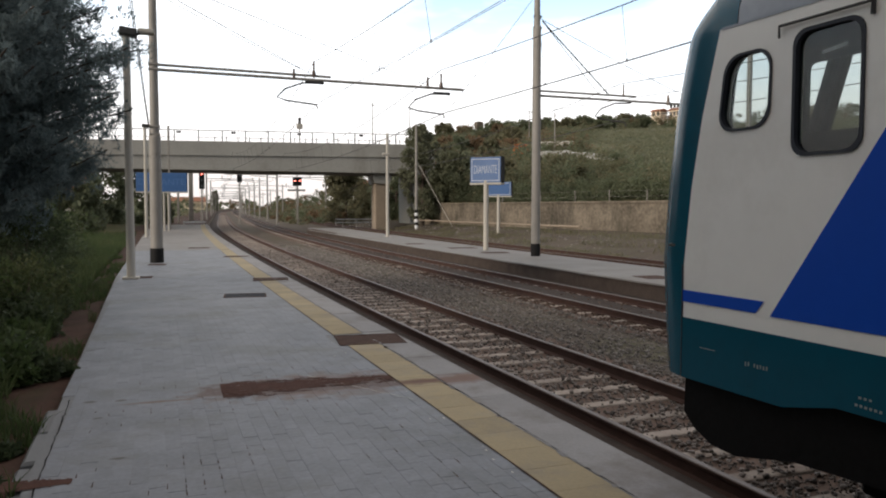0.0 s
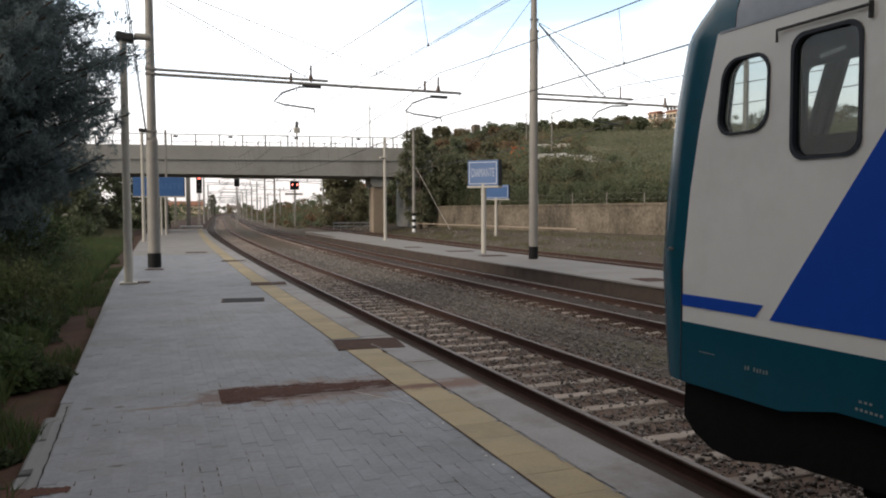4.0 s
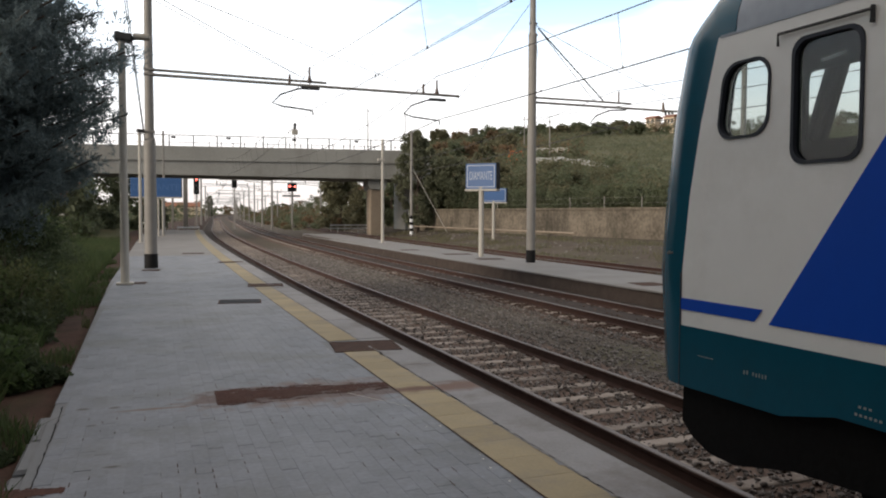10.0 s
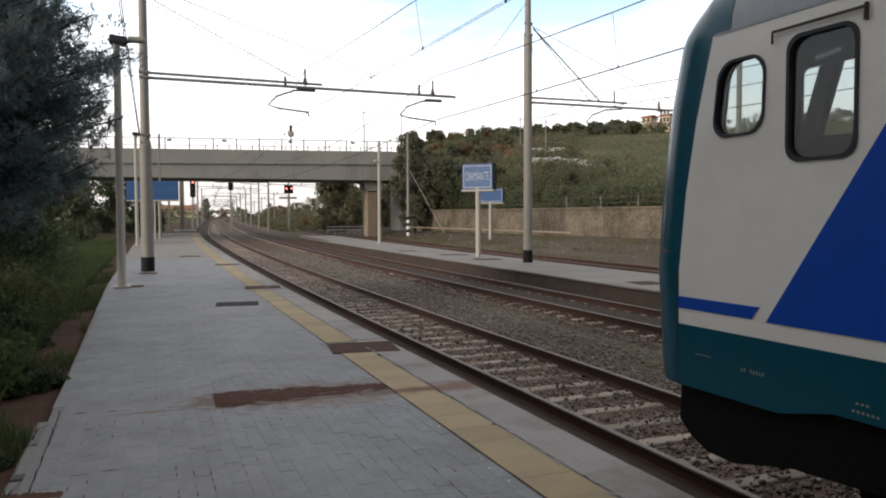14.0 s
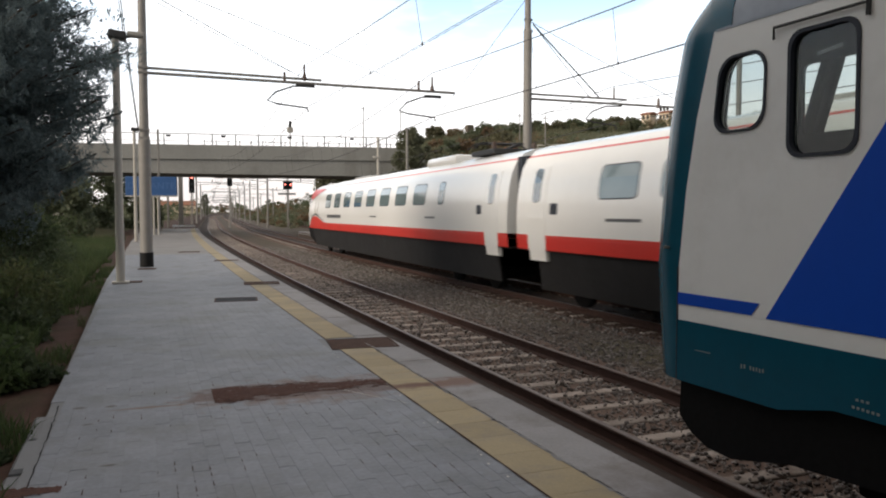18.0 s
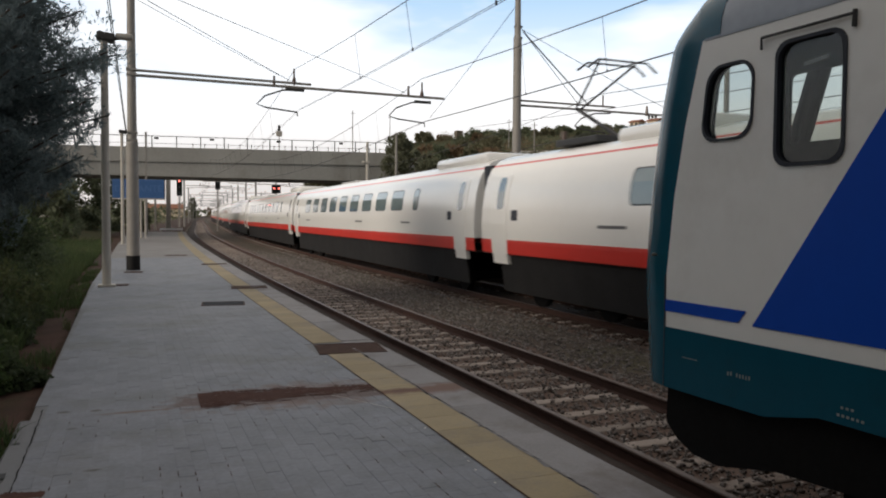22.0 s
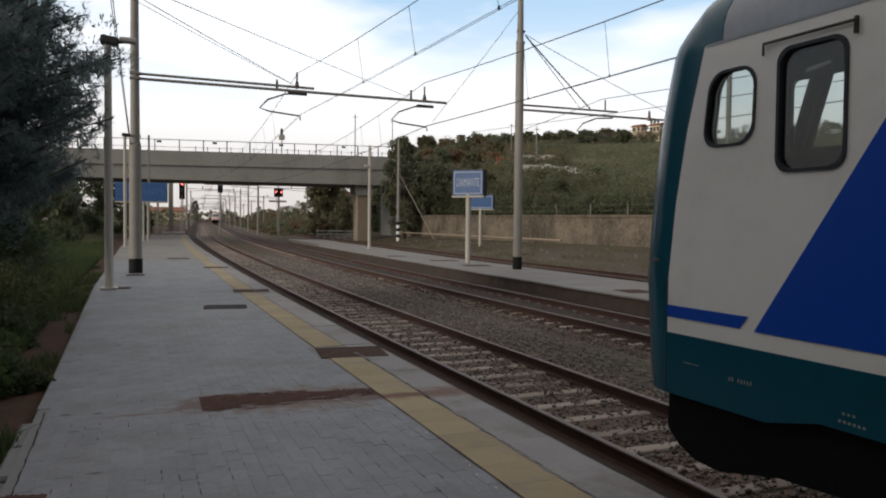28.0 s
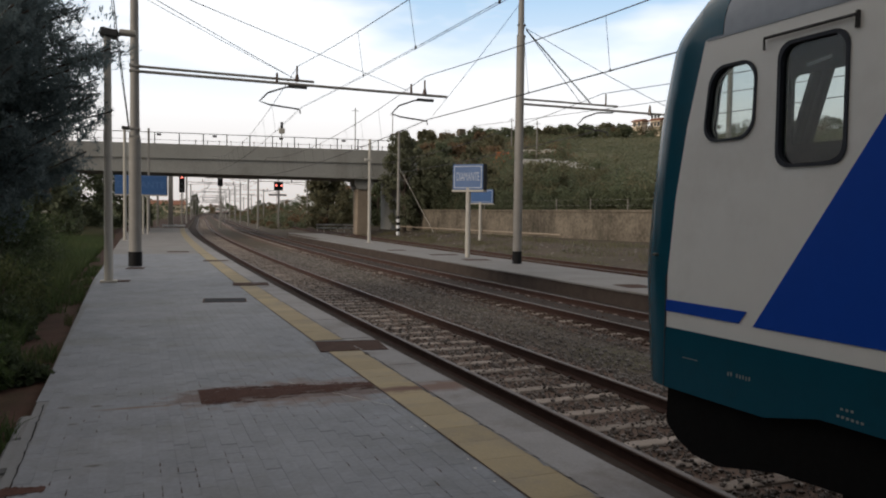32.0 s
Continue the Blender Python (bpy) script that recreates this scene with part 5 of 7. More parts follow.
    part("roof_fairing", boxed(-0.85, 0.85, -L + (4.8 if end else 0.5), -L + (7.4 if end else 4.2), 3.45, 3.78, bevel=0.12), "expresswhite", root, soft=True)
    part("roof_grille", boxed(-0.5, 0.5, 2, 5, 3.58, 3.66, bevel=0.02), "expressgrey", root)
    if end:
        y = -L + 3.1
        pan = part("pantograph_base", boxed(-0.7, 0.7, y - 0.8, y + 0.8, 3.62, 3.76, bevel=0.02), "dark", root)
        h = 5.3 if raised else 4.0
        mid = (y - 1.0, 3.75 + (h - 3.75) * 0.5)
        part("lower_arm", pipe(bmesh.new(), [(0, y + 0.6, 3.75), (0, *mid)], 0.045), "dark", pan)
        bm = bmesh.new()
        for s in (-1, 1):
            pipe(bm, [(s * 0.06, *mid), (s * 0.45, y + 0.5, h)], 0.025)
        part("upper_arm", bm, "dark", pan)
        bm = bmesh.new()
        for dy in (-0.2, 0.2):
            pipe(bm, [(-0.85, y + 0.5 + dy, h - 0.18), (-0.6, y + 0.5 + dy, h), (0.6, y + 0.5 + dy, h), (0.85, y + 0.5 + dy, h - 0.18)], 0.025)
        part("collector_head", bm, "dark", pan)
        for s in (-1, 1):
            part("insulator", rod(bmesh.new(), (s * 0.6, y - 0.6, 3.6), (s * 0.6, y - 0.6, 3.95), 0.07), "insulator", pan)
        # nose: white shell with painted and glazed fields laid on it
        bm = bmesh.new()
        ds = [6.2 * (1 - i / 40) ** 1.6 for i in range(41)]
        grid = []
        for d in ds:
            xs, zs, _ = nose_section(d)
            ring = list(zip(xs, zs)) + [(-x, z) for x, z in reversed(list(zip(xs, zs))[:-1])]
            grid.append([bm.verts.new((x, nose_y(L, d, x), z)) for x, z in ring])
        for a, b in zip(grid, grid[1:]):
            for r in range(len(a) - 1):
                bm.faces.new((a[r], a[r + 1], b[r + 1], b[r]))
        bm.faces.new(grid[-1])
        bmesh.ops.recalc_face_normals(bm, faces=bm.faces)
        part("nose_shell", bm, "expresswhite", root, soft=True)
        run = lambda a, b, n: [a + (b - a) * i / n for i in range(n + 1)]
        hd = (0.3, 0.9, 1.6, 2.3, 2.9, 3.5, 4.2, 4.9, 5.6, 6.2)
        hump = lambda d: float(np.interp(d, hd, (1.23, 1.32, 1.48, 1.70, 1.83, 1.87, 1.79, 1.65, 1.56, 1.53)))
        flash_low = lambda d: float(np.interp(d, (1.3, 1.5, 5.2), (2.62, 2.60, 3.26)))
        def flash_high(d):
            return min(3.29, nose_section(min(d, 6.2))[2] - 0.17)
        for s in (-1, 1):
            part("red_nose_band", nose_strip(L, run(0.35, 6.2, 40), lambda d: SILL + 0.002, hump, s), "red", root, "red band rising in a wave", soft=True)
            part("wave_line", nose_strip(L, run(1.5, 6.0, 36), lambda d: hump(d) + 0.06, lambda d: hump(d) + 0.06 + 0.07 * math.sin(math.pi * (d - 1.5) / 4.5), s, rows=2), "rubber", root, "thin black wave line")
            part("red_flash", nose_strip(L, run(1.32, 5.15, 40), flash_low, lambda d: max(flash_high(d), flash_low(d) + 0.005), s, lift=0.02, rows=6), "red", root, "red flash behind the windscreen", soft=True)
        bm = bmesh.new()
        rows_ = []
        for d in run(0.44, 1.80, 12):
            xs, zs, top_ = nose_section(d)
            lim = xs[9] - 0.10
            line = []
            for k_ in range(13):
                x = -lim + 2 * lim * k_ / 12
                z = float(np.interp(-abs(x), [-v for v in xs], zs))
                line.append(bm.verts.new((x, nose_y(L, d, x) + 0.008, z + 0.008)))
            rows_.append(line)
        for a, b in zip(rows_, rows_[1:]):
            for k_ in range(12):
                bm.faces.new((a[k_], a[k_ + 1], b[k_ + 1], b[k_]))
        bmesh.ops.recalc_face_normals(bm, faces=bm.faces)
        part("windscreen", bm, "tinted", root, "wide dark windscreen", soft=True)
        # lamp clusters and red field across the front, following the plan of the nose
        def front_field(k0, k1, z0, z1, lift):
            bm = bmesh.new()
            rows_ = []
            for z in run(z0, z1, 4):
                d0 = float(np.interp(z, NOSE_TOP[:6], NOSE_D[:6]))
                half = [nose_point(L, d0 + 0.28 * (i / 20) ** 2, z, 1, 0.0) for i in range(21)]
                xs_ = half[-1][0]
                line = []
                for i in range(-20, 21):
                    x = xs_ * i / 20
                    line.append((x, L - d0 + lift - 0.22 * max(0.0, 1 - d0 / 1.4) * (abs(x) / 1.2) ** 2, z + 0.01))
                rows_.append([bm.verts.new(p) for p in line[k0:k1 + 1]])
            for a, b in zip(rows_, rows_[1:]):
                for k_ in range(len(a) - 1):
                    bm.faces.new((a[k_], a[k_ + 1], b[k_ + 1], b[k_]))
            bmesh.ops.recalc_face_normals(bm, faces=bm.faces)
            return bm
        part("red_lamp_band", front_field(7, 33, 1.60, 1.84, 0.03), "red", root, "red band across the front", soft=True)
        part("red_sill_line", front_field(0, 40, 1.41, 1.43, 0.012), "red", root, soft=True)
        bm = bmesh.new()
        top_ = [(-1.22, L - 5), (-1.22, L - 0.55), (-0.8, L - 0.22), (0, L - 0.12), (0.8, L - 0.22), (1.22, L - 0.55), (1.22, L - 5)]
        va = [bm.verts.new((x, y, SILL + 0.01)) for x, y in top_]
        vb = [bm.verts.new((x * 0.97, y - (0.25 if y > L - 1 else 0), 0.72)) for x, y in top_]
        vc = [bm.verts.new((x * 0.85, y - (1.1 if y > L - 1 else 0), 0.36)) for x, y in top_]
        for a_, b_ in ((va, vb), (vb, vc)):
            for i in range(6):
                bm.faces.new((a_[i], a_[i + 1], b_[i + 1], b_[i]))
        bm.faces.new(vc)
        bmesh.ops.recalc_face_normals(bm, faces=bm.faces)
        part("chin", bm, "under", root, "black chin fairing")
        part("roof_hood", boxed(-0.5, 0.5, L - 3.2, L - 2.5, 3.5, 3.63, bevel=0.05), "expressgrey", root)
        part("windscreen_wiper", rod(bmesh.new(), (-0.5, L - 0.36, 2.17), (0.35, L - 0.44, 2.25), 0.014, n=5), "under", root)
        for s in (-1, 1):
            lamp = part("lamp_cluster", front_field(*((0, 8) if s < 0 else (32, 40)), 1.62, 1.82, 0.036), "under", root, "dark lamp cluster", soft=True)
            if raised:
                part("tail_lamp", boxed(s * 0.88 - 0.09, s * 0.88 + 0.09, L - 0.30, L - 0.135, 1.69, 1.77, bevel=0.02), "tail_light", lamp)
            for d in (3.45, 4.15):
                side_patch("cab_door_seam", [(L - d, 1.95), (L - d + 0.16, 1.95), (L - d + 0.06, 2.62), (L - d - 0.10, 2.62)], "expressgrey", root, s, lift=0.004)
            part("cab_window", nose_strip(L, [1.10 + 0.1 * i for i in range(10)], lambda d: 2.42 + 0.22 * (d - 1.1), lambda d: min(2.44 + 0.95 * (d - 1.1), 2.98 - 0.1 * (d - 1.1)), s, lift=0.026, rows=3), "tinted", root, "small triangular cab side window", soft=True)
            side_patch("name_bar", rounded(L - 8.0, 1.86, 3.0, 0.16, 0.03, 2), "text_dark", root, s, lift=0.004)
    return root


SPEED, TAIL_AT_23 = 45.65, 35.3
CAR, END = 25.9, 27.65


def express_cars():
    head = express_car(end=True)
    mid = express_car()
    cars = [(head, 0)]
    for i in range(7):
        c = mid if i == 0 else (express_car(kitchen=True) if i == 2 else copy_thing(mid, Matrix()))
        cars.append((c, 0))
    cars.append((express_car(end=True, raised=True), 180))
    return cars


EXPRESS = express_cars()


def car_pose(s, turn):
    """A car stands on two points of the middle track, 8.7 m either side of its middle, s metres along."""
    a, b = s - 8.7, s + 8.7
    xa, xb = axis(a) + TRACK_2, axis(b) + TRACK_2
    return pose((xa + xb) / 2, s, RAIL_Z + grade(s), 0, 0, turn - math.degrees(math.atan2(xb - xa, b - a)))


def motions():
    total = 2 * END + 7 * CAR
    times = [0, 3, 6, 9, 12, 14, 15, 16] + [16.25 + 0.25 * i for i in range(64)]
    for i, (car, turn) in enumerate(EXPRESS):
        if i == 0:
            back = END / 2
        elif i == 8:
            back = total - END / 2
        else:
            back = END + CAR * (i - 0.5)
        rows = []
        for t in times:
            nose = TAIL_AT_23 + total + SPEED * (t - 23.0)
            rows.append((t, car_pose(nose - back, turn)))
        walk(car, rows)


# ------------------------------------------------------------------ plants
rng = np.random.default_rng(7)


def leaf_cloud(centres, radii, per, size, long=1.6, up=0.0):
    """Small pointed leaves strewn round many centres: vertices and faces."""
    c = np.repeat(np.asarray(centres, float), per, axis=0)
    r = np.repeat(np.asarray(radii, float), per, axis=0)
    n = len(c)
    v = rng.normal(size=(n, 3))
    v /= np.linalg.norm(v, axis=1)[:, None]
    dist = rng.random(n) ** 0.45
    p = c + v * (r * dist[:, None] if r.ndim == 2 else (r * dist)[:, None])
    a = v + rng.normal(size=(n, 3)) * 0.7 + np.array((0, 0, up))
    a /= np.linalg.norm(a, axis=1)[:, None]
    b = np.cross(a, rng.normal(size=(n, 3)))
    b /= np.linalg.norm(b, axis=1)[:, None]
    s = size * (0.6 + 0.8 * rng.random(n))[:, None]
    vs = np.stack([p - a * s * long * 0.5, p + b * s * 0.42, p + a * s * long * 0.5, p - b * s * 0.42], 1).reshape(-1, 3)
    fs = np.arange(n * 4).reshape(-1, 4)
    return vs, fs


def cloud_mesh(name, vs, fs, material, parent=None, label="", kind=""):
    me = bpy.data.meshes.new(name)
    me.vertices.add(len(vs))
    me.vertices.foreach_set("co", np.asarray(vs, np.float32).ravel())
    k = fs.shape[1]
    me.loops.add(fs.size)
    me.loops.foreach_set("vertex_index", fs.ravel().astype(np.int32))
    me.polygons.add(len(fs))
    me.polygons.foreach_set("loop_start", (np.arange(len(fs)) * k).astype(np.int32))
    me.update()
    me.validate()
    me.materials.append(M[material])
    ob = new(name, me)
    if parent:
        ob.parent = parent
    return tagged(ob, label, kind=kind)


def make_tree(name, x, y, height, radius, material, label, leaves=5000, size=0.2, low=0.25, group="", lumps=60):
    z0 = ground_z(x, y)
    root = thing(name, pose(x, y, z0 - 0.05), label, "tree", group)
    bm = bmesh.new()
    rod(bm, (0, 0, 0), (0.1, 0, height * 0.55), height * 0.025, height * 0.012, 8)
    for i in range(9):
        a = i * 2.4
        h = height * (0.3 + 0.05 * i)
        rod(bm, (0.05, 0, h), (radius * 0.7 * math.cos(a), radius * 0.7 * math.sin(a), h + height * 0.17), height * 0.009, height * 0.003, 5)
    part("trunk", bm, "bark", root)
    cs, rs = [], []
    for _ in range(lumps):
        u = rng.random()
        z = height * (low + (0.93 - low) * u)
        w = radius * (0.35 + 0.65 * math.sin(math.pi * (0.2 + 0.72 * u))) * rng.random() ** 0.5
        a = rng.random() * 6.28
        cs.append((w * math.cos(a), w * math.sin(a), z))
        rs.append(radius * rng.uniform(0.16, 0.34))
    vs, fs = leaf_cloud(cs, rs, leaves // lumps, size)
    cloud_mesh("crown", vs, fs, material, root)
    return root


def needle_tufts(centres, axes, per, length, width, spread):
    """Tufts of thin needles that fan forwards round a twig's tip."""
    c, d = np.repeat(np.asarray(centres, float), per, axis=0), np.repeat(np.asarray(axes, float), per, axis=0)
    n = len(c)
    a = d + rng.normal(size=(n, 3)) * spread
    a /= np.linalg.norm(a, axis=1)[:, None]
    b = np.cross(a, rng.normal(size=(n, 3)))
    b /= np.linalg.norm(b, axis=1)[:, None]
    p = c - d * (rng.random(n) * length * 1.3)[:, None] + rng.normal(size=(n, 3)) * 0.03
    ln = (length * (0.6 + 0.7 * rng.random(n)))[:, None]
    vs = np.stack([p - b * width, p + b * width, p + a * ln + b * width * 0.3, p + a * ln - b * width * 0.3], 1).reshape(-1, 3)
    return vs, np.arange(n * 4).reshape(-1, 4)


def make_conifer(x, y):
    """The large dark conifer beside the platform: tiers of boughs that end in upturned tufts, ragged outline."""
    z0 = ground_z(x, y)
    root = thing("conifer", pose(x, y, z0 - 0.05), "large dark blue-green conifer with ragged sprays beside the platform", "tree")
    part("trunk", rod(bmesh.new(), (0, 0, 0), (0, 0, 8.9), 0.26, 0.04, 12), "bark", root, soft=True)
    zr = (1.7, 2.0, 2.4, 2.9, 3.5, 4.4, 5.2, 5.8, 6.2, 6.7, 7.2, 7.8, 9.2)
    rr = (1.4, 2.3, 2.7, 3.0, 3.25, 3.4, 3.3, 2.95, 2.45, 1.9, 1.45, 1.1, 0.3)
    tuft, aim, inner = [], [], []
    bm = bmesh.new()
    for i in range(330):
        u = (i + rng.random()) / 330
        z = 1.75 + 7.2 * u ** 1.12
        a = i * 2.39996 + rng.normal() * 0.2
        reach = float(np.interp(z, zr, rr)) * (rng.uniform(0.74, 1.04) if i % 6 else rng.uniform(1.04, 1.2))
        out = Vector((math.cos(a), math.sin(a), 0))
        rise = reach * rng.uniform(0.0, 0.2)
        pts = [Vector((0, 0, z)) + out * reach * k + Vector((0, 0, rise * k * k - 0.25 * math.sin(math.pi * k) * rng.uniform(0.6, 1.2))) for k in (0, 0.3, 0.55, 0.8, 1.0)]
        pipe(bm, [tuple(p) for p in pts], 0.017, 4)
        side = Vector((-out.y, out.x, 0))
        for j in range(24):
            k = 0.22 + 0.78 * ((j + rng.random()) / 24) ** 0.8
            q = pts[0].lerp(pts[4], k)
            seg = min(int(k * 4), 3)
            q.z = pts[seg].z + (pts[seg + 1].z - pts[seg].z) * (k * 4 - seg)
            fan = (1.08 - k) * 1.0 + 0.12
            off = side * (rng.uniform(-1, 1) * fan * 0.62) + Vector((0, 0, rng.normal() * 0.07))
            tip = q + off + out * abs(off.length) * 0.5
            if j % 3 == 0:
                pipe(bm, [tuple(q), tuple(tip)], 0.007, 3)
            way = (out * 0.6 + off * 0.7 + Vector((rng.normal() * 0.45, rng.normal() * 0.45, 0.5 + 0.5 * rng.random()))).normalized()
            for e in range(4):
                w = tip - way * 0.11 * e + Vector((rng.normal(), rng.normal(), rng.normal() * 0.6)) * 0.07
                tuft.append(tuple(w))
                aim.append(tuple(way))
        for j in range(9):
            k = rng.uniform(0.1, 0.95)
            q = pts[0].lerp(pts[4], k)
            inner.append((q.x + rng.normal() * 0.22, q.y + rng.normal() * 0.22, q.z + rng.normal() * 0.15))
    for j in range(26):                                    # one long bough reaches past the lamp
        k = j / 25
        q = Vector((2.6, 1.6, 5.25)).lerp(Vector((3.72, 1.9, 5.72)), k)
        for e in range(3):
            tuft.append((q.x + rng.normal() * 0.10, q.y + rng.normal() * 0.12, q.z + rng.normal() * 0.12 - 0.12 * e))
            aim.append(tuple(Vector((0.7, 0.2, 0.5 + 0.3 * rng.random())).normalized()))
    pipe(bm, [(1.2, 0.8, 4.9), (2.6, 1.6, 5.15), (3.6, 1.9, 5.55)], 0.02, 5)
    part("branchwork", bm, "bark", root, kind="stuff")
    vs, fs = leaf_cloud(inner, [(0.3, 0.3, 0.2)] * len(inner), 44, 0.036, long=3.0, up=0.4)
    cloud_mesh("inner_foliage", vs, fs, "needle", root, "dark inner foliage")
    vs, fs = needle_tufts(tuft, aim, 15, 0.115, 0.0095, 0.8)
    cloud_mesh("needle_sprays", vs, fs, "needle", root, "dense blue-green needle sprays")
    return root


make_conifer(-4.15, 17.2)


# grass verge, weeds and shrubs beside the platform
def make_grass(name, n, area, height, material, label, width=0.012):
    vs, fs = [], []
    p = area(n)
    h = height * (0.4 + 0.9 * rng.random(len(p)))
    a = rng.random(len(p)) * 6.283
    lean = rng.normal(size=(len(p), 2)) * 0.35
    w = np.stack([np.cos(a), np.sin(a), np.zeros(len(p))], 1) * width
    mid = p + np.stack([lean[:, 0] * h * 0.3, lean[:, 1] * h * 0.3, h * 0.6], 1)
    tip = p + np.stack([lean[:, 0] * h, lean[:, 1] * h, h], 1)
    vs = np.stack([p - w, p + w, mid + w * 0.6, tip, mid - w * 0.6], 1).reshape(-1, 3)
    base = np.arange(len(p))[:, None] * 5
    fs = np.concatenate([base + np.array((0, 1, 2, 4)), base + np.array((4, 2, 3, 3))])
    me = bpy.data.meshes.new(name)
    quads = [tuple(f) for f in (base + np.array((0, 1, 2, 4))).tolist()]
    tris = [tuple(f) for f in (base + np.array((4, 2, 3))).tolist()]
    me.from_pydata(vs.tolist(), [], quads + tris)
    me.materials.append(M[material])
    return tagged(new(name, me), label, "grass", kind="stuff")


def verge(n):
    y = 4.0 + 50 * rng.random(n) ** 1.5
    x = np.array([left_edge(v) for v in y]) - 0.5 - 4.2 * rng.random(n) ** 1.3
    keep = [noise.noise((a * 0.5, b * 0.35, 9)) > -0.25 for a, b in zip(x, y)]
    x, y = x[keep], y[keep]
    return np.stack([x, y, [ground_z(a, b) for a, b in zip(x, y)]], 1)


def weeds(n):
    y = 12 + 62 * rng.random(n)
    ax = np.array([axis(v) for v in y])
    x = ax + rng.choice([10.9, 14.9, 17.0, 20.0], n) + rng.normal(size=n) * 0.7
    keep = [noise.noise((a * 0.6, b * 0.3, 4)) > 0.0 and a < wall_x(b) - 0.2 for a, b in zip(x, y)]
    x, y = x[keep], y[keep]
    return np.stack([x, y, [ground_z(a, b) for a, b in zip(x, y)]], 1)


make_grass("verge_grass", 34000, verge, 0.42, "grass", "long green grass on the platform verge", width=0.009)
def kerb_side(n):
    y = 3.2 + 30 * rng.random(n) ** 1.3
    x = np.array([left_edge(v) for v in y]) - 0.01 - 0.55 * rng.random(n)
    keep = [noise.noise((a * 1.7, b * 0.8, 15)) > 0.12 for a, b in zip(x, y)]
    x, y = x[keep], y[keep]
    return np.stack([x, y, [ground_z(a, b) - 0.02 for a, b in zip(x, y)]], 1)


make_grass("kerb_weeds", 9000, kerb_side, 0.2, "grass", "short weeds and grass creeping over the platform kerb", width=0.008)
make_grass("siding_weeds", 30000, weeds, 0.26, "scrub", "dry weeds between the siding rails", width=0.012)


def make_shrub(x, y, r, h, material, label, leaves=1500, size=0.07):
    z0 = ground_z(x, y)
    root = thing("shrub", pose(x, y, z0 - 0.03), label, "shrub", "shrubs along the platform verge")
    bm = bmesh.new()
    cs, rs = [], []
    for i in range(16):
        a, u = rng.random() * 6.283, rng.random() ** 0.6
        tip = (r * u * math.cos(a), r * u * math.sin(a), h * rng.uniform(0.35, 0.95) * (1 - 0.35 * u))
        rod(bm, (0, 0, 0), tip, 0.014, 0.005, 4)
        cs.append(tip)
        rs.append(r * 0.42)
    part("woody_base", bm, "bark", root)
    vs, fs = leaf_cloud(cs, rs, leaves // 16, size)
    vs[:, 2] = np.maximum(vs[:, 2], 0.02)
    cloud_mesh("foliage", vs, fs, material, root)
    return root


SHRUBS = [(-1.85, 7.0, 0.3, 0.35), (-2.0, 7.9, 0.36, 0.4), (-1.65, 9.6, 0.36, 0.4), (-1.95, 10.6, 0.45, 0.5), (-1.9, 12.0, 0.4, 0.45), (-2.1, 13.5, 0.5, 0.5), (-2.0, 8.8, 0.5, 0.6), (-2.15, 5.2, 0.7, 0.8), (-2.6, 6.6, 0.9, 1.0), (-2.35, 8.0, 0.75, 0.75), (-3.2, 8.6, 1.1, 1.3), (-2.9, 10.4, 0.9, 1.0), (-3.9, 11.6, 1.2, 1.5), (-3.1, 12.6, 0.8, 0.8), (-4.6, 14.0, 1.2, 1.3), (-4.0, 9.4, 1.2, 1.5), (-1.45, 4.4, 0.3, 0.22), (-1.25, 5.6, 0.16, 0.12), (-1.5, 5.2, 0.26, 0.25), (-1.22, 6.35, 0.13, 0.1), (-1.16, 9.1, 0.2, 0.2), (-1.75, 3.7, 0.4, 0.35), (-1.35, 3.4, 0.25, 0.2), (-1.75, 6.1, 0.32, 0.3), (-1.6, 8.9, 0.28, 0.25), (-4.2, 23.0, 1.4, 1.4), (-3.6, 27.5, 1.3, 1.2), (-4.6, 32.0, 1.7, 2.0), (-2.75, 16.3, 0.9, 2.1), (-3.2, 19.0, 1.2, 2.4), (-2.35, 14.2, 0.7, 1.2), (-3.5, 22.5, 1.3, 1.7)]
for i, (x, y, r, h) in enumerate(SHRUBS):
    make_shrub(x, y, r, h, "shrub" if i % 3 or h > 2 else "grass", "dark leafy shrub at the platform verge" if r > 0.5 else "small low weed clump beside the platform", leaves=int(2600 * r + 400), size=0.055)

rose = thing("rose", pose(-2.72, 8.9, 0.3), "pale pink rose on a thin stem among shrubs", "flower")
part("stem", rod(bmesh.new(), (0, 0, -0.3), (0, 0, 0.52), 0.008, n=5), "scrub", rose)
bm = bmesh.new()
for i in range(9):
    a = i * 0.7
    bmesh.ops.create_icosphere(bm, subdivisions=1, radius=0.035, matrix=Matrix.Translation((0.03 * math.cos(a), 0.03 * math.sin(a), 0.54 + 0.01 * (i % 3))))
part("petals", bm, "petal", rose, "pale pink petals")


# bank above the wall, hillside, ridge: woods that nobody could count
def strew(n, pick):
    out = []
    while len(out) < n:
        p = pick()
        if p:
            out.append(p)
    return out


def bank():
    y = rng.uniform(-20, 74)
    d = rng.uniform(0.6, 17)
    x = wall_x(y) + d
    tall = 1.9 if d < 7 else 0.9
    if y > 52 and d < 9:
        tall = 3.2
    return (x, y, ground_z(x, y) + tall * rng.random()), rng.uniform(0.45, 1.0)


def hedge_row():
    y = rng.uniform(14, 73)
    x = wall_x(y) + 0.55 + 2.2 * rng.random()
    return (x, y, ground_z(x, y) + 0.1 + 1.5 * rng.random() ** 1.3), rng.uniform(0.35, 0.8)


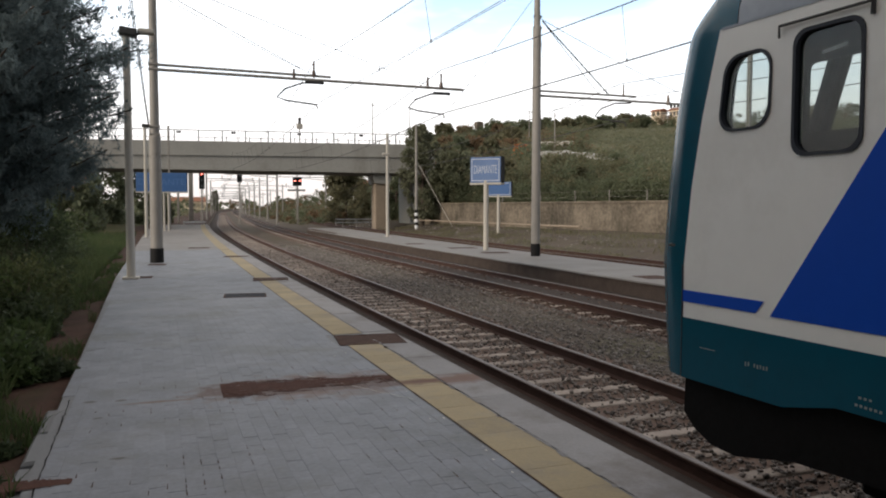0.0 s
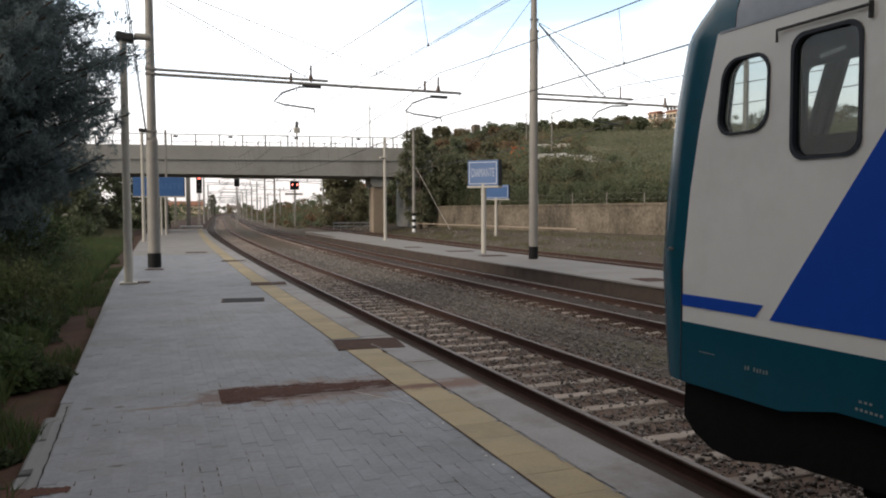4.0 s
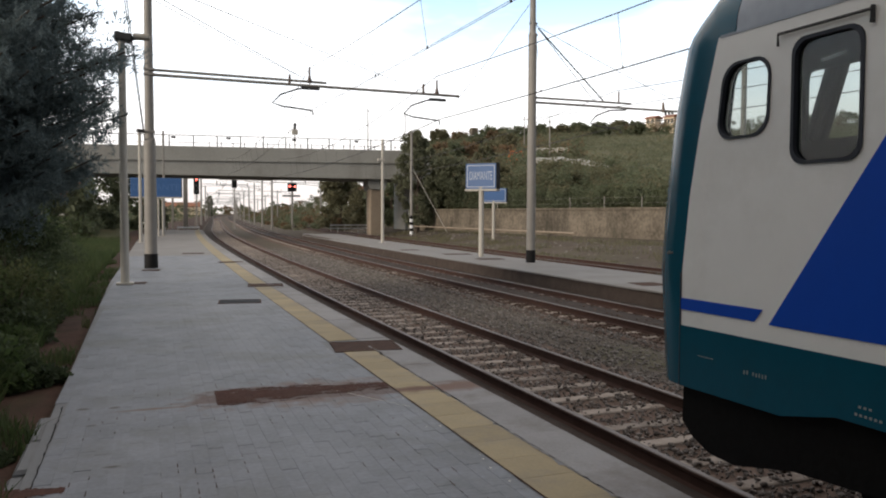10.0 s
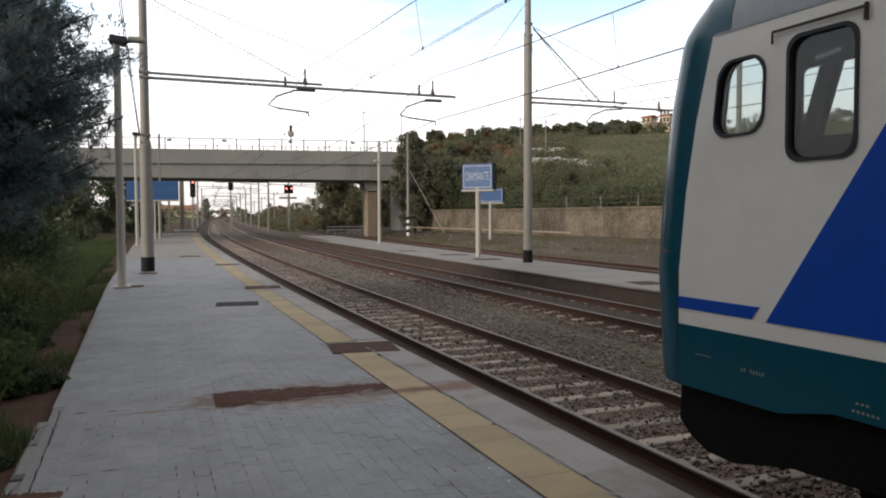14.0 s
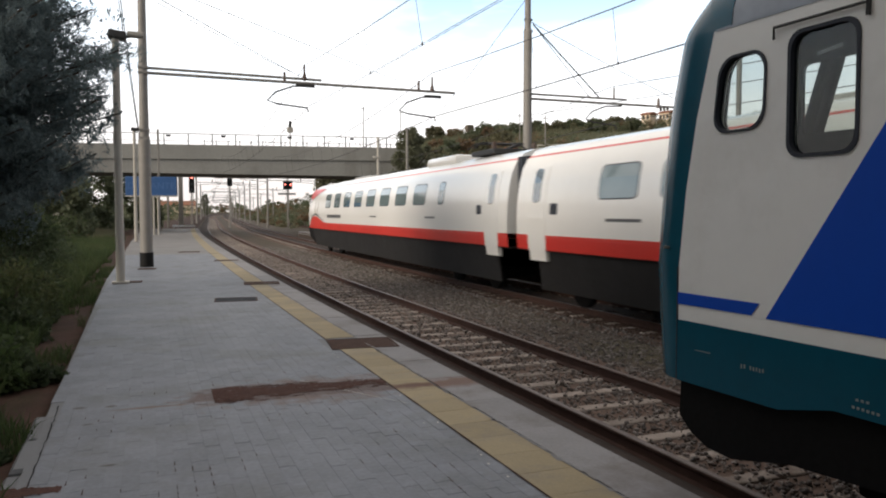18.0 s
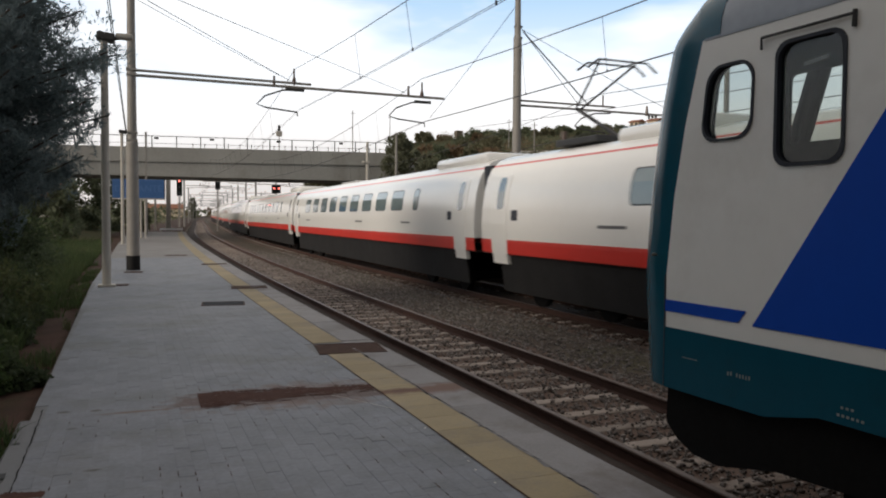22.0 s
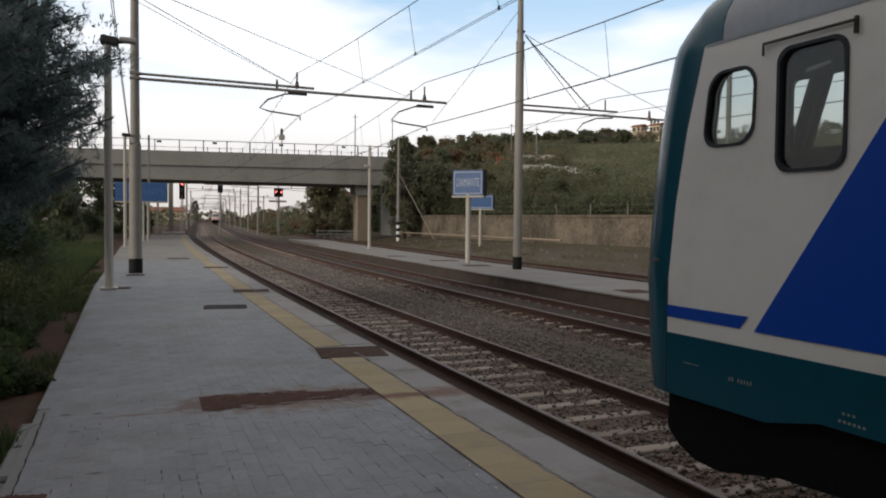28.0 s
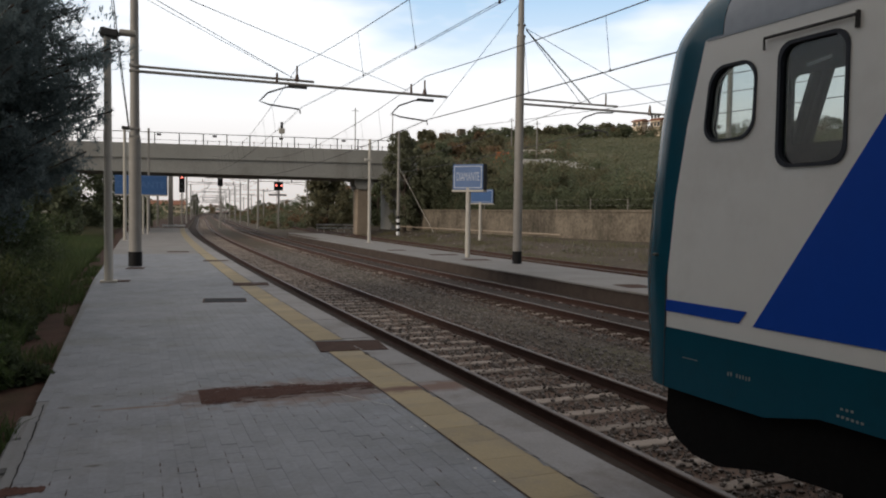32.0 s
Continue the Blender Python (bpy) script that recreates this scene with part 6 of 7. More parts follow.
def slope():
    a, r = radians(rng.uniform(13, 31)), rng.uniform(75, 280)
    x, y = r * math.sin(a), r * math.cos(a)
    if x < wall_x(y) + 14 or noise.noise((x * 0.025, y * 0.025, 8)) < -0.3 or (26.8 < math.degrees(a) < 33 and (78 < r < 116 or 134 < r < 162)):
        return None
    return (x, y, ground_z(x, y) + rng.uniform(0.0, 1.6)), rng.uniform(0.7, 2.0)


def slope_right():
    """Low even broom on the open shoulder of the hill."""
    a, r = radians(rng.uniform(28.5, 60)), rng.uniform(70, 250)
    x, y = r * math.sin(a), r * math.cos(a)
    if x < wall_x(y) + 12 or (26.8 < math.degrees(a) < 33 and (78 < r < 116 or 134 < r < 162)):
        return None
    return (x, y, ground_z(x, y) + rng.uniform(0.0, 0.35)), rng.uniform(0.5, 1.2)


def ridge():
    a, r = radians(rng.uniform(14, 60)), rng.uniform(255, 330)
    x, y = r * math.sin(a), r * math.cos(a)
    if noise.noise((x * 0.02, y * 0.02, 6)) < -0.3:
        return None
    return (x, y, ground_z(x, y) + rng.uniform(0.3, 3.4)), rng.uniform(0.9, 2.2)


def flank():
    y = rng.uniform(96, 330)
    far = rng.random() ** 1.2
    x = axis(y) + TRACK_2 + 4.5 + 45 * far * (0.5 + y / 250)
    tall = 0.9 + 9.0 * min(far * 2.4, 1) * (0.35 + 0.65 * min((y - 96) / 120, 1))
    return (x, y, -0.4 + tall * rng.random()), rng.uniform(0.6, 1.2) * (0.7 + 0.8 * min(far * 2, 1))


def left_flank():
    y = rng.uniform(95, 420)
    x = axis(y) - rng.uniform(7, 60)
    return (x, y, rng.uniform(0.1, 2.6 + y * 0.006)), rng.uniform(0.8, 1.8)


def distance():
    y = rng.uniform(430, 760)
    x = rng.uniform(-260, 420)
    if abs(x - axis(y)) < (9 if y < 560 else 5):
        return None
    return (x, y, rng.uniform(0.5, 7.5)), rng.uniform(2.0, 4.0)


def horizon_woods():
    y = rng.uniform(1170, 1280)
    return (axis(y) + rng.uniform(-150, 150), y, rng.uniform(0.5, 11)), rng.uniform(3.0, 6.0)


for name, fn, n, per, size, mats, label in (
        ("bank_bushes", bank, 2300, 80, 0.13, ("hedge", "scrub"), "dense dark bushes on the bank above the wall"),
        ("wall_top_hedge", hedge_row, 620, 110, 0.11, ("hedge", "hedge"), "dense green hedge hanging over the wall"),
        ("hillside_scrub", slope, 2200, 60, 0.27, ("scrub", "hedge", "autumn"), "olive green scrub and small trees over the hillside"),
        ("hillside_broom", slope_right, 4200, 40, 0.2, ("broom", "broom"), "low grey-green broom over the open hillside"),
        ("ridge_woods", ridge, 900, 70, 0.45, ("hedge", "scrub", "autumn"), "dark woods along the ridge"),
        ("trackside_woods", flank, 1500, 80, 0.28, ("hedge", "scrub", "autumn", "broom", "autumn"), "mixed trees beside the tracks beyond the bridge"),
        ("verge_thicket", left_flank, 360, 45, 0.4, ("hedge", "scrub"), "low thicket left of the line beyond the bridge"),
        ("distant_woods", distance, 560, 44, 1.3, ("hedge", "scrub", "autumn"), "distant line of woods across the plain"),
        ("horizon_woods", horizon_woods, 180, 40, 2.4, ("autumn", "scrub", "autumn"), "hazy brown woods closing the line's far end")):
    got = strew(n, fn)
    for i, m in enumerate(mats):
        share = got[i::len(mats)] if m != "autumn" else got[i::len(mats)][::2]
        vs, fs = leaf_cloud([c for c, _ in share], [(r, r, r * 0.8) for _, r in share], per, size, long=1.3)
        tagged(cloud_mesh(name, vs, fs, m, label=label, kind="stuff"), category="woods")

make_tree("tree", 23.6, 70.4, 10.4, 2.1, "broom", "dark leafy tree crowding the end of the bridge", leaves=14000, size=0.17, low=0.08, lumps=90)
make_tree("tree", 26.6, 68.6, 4.8, 2.3, "broom", "dark bushy tree on the bank by the bridge", leaves=13000, size=0.17, low=0.04, lumps=90)
make_tree("tree", 29.6, 65.6, 3.4, 2.3, "scrub", "dense dark tree on the bank above the wall", leaves=12000, size=0.17, low=0.04, lumps=90)
make_tree("tree", 33.4, 61.0, 3.2, 2.6, "scrub", "olive green bushy tree on the bank", leaves=11000, size=0.18, low=0.05, lumps=80)
make_tree("tree", 22.2, 98.0, 7.6, 3.2, "scrub", "broad dark tree behind the bridge pier", leaves=6000, size=0.28, low=0.1)
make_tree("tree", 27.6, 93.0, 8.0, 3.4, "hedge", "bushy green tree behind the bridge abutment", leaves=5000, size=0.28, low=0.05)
make_tree("tree", 30.0, 128.0, 9.5, 4.0, "scrub", "olive tree beside the line beyond the bridge", leaves=5000, size=0.35, low=0.1)
for i, (bearing, r, h, w, m) in enumerate(((17.5, 262, 7, 4.2, "hedge"), (18.9, 270, 6, 4.0, "autumn"), (20.2, 258, 7.5, 4.5, "scrub"), (21.6, 275, 6, 4.4, "autumn"), (23.9, 262, 8.5, 4.6, "hedge"), (25.0, 268, 7.5, 4.4, "hedge"), (26.3, 256, 8, 5.0, "hedge"), (27.7, 272, 6.5, 4.6, "hedge"), (29.2, 260, 7, 4.6, "scrub"), (30.6, 275, 6, 4.5, "hedge"), (32.1, 265, 6.5, 4.2, "hedge"), (33.6, 278, 6, 4.0, "scrub"), (34.8, 270, 6.5, 3.4, "hedge"), (39.4, 282, 8, 4.0, "hedge"))):
    make_tree("tree", r * math.sin(radians(bearing)), r * math.cos(radians(bearing)), h * 0.72, w * 0.9, m, "round-crowned tree on the ridge against the sky", leaves=2600, size=0.5, low=0.12, group="trees along the ridge", lumps=40)
for i in range(26):                            # single trees standing out of the scrub on the near slope
    bearing, r = rng.uniform(17.5, 25.6), rng.uniform(105, 240)
    make_tree("tree", r * math.sin(radians(bearing)), r * math.cos(radians(bearing)), rng.uniform(2.6, 5.0), rng.uniform(1.8, 3.2), ("scrub", "autumn", "hedge", "autumn", "scrub")[i % 5], "small bushy tree on the hillside", leaves=1800, size=0.32, low=0.03, group="trees on the hillside", lumps=34)
make_tree("tree", 20.0, 350.0, 9.5, 1.5, "hedge", "slim dark cypress beside the distant line", leaves=2500, size=0.6, low=0.05)
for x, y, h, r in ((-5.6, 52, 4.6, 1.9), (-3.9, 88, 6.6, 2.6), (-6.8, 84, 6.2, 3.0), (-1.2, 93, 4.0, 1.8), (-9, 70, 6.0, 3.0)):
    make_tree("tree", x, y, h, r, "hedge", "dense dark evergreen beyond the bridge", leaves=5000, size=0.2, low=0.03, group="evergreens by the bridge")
make_tree("tree", 46.0, 94.4, 2.6, 1.3, "orange", "bright orange autumn bush on the hillside", leaves=1500, size=0.2, low=0.02)


# ------------------------------------------------------------------ buildings far off
def make_house(x, y, w, d, h, z, turn, wall, label, cols=3, floors=2):
    root = thing("house", pose(x, y, z, 0, 0, turn), label, "house")
    body = part("wall", boxed(-w / 2, w / 2, -d / 2, d / 2, -3, h), wall, root)
    bm = bmesh.new()
    poly(bm, [(-w / 2 - 0.5, -d / 2 - 0.5, h), (w / 2 + 0.5, -d / 2 - 0.5, h), (w / 2 + 0.5, d / 2 + 0.5, h), (-w / 2 - 0.5, d / 2 + 0.5, h)], (0, 0, 0.25))
    for v in list(bm.verts):
        if v.co.z > h + 0.1:
            v.co.z += 1.6 if abs(v.co.y) < 0 else 0
    bm2 = bmesh.new()
    poly(bm2, [(-w / 2 - 0.5, -d / 2 - 0.5, h + 0.25), (-w / 2 - 0.5, d / 2 + 0.5, h + 0.25), (-w / 2 - 0.5, 0, h + 0.25 + d * 0.22)], (w + 1, 0, 0))
    part("roof_edge", bm, "roof_tile", root)
    part("roof", bm2, "roof_tile", root)
    for f in range(floors):
        for c in range(cols):
            px = -w / 2 + w * (c + 0.5) / cols
            zz = 0.9 + f * 2.9
            win = part("window", boxed(px - 0.5, px + 0.5, -d / 2 - 0.03, -d / 2 + 0.05, zz, zz + 1.3), "dark", root)
            part("sill", boxed(px - 0.6, px + 0.6, -d / 2 - 0.15, -d / 2 - 0.03, zz - 0.12, zz), "signwhite", win)
    return root


def on_ridge(bearing, r):
    a = radians(bearing)
    return r * math.sin(a), r * math.cos(a)


x, y = on_ridge(37.3, 285)
make_house(x, y, 4.2, 4, 2.9, ground_z(x, y) + 1.8, -72, "house", "warm cream house on the hilltop with a tiled roof")
x, y = on_ridge(36.0, 292)
make_house(x, y, 3.8, 4, 2.4, ground_z(x, y) + 1.5, -70, "house", "small orange house on the hilltop", cols=2, floors=1)
x, y = on_ridge(38.2, 300)
make_house(x, y, 4.5, 5, 2.9, ground_z(x, y) + 1.0, -36, "house", "cream house on the hilltop among trees")
make_house(-9.6, 66, 7, 6, 3.0, 0.1, 0, "palepole", "low cream house beside the platform verge", cols=2, floors=1)
make_house(38, 150, 8, 8, 6.0, -0.3, 12, "signwhite", "pale house behind the trackside trees", cols=4)
make_house(4, 420, 30, 10, 6.0, -0.3, 0, "house", "long low house across the distant line", cols=8)
x, y = on_ridge(22.8, 262)
hut = thing("water_tower", pose(x, y, ground_z(x, y) - 1.8), "small dark lattice tower on the ridge", "tower")
for sx in (-1, 1):
    for sy in (-1, 1):
        part("leg", rod(bmesh.new(), (sx, sy, 0), (sx, sy, 7.6), 0.16, n=6), "dark", hut)
part("cabin", boxed(-1.15, 1.15, -1.15, 1.15, 5.4, 7.8), "oldwall", hut)


# unseen blocks on the verge side, beside and behind the camera, added to shade railcar and platform
tagged(raw("wall_annex", [(-6.2, -1.4, -0.6), (-6.2, 9.5, -0.6), (-14, 9.5, -0.6), (-14, -1.4, -0.6), (-6.2, -1.4, 8.2), (-6.2, 9.5, 8.2), (-14, 9.5, 8.2), (-14, -1.4, 8.2)],
           [(0, 1, 5, 4), (1, 2, 6, 5), (2, 3, 7, 6), (3, 0, 4, 7), (4, 5, 6, 7)], "oldwall", label="plain unseen block added to shade the railcar and near platform", kind="structure"), category="wall")
tagged(raw("wall_station", [(-3.6, -60, -0.6), (-3.6, -1.5, -0.6), (-12, -1.5, -0.6), (-12, -60, -0.6), (-3.6, -60, 8), (-3.6, -1.5, 8), (-12, -1.5, 8), (-12, -60, 8)],
           [(0, 1, 5, 4), (1, 2, 6, 5), (2, 3, 7, 6), (3, 0, 4, 7), (4, 5, 6, 7)], "oldwall", label="plain unseen block added behind the camera to cut the sky light", kind="structure"), category="wall")


def strip_on_hill(name, b0, b1, r0, r1, w, material, label, h=0.3, taper=0.0):
    """A pale road or parapet that follows the hillside."""
    vs, fs, n = [], [], 16
    for i in range(n + 1):
        u = i / n
        x, y = on_ridge(b0 + (b1 - b0) * u, r0 + (r1 - r0) * u)
        x2, y2 = on_ridge(b0 + (b1 - b0) * u, r0 + (r1 - r0) * u + w * (1 - taper * u))
        z, z2 = ground_z(x, y) + h * (1 - 0.7 * taper * u), ground_z(x2, y2) + h * (1 - 0.7 * taper * u)
        vs += [(x, y, z - 0.9), (x, y, z), (x2, y2, max(z, z2)), (x2, y2, z - 1.5)]
    for i in range(n):
        for j in range(3):
            p = i * 4 + j
            fs.append((p, p + 1, p + 5, p + 4))
    return tagged(raw(name, vs, fs, material, label=label, kind="structure"), category="road")


strip_on_hill("road_hill", 27.2, 29.9, 150, 150, 1.6, "palepole", "pale road parapet on the hillside", h=1.4)
strip_on_hill("track_hill", 27.0, 33.6, 107, 88, 5.5, "concrete", "pale gravel track on the hillside", h=1.0, taper=0.9)


# ------------------------------------------------------------------ signals, far masts, fences, trackside bits
def make_signal(x, y, z, lit, label, box_h=2.2, abreast=False):
    root = thing("railway_signal", pose(x, y, RAIL_Z), label, "signal", "railway signals")
    z = z - RAIL_Z
    part("post", rod(bmesh.new(), (0, 0.15, -0.2), (0, 0.15, z + 1.2), 0.09, n=10), "mast", root)
    head = part("backboard", boxed(-0.62 if abreast else -0.34, 0.62 if abreast else 0.34, -0.05, 0.05, z - box_h / 2, z + box_h / 2, bevel=0.02), "black", root)
    for i, on in enumerate(lit):
        dz, dx = (0.1, 0.7 * i - 0.35) if abreast else (box_h * (0.34 - 0.34 * i), 0.0)
        part("hood", rod(bmesh.new(), (dx, -0.3, z + dz + 0.02), (dx, -0.05, z + dz + 0.02), 0.18, n=16), "black", head)
        part("lens", rod(bmesh.new(), (dx, -0.33, z + dz), (dx, -0.305, z + dz), 0.1, n=16), "red_light" if on else "tinted", head, "glowing red lens" if on else "")
    part("ladder", pipe(pipe(bmesh.new(), [(-0.2, 0.4, 0), (-0.2, 0.4, z)], 0.02), [(0.2, 0.4, 0), (0.2, 0.4, z)], 0.02), "mast", root)
    return root


make_signal(4.15, 100, 5.4, (True, False, False), "tall signal post showing a red lamp")
make_signal(9.3, 106, 6.3, (False, False), "dark unlit signal head between the tracks", box_h=1.8)
sig = make_signal(17.1, 106, 5.6, (True, True), "signal with two red lamps side by side on a gantry bracket", box_h=1.15, abreast=True)
part("bracket", boxed(-1.3, 1.1, -0.1, 0.3, 4.55, 4.8), "mast", sig)

for x, y, w, top in ((2.6, 92, 0.25, 6.6), (1.25, 96, 0.12, 6.4), (0.2, 70, 0.09, 9.0)):
    ob = thing("trackside_column", pose(x, y, -0.1), "dark grey steel column beside the line", "post")
    part("shaft", boxed(-w, w, -w, w, -0.4, top + 0.1, bevel=0.03), "mast", ob)
    part("base", boxed(-w * 1.4, w * 1.4, -w * 1.4, w * 1.4, -0.4, 0.2), "concrete", ob)


def far_mast(y, side, aside=0.0):
    x = axis(y) + (-2.3 if side < 0 else TRACK_2 + 2.5) + aside
    root = thing("catenary_mast", pose(x, y, -0.3), "slim grey catenary mast along the distant line", "catenary mast", "catenary masts")
    part("tube", rod(bmesh.new(), (0, 0, 0), (0, 0, 8.2), 0.15, 0.11, 8), "mast", root)
    part("arm", pipe(bmesh.new(), [(0, 0, 6.7), (-side * 6.9, 0, 6.7)], 0.05), "mast", root)
    part("lower_arm", pipe(bmesh.new(), [(0, 0, 6.3), (-side * 3.6, 0, 6.55)], 0.04), "mast", root)
    part("insulator", rod(bmesh.new(), (-side * 2.3, 0, 6.6), (-side * 2.3, 0, 7.2), 0.06), "insulator", root)


for y in (120, 170, 230, 290, 345):
    far_mast(y, -1)
for y in (104, 126, 152, 176, 206, 236, 268, 296, 324, 350):
    far_mast(y, 1)
for y in (110, 152, 190, 236, 284):
    far_mast(y, 1, 7.5)

striped = thing("signal_pole", pose(20.9, 64.0, -0.05), "grey pole with a black and white striped foot", "pole")
part("tube", rod(bmesh.new(), (0, 0, 0), (0, 0, 9.3), 0.14, 0.10, 12), "mast", striped, soft=True)
for i in range(6):
    part("stripe", rod(bmesh.new(), (0, 0, 0.1 + i * 0.28), (0, 0, 0.38 + i * 0.28), 0.155, n=12), "black" if i % 2 else "signwhite", striped)
part("stay_wire", rod(bmesh.new(), (0.1, 0, 6.0), (3.1, -1.0, 0.2), 0.03, n=5), "palepole", striped)

barrier = thing("pipe_rail", pose(0, 0, 0), "long rusty pipe rail on short posts beyond the siding", "railing")
part("rail", rod(bmesh.new(), (23.2, 39.5, 0.72), (22.6, 70, 0.72), 0.06), "pier", barrier)
for i in range(4):
    u = 0.1 + i / 3.6
    x, y = 23.2 - 0.6 * u, 39.6 + 30.2 * u
    part("post", rod(bmesh.new(), (x, y, ground_z(x, y) - 0.2), (x, y, 0.72), 0.04, n=6), "oldwall", barrier)

fence = thing("white_fence", pose(0, 0, 0), "low weathered white railing beyond the bridge pier", "fence")
for i in range(7):
    x = 18.3 + i * 0.8
    part("post", boxed(x - 0.05, x + 0.05, 85.9, 86.0, -0.6, 0.72), "palepole", fence)
for z in (0.22, 0.6):
    part("rail", boxed(18.2, 23.2, 85.90, 85.98, z - 0.06, z + 0.06), "signwhite", fence)
crossing = thing("end_barrier", pose(2.6, 82.2, 0), "low white barrier at the platform end", "barrier")
for s in (-1, 1):
    part("post", boxed(s * 1.0 - 0.05, s * 1.0 + 0.05, -0.05, 0.05, 0, 0.5), "palepole", crossing)
part("bar", boxed(-1.1, 1.1, -0.08, -0.05, 0.35, 0.5), "signwhite", crossing)

bank_fence = thing("bank_fence", pose(0, 0, 0), "pale leaning fence posts along the top of the retaining wall", "fence")
for i, y in enumerate((31, 34.2, 37.5, 40.8, 44, 47.5, 51, 55, 60)):
    x = wall_x(y) + 0.38
    part("post", rod(bmesh.new(), (x, y, 2.3), (x + 0.05 * (i % 3 - 1), y + 0.06 * (i % 2), 3.2), 0.04, n=6), "mast", bank_fence)
for z in (2.7, 3.1):
    part("wire", pipe(bmesh.new(), [(wall_x(y) + 0.38, y, z) for y in (31, 42, 51, 60)], 0.008, 4), "mast", bank_fence)

for bearing, r, top in ((14.8, 130, 20), (17.6, 150, 22), (28.5, 120, 17), (26.6, 170, 24)):
    x, y = on_ridge(bearing, r)
    z = ground_z(x, y)
    pl = thing("utility_pole", pose(x, y, z), "thin grey pole on the hillside", "pole", "poles on the hillside")
    part("pole", rod(bmesh.new(), (0, 0, -0.5), (0, 0, max(top - z, 5)), 0.13, 0.08, 8), "mast", pl)
    part("crossarm", rod(bmesh.new(), (-0.6, 0, max(top - z, 5) - 0.5), (0.6, 0, max(top - z, 5) - 0.5), 0.05, n=6), "mast", pl)
lamp = thing("bridge_signal", pose(12.3, 74.4, 8.2), "small signal lamp on the bridge parapet", "signal")
part("post", rod(bmesh.new(), (0, 0, 0), (0, 0, 1.6), 0.05, n=8), "mast", lamp)
part("head", boxed(-0.28, 0.28, -0.2, 0.2, 1.4, 1.9, bevel=0.05), "palepole", lamp)
part("cap", boxed(-0.12, 0.12, -0.12, 0.12, 1.9, 2.5, bevel=0.03), "dark", lamp)


# ------------------------------------------------------------------ pieces: ballast, edge stones, tactile tiles, pavers
def make_ballast():
    """Broken stone, strewn over the beds and the space between the near tracks."""
    phi = (1 + 5 ** 0.5) / 2
    base = np.array([(-1, phi, 0), (1, phi, 0), (-1, -phi, 0), (1, -phi, 0), (0, -1, phi), (0, 1, phi), (0, -1, -phi), (0, 1, -phi), (phi, 0, -1), (phi, 0, 1), (-phi, 0, -1), (-phi, 0, 1)]) / 1.9
    tri = np.array(bmesh_ico())
    n = 74000
    y = 3.0 + 47 * rng.random(n) ** 1.9
    o = rng.uniform(-1.62, TRACK_2 + 1.6, n)
    x = np.array([axis(v) for v in y]) + o
    rel = np.where(np.abs(o) < 1.7, np.abs(o), np.abs(o - TRACK_2))
    z = np.interp(rel, (0, 1.45, 1.7, 2.4), (-0.435, -0.435, -0.49, -0.47)) + rng.uniform(0, 0.025, n)
    keep = (np.abs(rel - 0.7525) > 0.085) & (o > -0.72) & ~((o - TRACK_2 > 0.70) & (o - TRACK_2 < 3))
    on_sleeper = (np.abs(((y + 30) % 0.6 + 0.3) % 0.6 - 0.3) < 0.11) & (rel < 1.15)
    keep &= ~(on_sleeper & (rng.random(n) < np.where(o > 0.05, 0.25, 0.65)))
    keep &= ~((np.abs(o - TRACK_2) < 0.72) & (rng.random(n) < 0.6))
    z = np.where(on_sleeper, z + 0.02, z)
    brown, middle = rel < 1.3, o > TRACK_2 - 1.5
    for material, pick in (("stone_rusty", brown & middle), ("stone_mixed", brown & ~middle), ("stone", ~brown)):
        pick = keep & pick
        stones(x[pick], y[pick], z[pick], material, base, tri)


    n = 2600                                     # rubble along the siding and at the foot of the wall
    y = rng.uniform(14, 70, n)
    o = rng.choice([10.2, 11.4, 14.6, 16.5, 18.5], n) + rng.normal(size=n) * 0.6
    x = np.array([axis(v) for v in y]) + o
    ok = np.array([10.0 < b and a < wall_x(c) - 0.4 and noise.noise((a * 0.5, c * 0.3, 11)) > -0.1 for a, b, c in zip(x, o, y)])
    x, y = x[ok], y[ok]
    stones(x, y, np.array([ground_z(a, b) + 0.01 for a, b in zip(x, y)]), "stone", base * 1.9, tri)


def stones(x, y, z, material, base, tri):
    n = len(x)
    s = (0.010 + 0.020 * rng.random(n) ** 1.6) * np.interp(y, (4, 12, 50), (0.9, 1.1, 1.7))
    jig = base[None] * (1 + 0.28 * rng.normal(size=(n, 12, 1)))
    sc = s[:, None, None] * rng.uniform(0.65, 1.25, (n, 1, 3))
    a = rng.random(n) * 6.283
    ca, sa = np.cos(a)[:, None], np.sin(a)[:, None]
    v = jig * sc
    vx = v[..., 0] * ca - v[..., 1] * sa
    vy = v[..., 0] * sa + v[..., 1] * ca
    vs = np.stack([vx + x[:, None], vy + y[:, None], v[..., 2] * 0.8 + z[:, None]], -1).reshape(-1, 3)
    fs = (tri[None] + 12 * np.arange(n)[:, None, None]).reshape(-1, 3)
    tagged(cloud_mesh("ballast_stones", vs, fs, material, label="loose broken stone ballast, rust-brown between the rails" if material != "stone" else "loose grey-brown broken stone ballast", kind="stuff"), category="ballast")


def bmesh_ico():
    return [(0, 11, 5), (0, 5, 1), (0, 1, 7), (0, 7, 10), (0, 10, 11), (1, 5, 9), (5, 11, 4), (11, 10, 2), (10, 7, 6), (7, 1, 8), (3, 9, 4), (3, 4, 2), (3, 2, 6), (3, 6, 8), (3, 8, 9), (4, 9, 5), (2, 4, 11), (6, 2, 10), (8, 6, 7), (9, 8, 1)]


make_ballast()


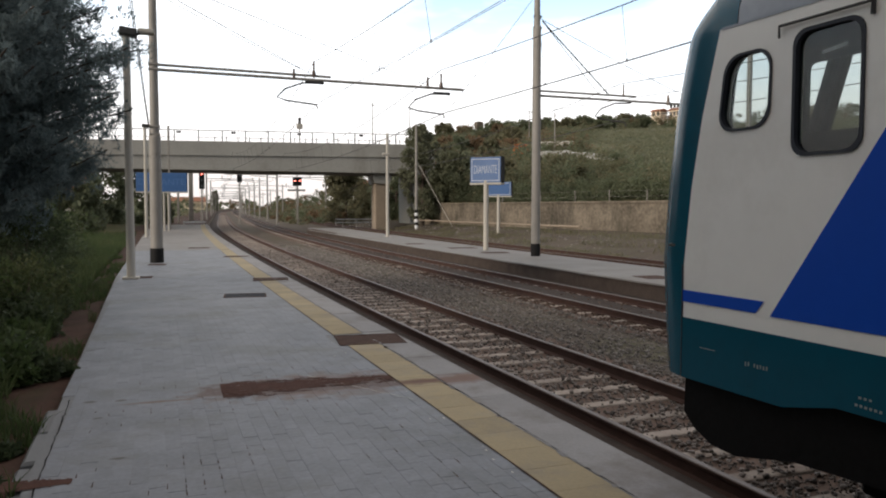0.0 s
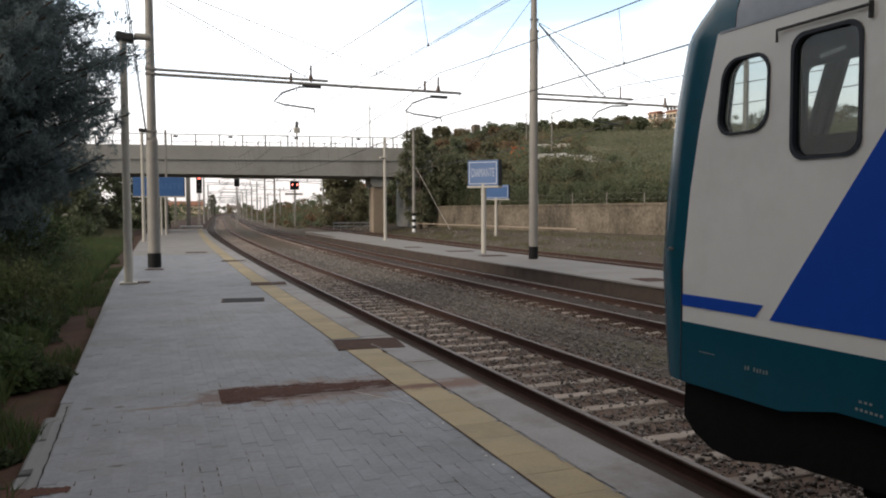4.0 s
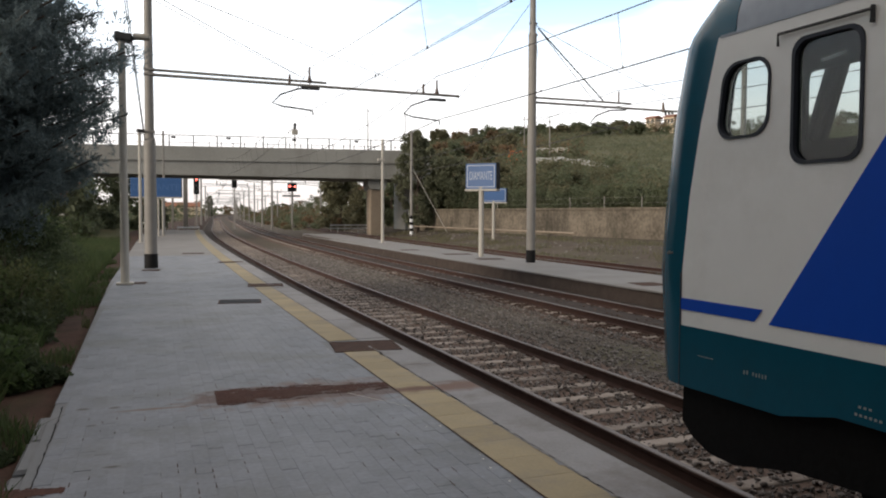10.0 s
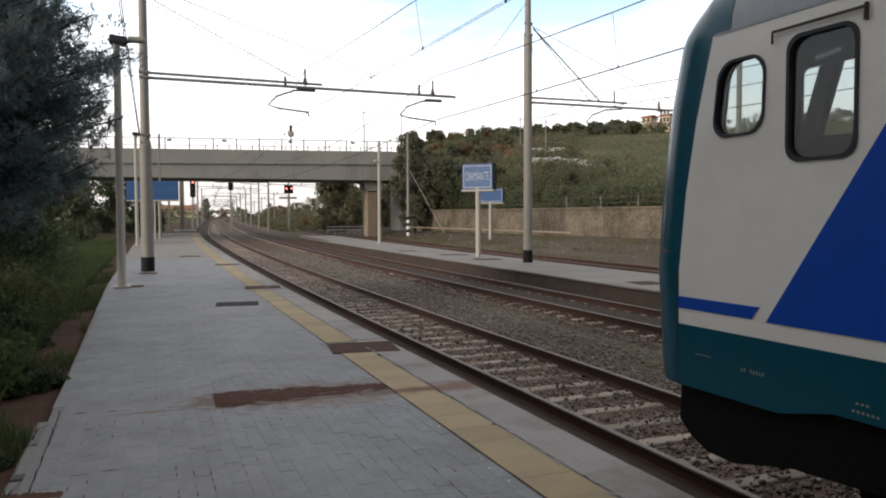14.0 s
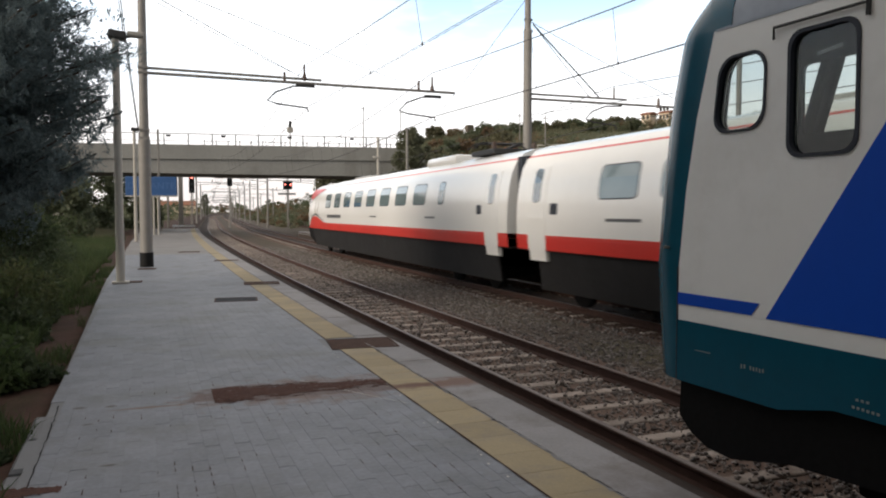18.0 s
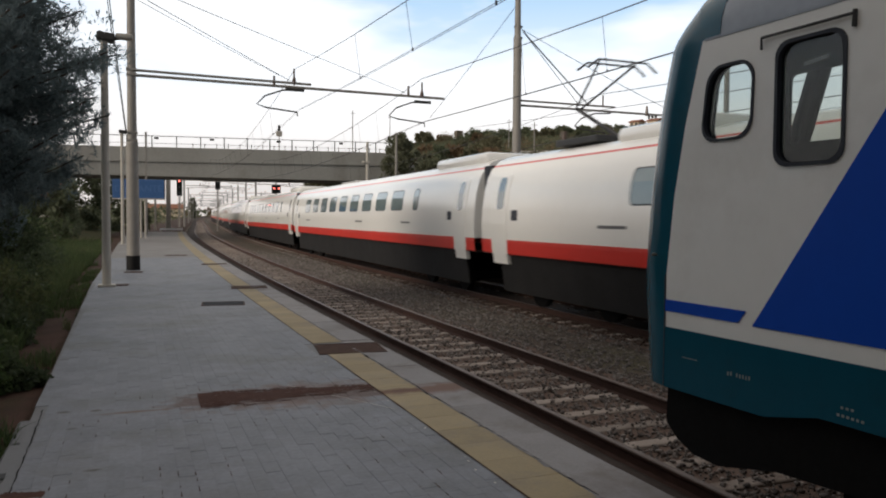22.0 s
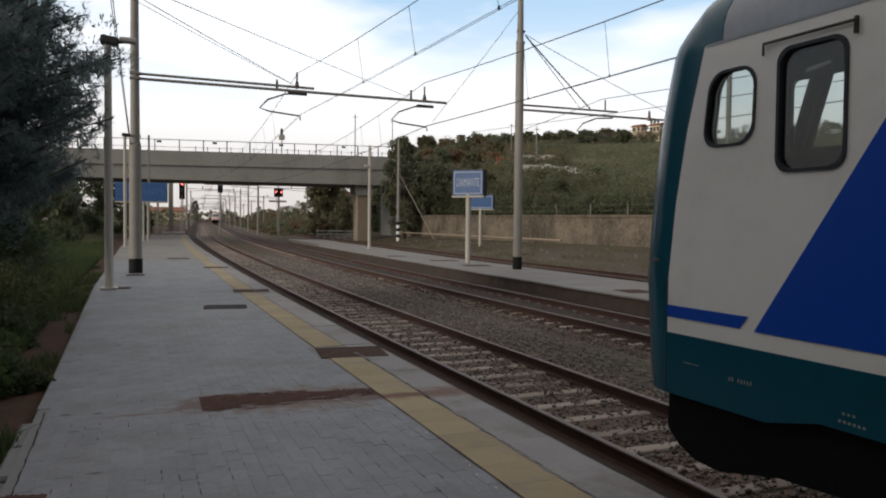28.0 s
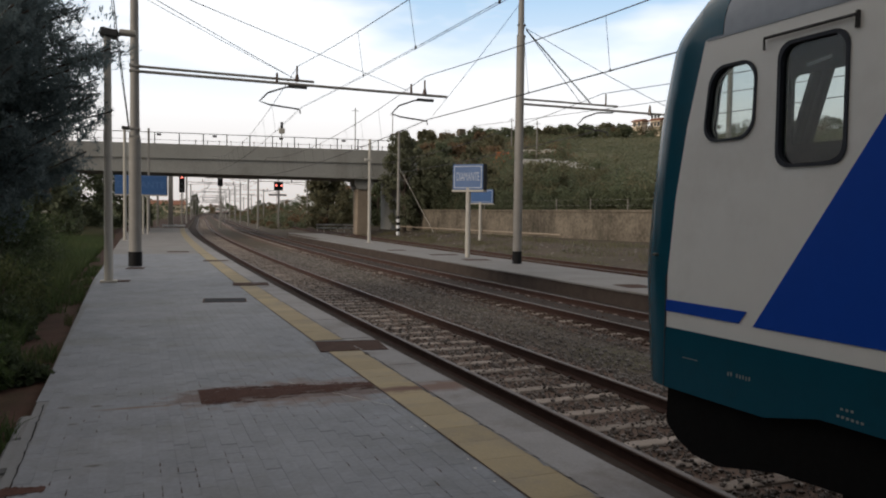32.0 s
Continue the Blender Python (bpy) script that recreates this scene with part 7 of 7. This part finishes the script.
def piece_mesh(name, w, d, h, c, material):
    """A block with chamfered upper edges, its top at z = 0."""
    w, d = w / 2, d / 2
    vs = [(-w, -d, -h), (w, -d, -h), (w, d, -h), (-w, d, -h), (-w, -d, -c), (w, -d, -c), (w, d, -c), (-w, d, -c), (-w + c, -d + c, 0), (w - c, -d + c, 0), (w - c, d - c, 0), (-w + c, d - c, 0)]
    fs = [(0, 1, 5, 4), (1, 2, 6, 5), (2, 3, 7, 6), (3, 0, 4, 7), (4, 5, 9, 8), (5, 6, 10, 9), (6, 7, 11, 10), (7, 4, 8, 11), (8, 9, 10, 11)]
    me = bpy.data.meshes.new(name)
    me.from_pydata(vs, [], fs)
    me.materials.append(M[material])
    return me, vs, fs


def lay(name, spots, size, material, parent, singles):
    """Blocks at (x, y, z, turn): the first as objects of their own, the rest joined."""
    me, vs, fs = piece_mesh(name, *size, material)
    base = np.array(vs)
    allv, allf = [], []
    for i, (x, y, z, turn, *wide) in enumerate(spots):
        k = wide[0] if wide else 1.0
        if i < singles:
            ob = new(name, me)
            ob.parent = parent
            ob.matrix_basis = pose(x, y, z, random.uniform(-0.25, 0.25), random.uniform(-0.25, 0.25), turn) @ Matrix.Diagonal((k, 1, 1, 1))
        else:
            a = radians(turn)
            v = base.copy()
            bx = base[:, 0] * k
            v[:, 0], v[:, 1] = bx * math.cos(a) - base[:, 1] * math.sin(a) + x, bx * math.sin(a) + base[:, 1] * math.cos(a) + y
            v[:, 2] += z
            allf += [tuple(q + len(allv) for q in f) for f in fs]
            allv += v.tolist()
    if allv:
        raw("far_" + name + "s", allv, allf, material, parent, kind="stuff")


def covered(x, y, m=0.02):
    return any(a - m < x < b + m and c - m < y < d + m for a, b, c, d in PITS)


def turn_at(y):
    return -math.degrees(axis(y + 0.5) - axis(y - 0.5))


# edge stones, 1 m long
spots = [(axis(y) + EDGE - 0.21, y, 0.003 + random.uniform(-0.003, 0.003), turn_at(y)) for y in [2.9 + i * 1.0 for i in range(80)]]
lay("edge_stone", spots, (0.42, 0.999, 0.16, 0.003), "edge", platform, 60)
spots = [(axis(y) + EDGE - 0.21, y, 0.003, turn_at(y)) for y in [-59 + i for i in range(61)]]
lay("edge_stone", spots, (0.42, 0.992, 0.16, 0.012), "edge", platform, 0)
spots = [(axis(y) + IN + 0.25, y, 0.004 + random.uniform(-0.004, 0.004), turn_at(y)) for y in [10 + i * 1.0 for i in range(56)]]
lay("edge_stone", spots, (0.5, 0.996, 0.045, 0.01), "screed", island, 56)
# kerb along the verge, broken here and there
spots = [(left_edge(y) + random.uniform(-0.02, 0.015), y, random.uniform(-0.03, -0.008), random.uniform(-3, 3) + math.degrees(math.atan(0.02))) for y in [3.0 + i * 0.8 for i in range(6)]]
lay("kerb_stone", spots, (0.15, 0.74, 0.2, 0.025), "joint", platform, 60)
# yellow tactile tiles
spots = [(axis(y) - 2.31, y, 0.004, turn_at(y)) for y in [3.0 + i * 0.42 for i in range(74)] if not covered(axis(y) - 2.4, y, 0.1)]
lay("tactile_tile", spots, (0.414, 0.4185, 0.04, 0.002), "yellow", platform, 80)
# pavers in stretcher bond, laid lengthwise along the platform
spots = []
DX, DY = 0.112, 0.222
for col in range(34):
    for row in range(141):
        y = 2.87 + (row + (0.5 if col % 2 else 0.0)) * DY
        x = axis(y) - 2.525 - (col + 0.5) * DX
        if x - DX / 2 < left_edge(y) + (0.06 if y < 7.4 else 0.02) or covered(x, y, 0.05):
            continue
        spots.append((x, y, random.uniform(-0.0012, 0.0012), turn_at(y)))
spots.sort(key=lambda p: (p[1] < 4.0, p[1]))
lay("paver", spots, (DX - 0.0008, DY - 0.0008, 0.012, 0.0004), "paver", platform, 300)
# dark open joint between paving and kerb
vs, fs = [], []
for i in range(61):
    y = 3.0 + 4.6 * i / 60
    x = left_edge(y) + 0.10 + 0.02 * noise.noise((y * 4, 3.1, 0)) + random.uniform(-0.006, 0.006)
    w = 0.0015 + 0.005 * random.random()
    vs += [(x - w, y, 0.0024), (x + w, y, 0.0024)]
    if i:
        fs.append((2 * i - 2, 2 * i - 1, 2 * i + 1, 2 * i))
raw("open_joint", vs, fs, "under", platform, "dark cracked joint along the kerb")
# rust-brown dirt caked over a strip of paving, and soil washed over the kerb's corner
def caked(name, x0, x1, y0, y1, cell, density, label):
    nx, ny = int((x1 - x0) / cell), int((y1 - y0) / cell)
    shift = rng.uniform(-0.4, 0.4, (nx + 1, ny + 1, 2)) * cell
    lift = 0.0024 + 0.0022 * rng.random((nx + 1, ny + 1))
    vs = [(x0 + i * cell + shift[i, j, 0], y0 + j * cell + shift[i, j, 1], lift[i, j]) for i in range(nx + 1) for j in range(ny + 1)]
    fs = []
    for i in range(nx):
        for j in range(ny):
            x, y = x0 + (i + 0.5) * cell, y0 + (j + 0.5) * cell
            if density(x, y) + 0.6 * noise.noise((x * 5, y * 20, 1.3)) + 0.4 * noise.noise((x * 30, y * 45, 4.1)) > 0.5:
                p = i * (ny + 1) + j
                fs.append((p, p + ny + 1, p + ny + 2, p + 1))
    return raw(name, vs, fs, "rustdirt", platform, label, kind="stuff")


def band_density(x, y):
    u = (x - 0.47) / 1.8
    if u < 0:
        return 0.0
    mid, half = 7.45 + 0.05 * u, 0.33 - 0.17 * u
    d = (y - mid) / half
    return 0.86 - 0.5 * abs(d) ** 1.6 - 0.35 * max(0.0, u - 0.55) * 2 + 0.15 * (d > 0)


def corner_density(x, y):
    return 1.3 - abs(y - 5.30 + 0.10 * (x + 0.8)) / 0.10 * (1 + max(0.0, x + 0.85) * 2.5)


caked("rust_dirt", 0.47, 2.3, 7.12, 7.82, 0.012, band_density, "rust-brown dirt caked over a strip of paving")
caked("spilled_soil", -1.02, -0.6, 5.05, 5.5, 0.012, corner_density, "red-brown soil spilled over the kerb corner")
# a pale scratch, and flecks of old paint beside the yellow strip
raw("pale_scratch", [(1.37, 7.86, 0.0026), (1.375, 7.83, 0.0026), (2.13, 6.53, 0.0026), (2.125, 6.55, 0.0026)], [(0, 1, 2, 3)], "palepole", platform, "thin pale scratch across the paving")
vs, fs = [], []
for i in range(16):
    y = 3.4 + 6.5 * rng.random()
    x = axis(y) - 2.56 - 0.30 * rng.random() ** 2.5
    r, a_ = rng.uniform(0.005, 0.013), rng.random() * 3.14
    k = len(vs)
    for c in range(6):
        q = r * rng.uniform(0.5, 1.2)
        vs.append((x + q * math.cos(a_ + c * 1.047), y + 1.8 * q * math.sin(a_ + c * 1.047), 0.0027))
    fs.append(tuple(range(k, k + 6)))
raw("paint_flecks", vs, fs, "palepole", platform, "flecks of old white paint", kind="stuff")
# dark open seam along the inner side of the yellow strip, and chipped edges along the outer side
vs, fs = [], []
for i in range(160):
    y = 2.9 + 0.2 * i
    x, w = axis(y) - 2.522, 0.004 + 0.007 * random.random()
    vs += [(x - w, y, 0.0062), (x + w * 0.6, y, 0.0062)]
    if i:
        fs.append((2 * i - 2, 2 * i - 1, 2 * i + 1, 2 * i))
raw("strip_seam", vs, fs, "soil", platform, "dark open seam beside the yellow strip")
vs, fs = [], []
for i in range(120):
    y = 3.2 + 22 * rng.random() ** 1.6
    x = axis(y) - 2.10 + rng.uniform(-0.015, 0.02)
    k, ln, w = len(vs), rng.uniform(0.03, 0.16), rng.uniform(0.008, 0.03)
    vs += [(x - w, y, 0.0078), (x + w * 0.7, y - ln * 0.3, 0.0078), (x + w, y + ln * 0.4, 0.0078), (x - w * 0.4, y + ln, 0.0078)]
    fs.append((k, k + 1, k + 2, k + 3))
raw("chipped_edge", vs, fs, "edge", platform, "grey chips broken out of the yellow strip", kind="stuff")
# short dark gaps where the joints have washed out
vs, fs = [], []
for i in range(330):
    y = 3.2 + 5.2 * rng.random() ** 1.4
    col = rng.integers(3, 26)
    x = axis(y) - 2.525 - col * 0.112
    if x < left_edge(y) + 0.15 or noise.noise((x * 1.3, y * 1.1, 5)) < 0.0:
        continue
    k, ln, w = len(vs), rng.uniform(0.03, 0.12), rng.uniform(0.0025, 0.0055)
    vs += [(x - w, y, 0.0026), (x + w, y, 0.0026), (x + w * 0.4, y + ln, 0.0026), (x - w * 0.4, y + ln, 0.0026)]
    fs.append((k, k + 1, k + 2, k + 3))
raw("washed_out_joints", vs, fs, "soil", platform, "dark gaps in the paving joints", kind="stuff")


motions()
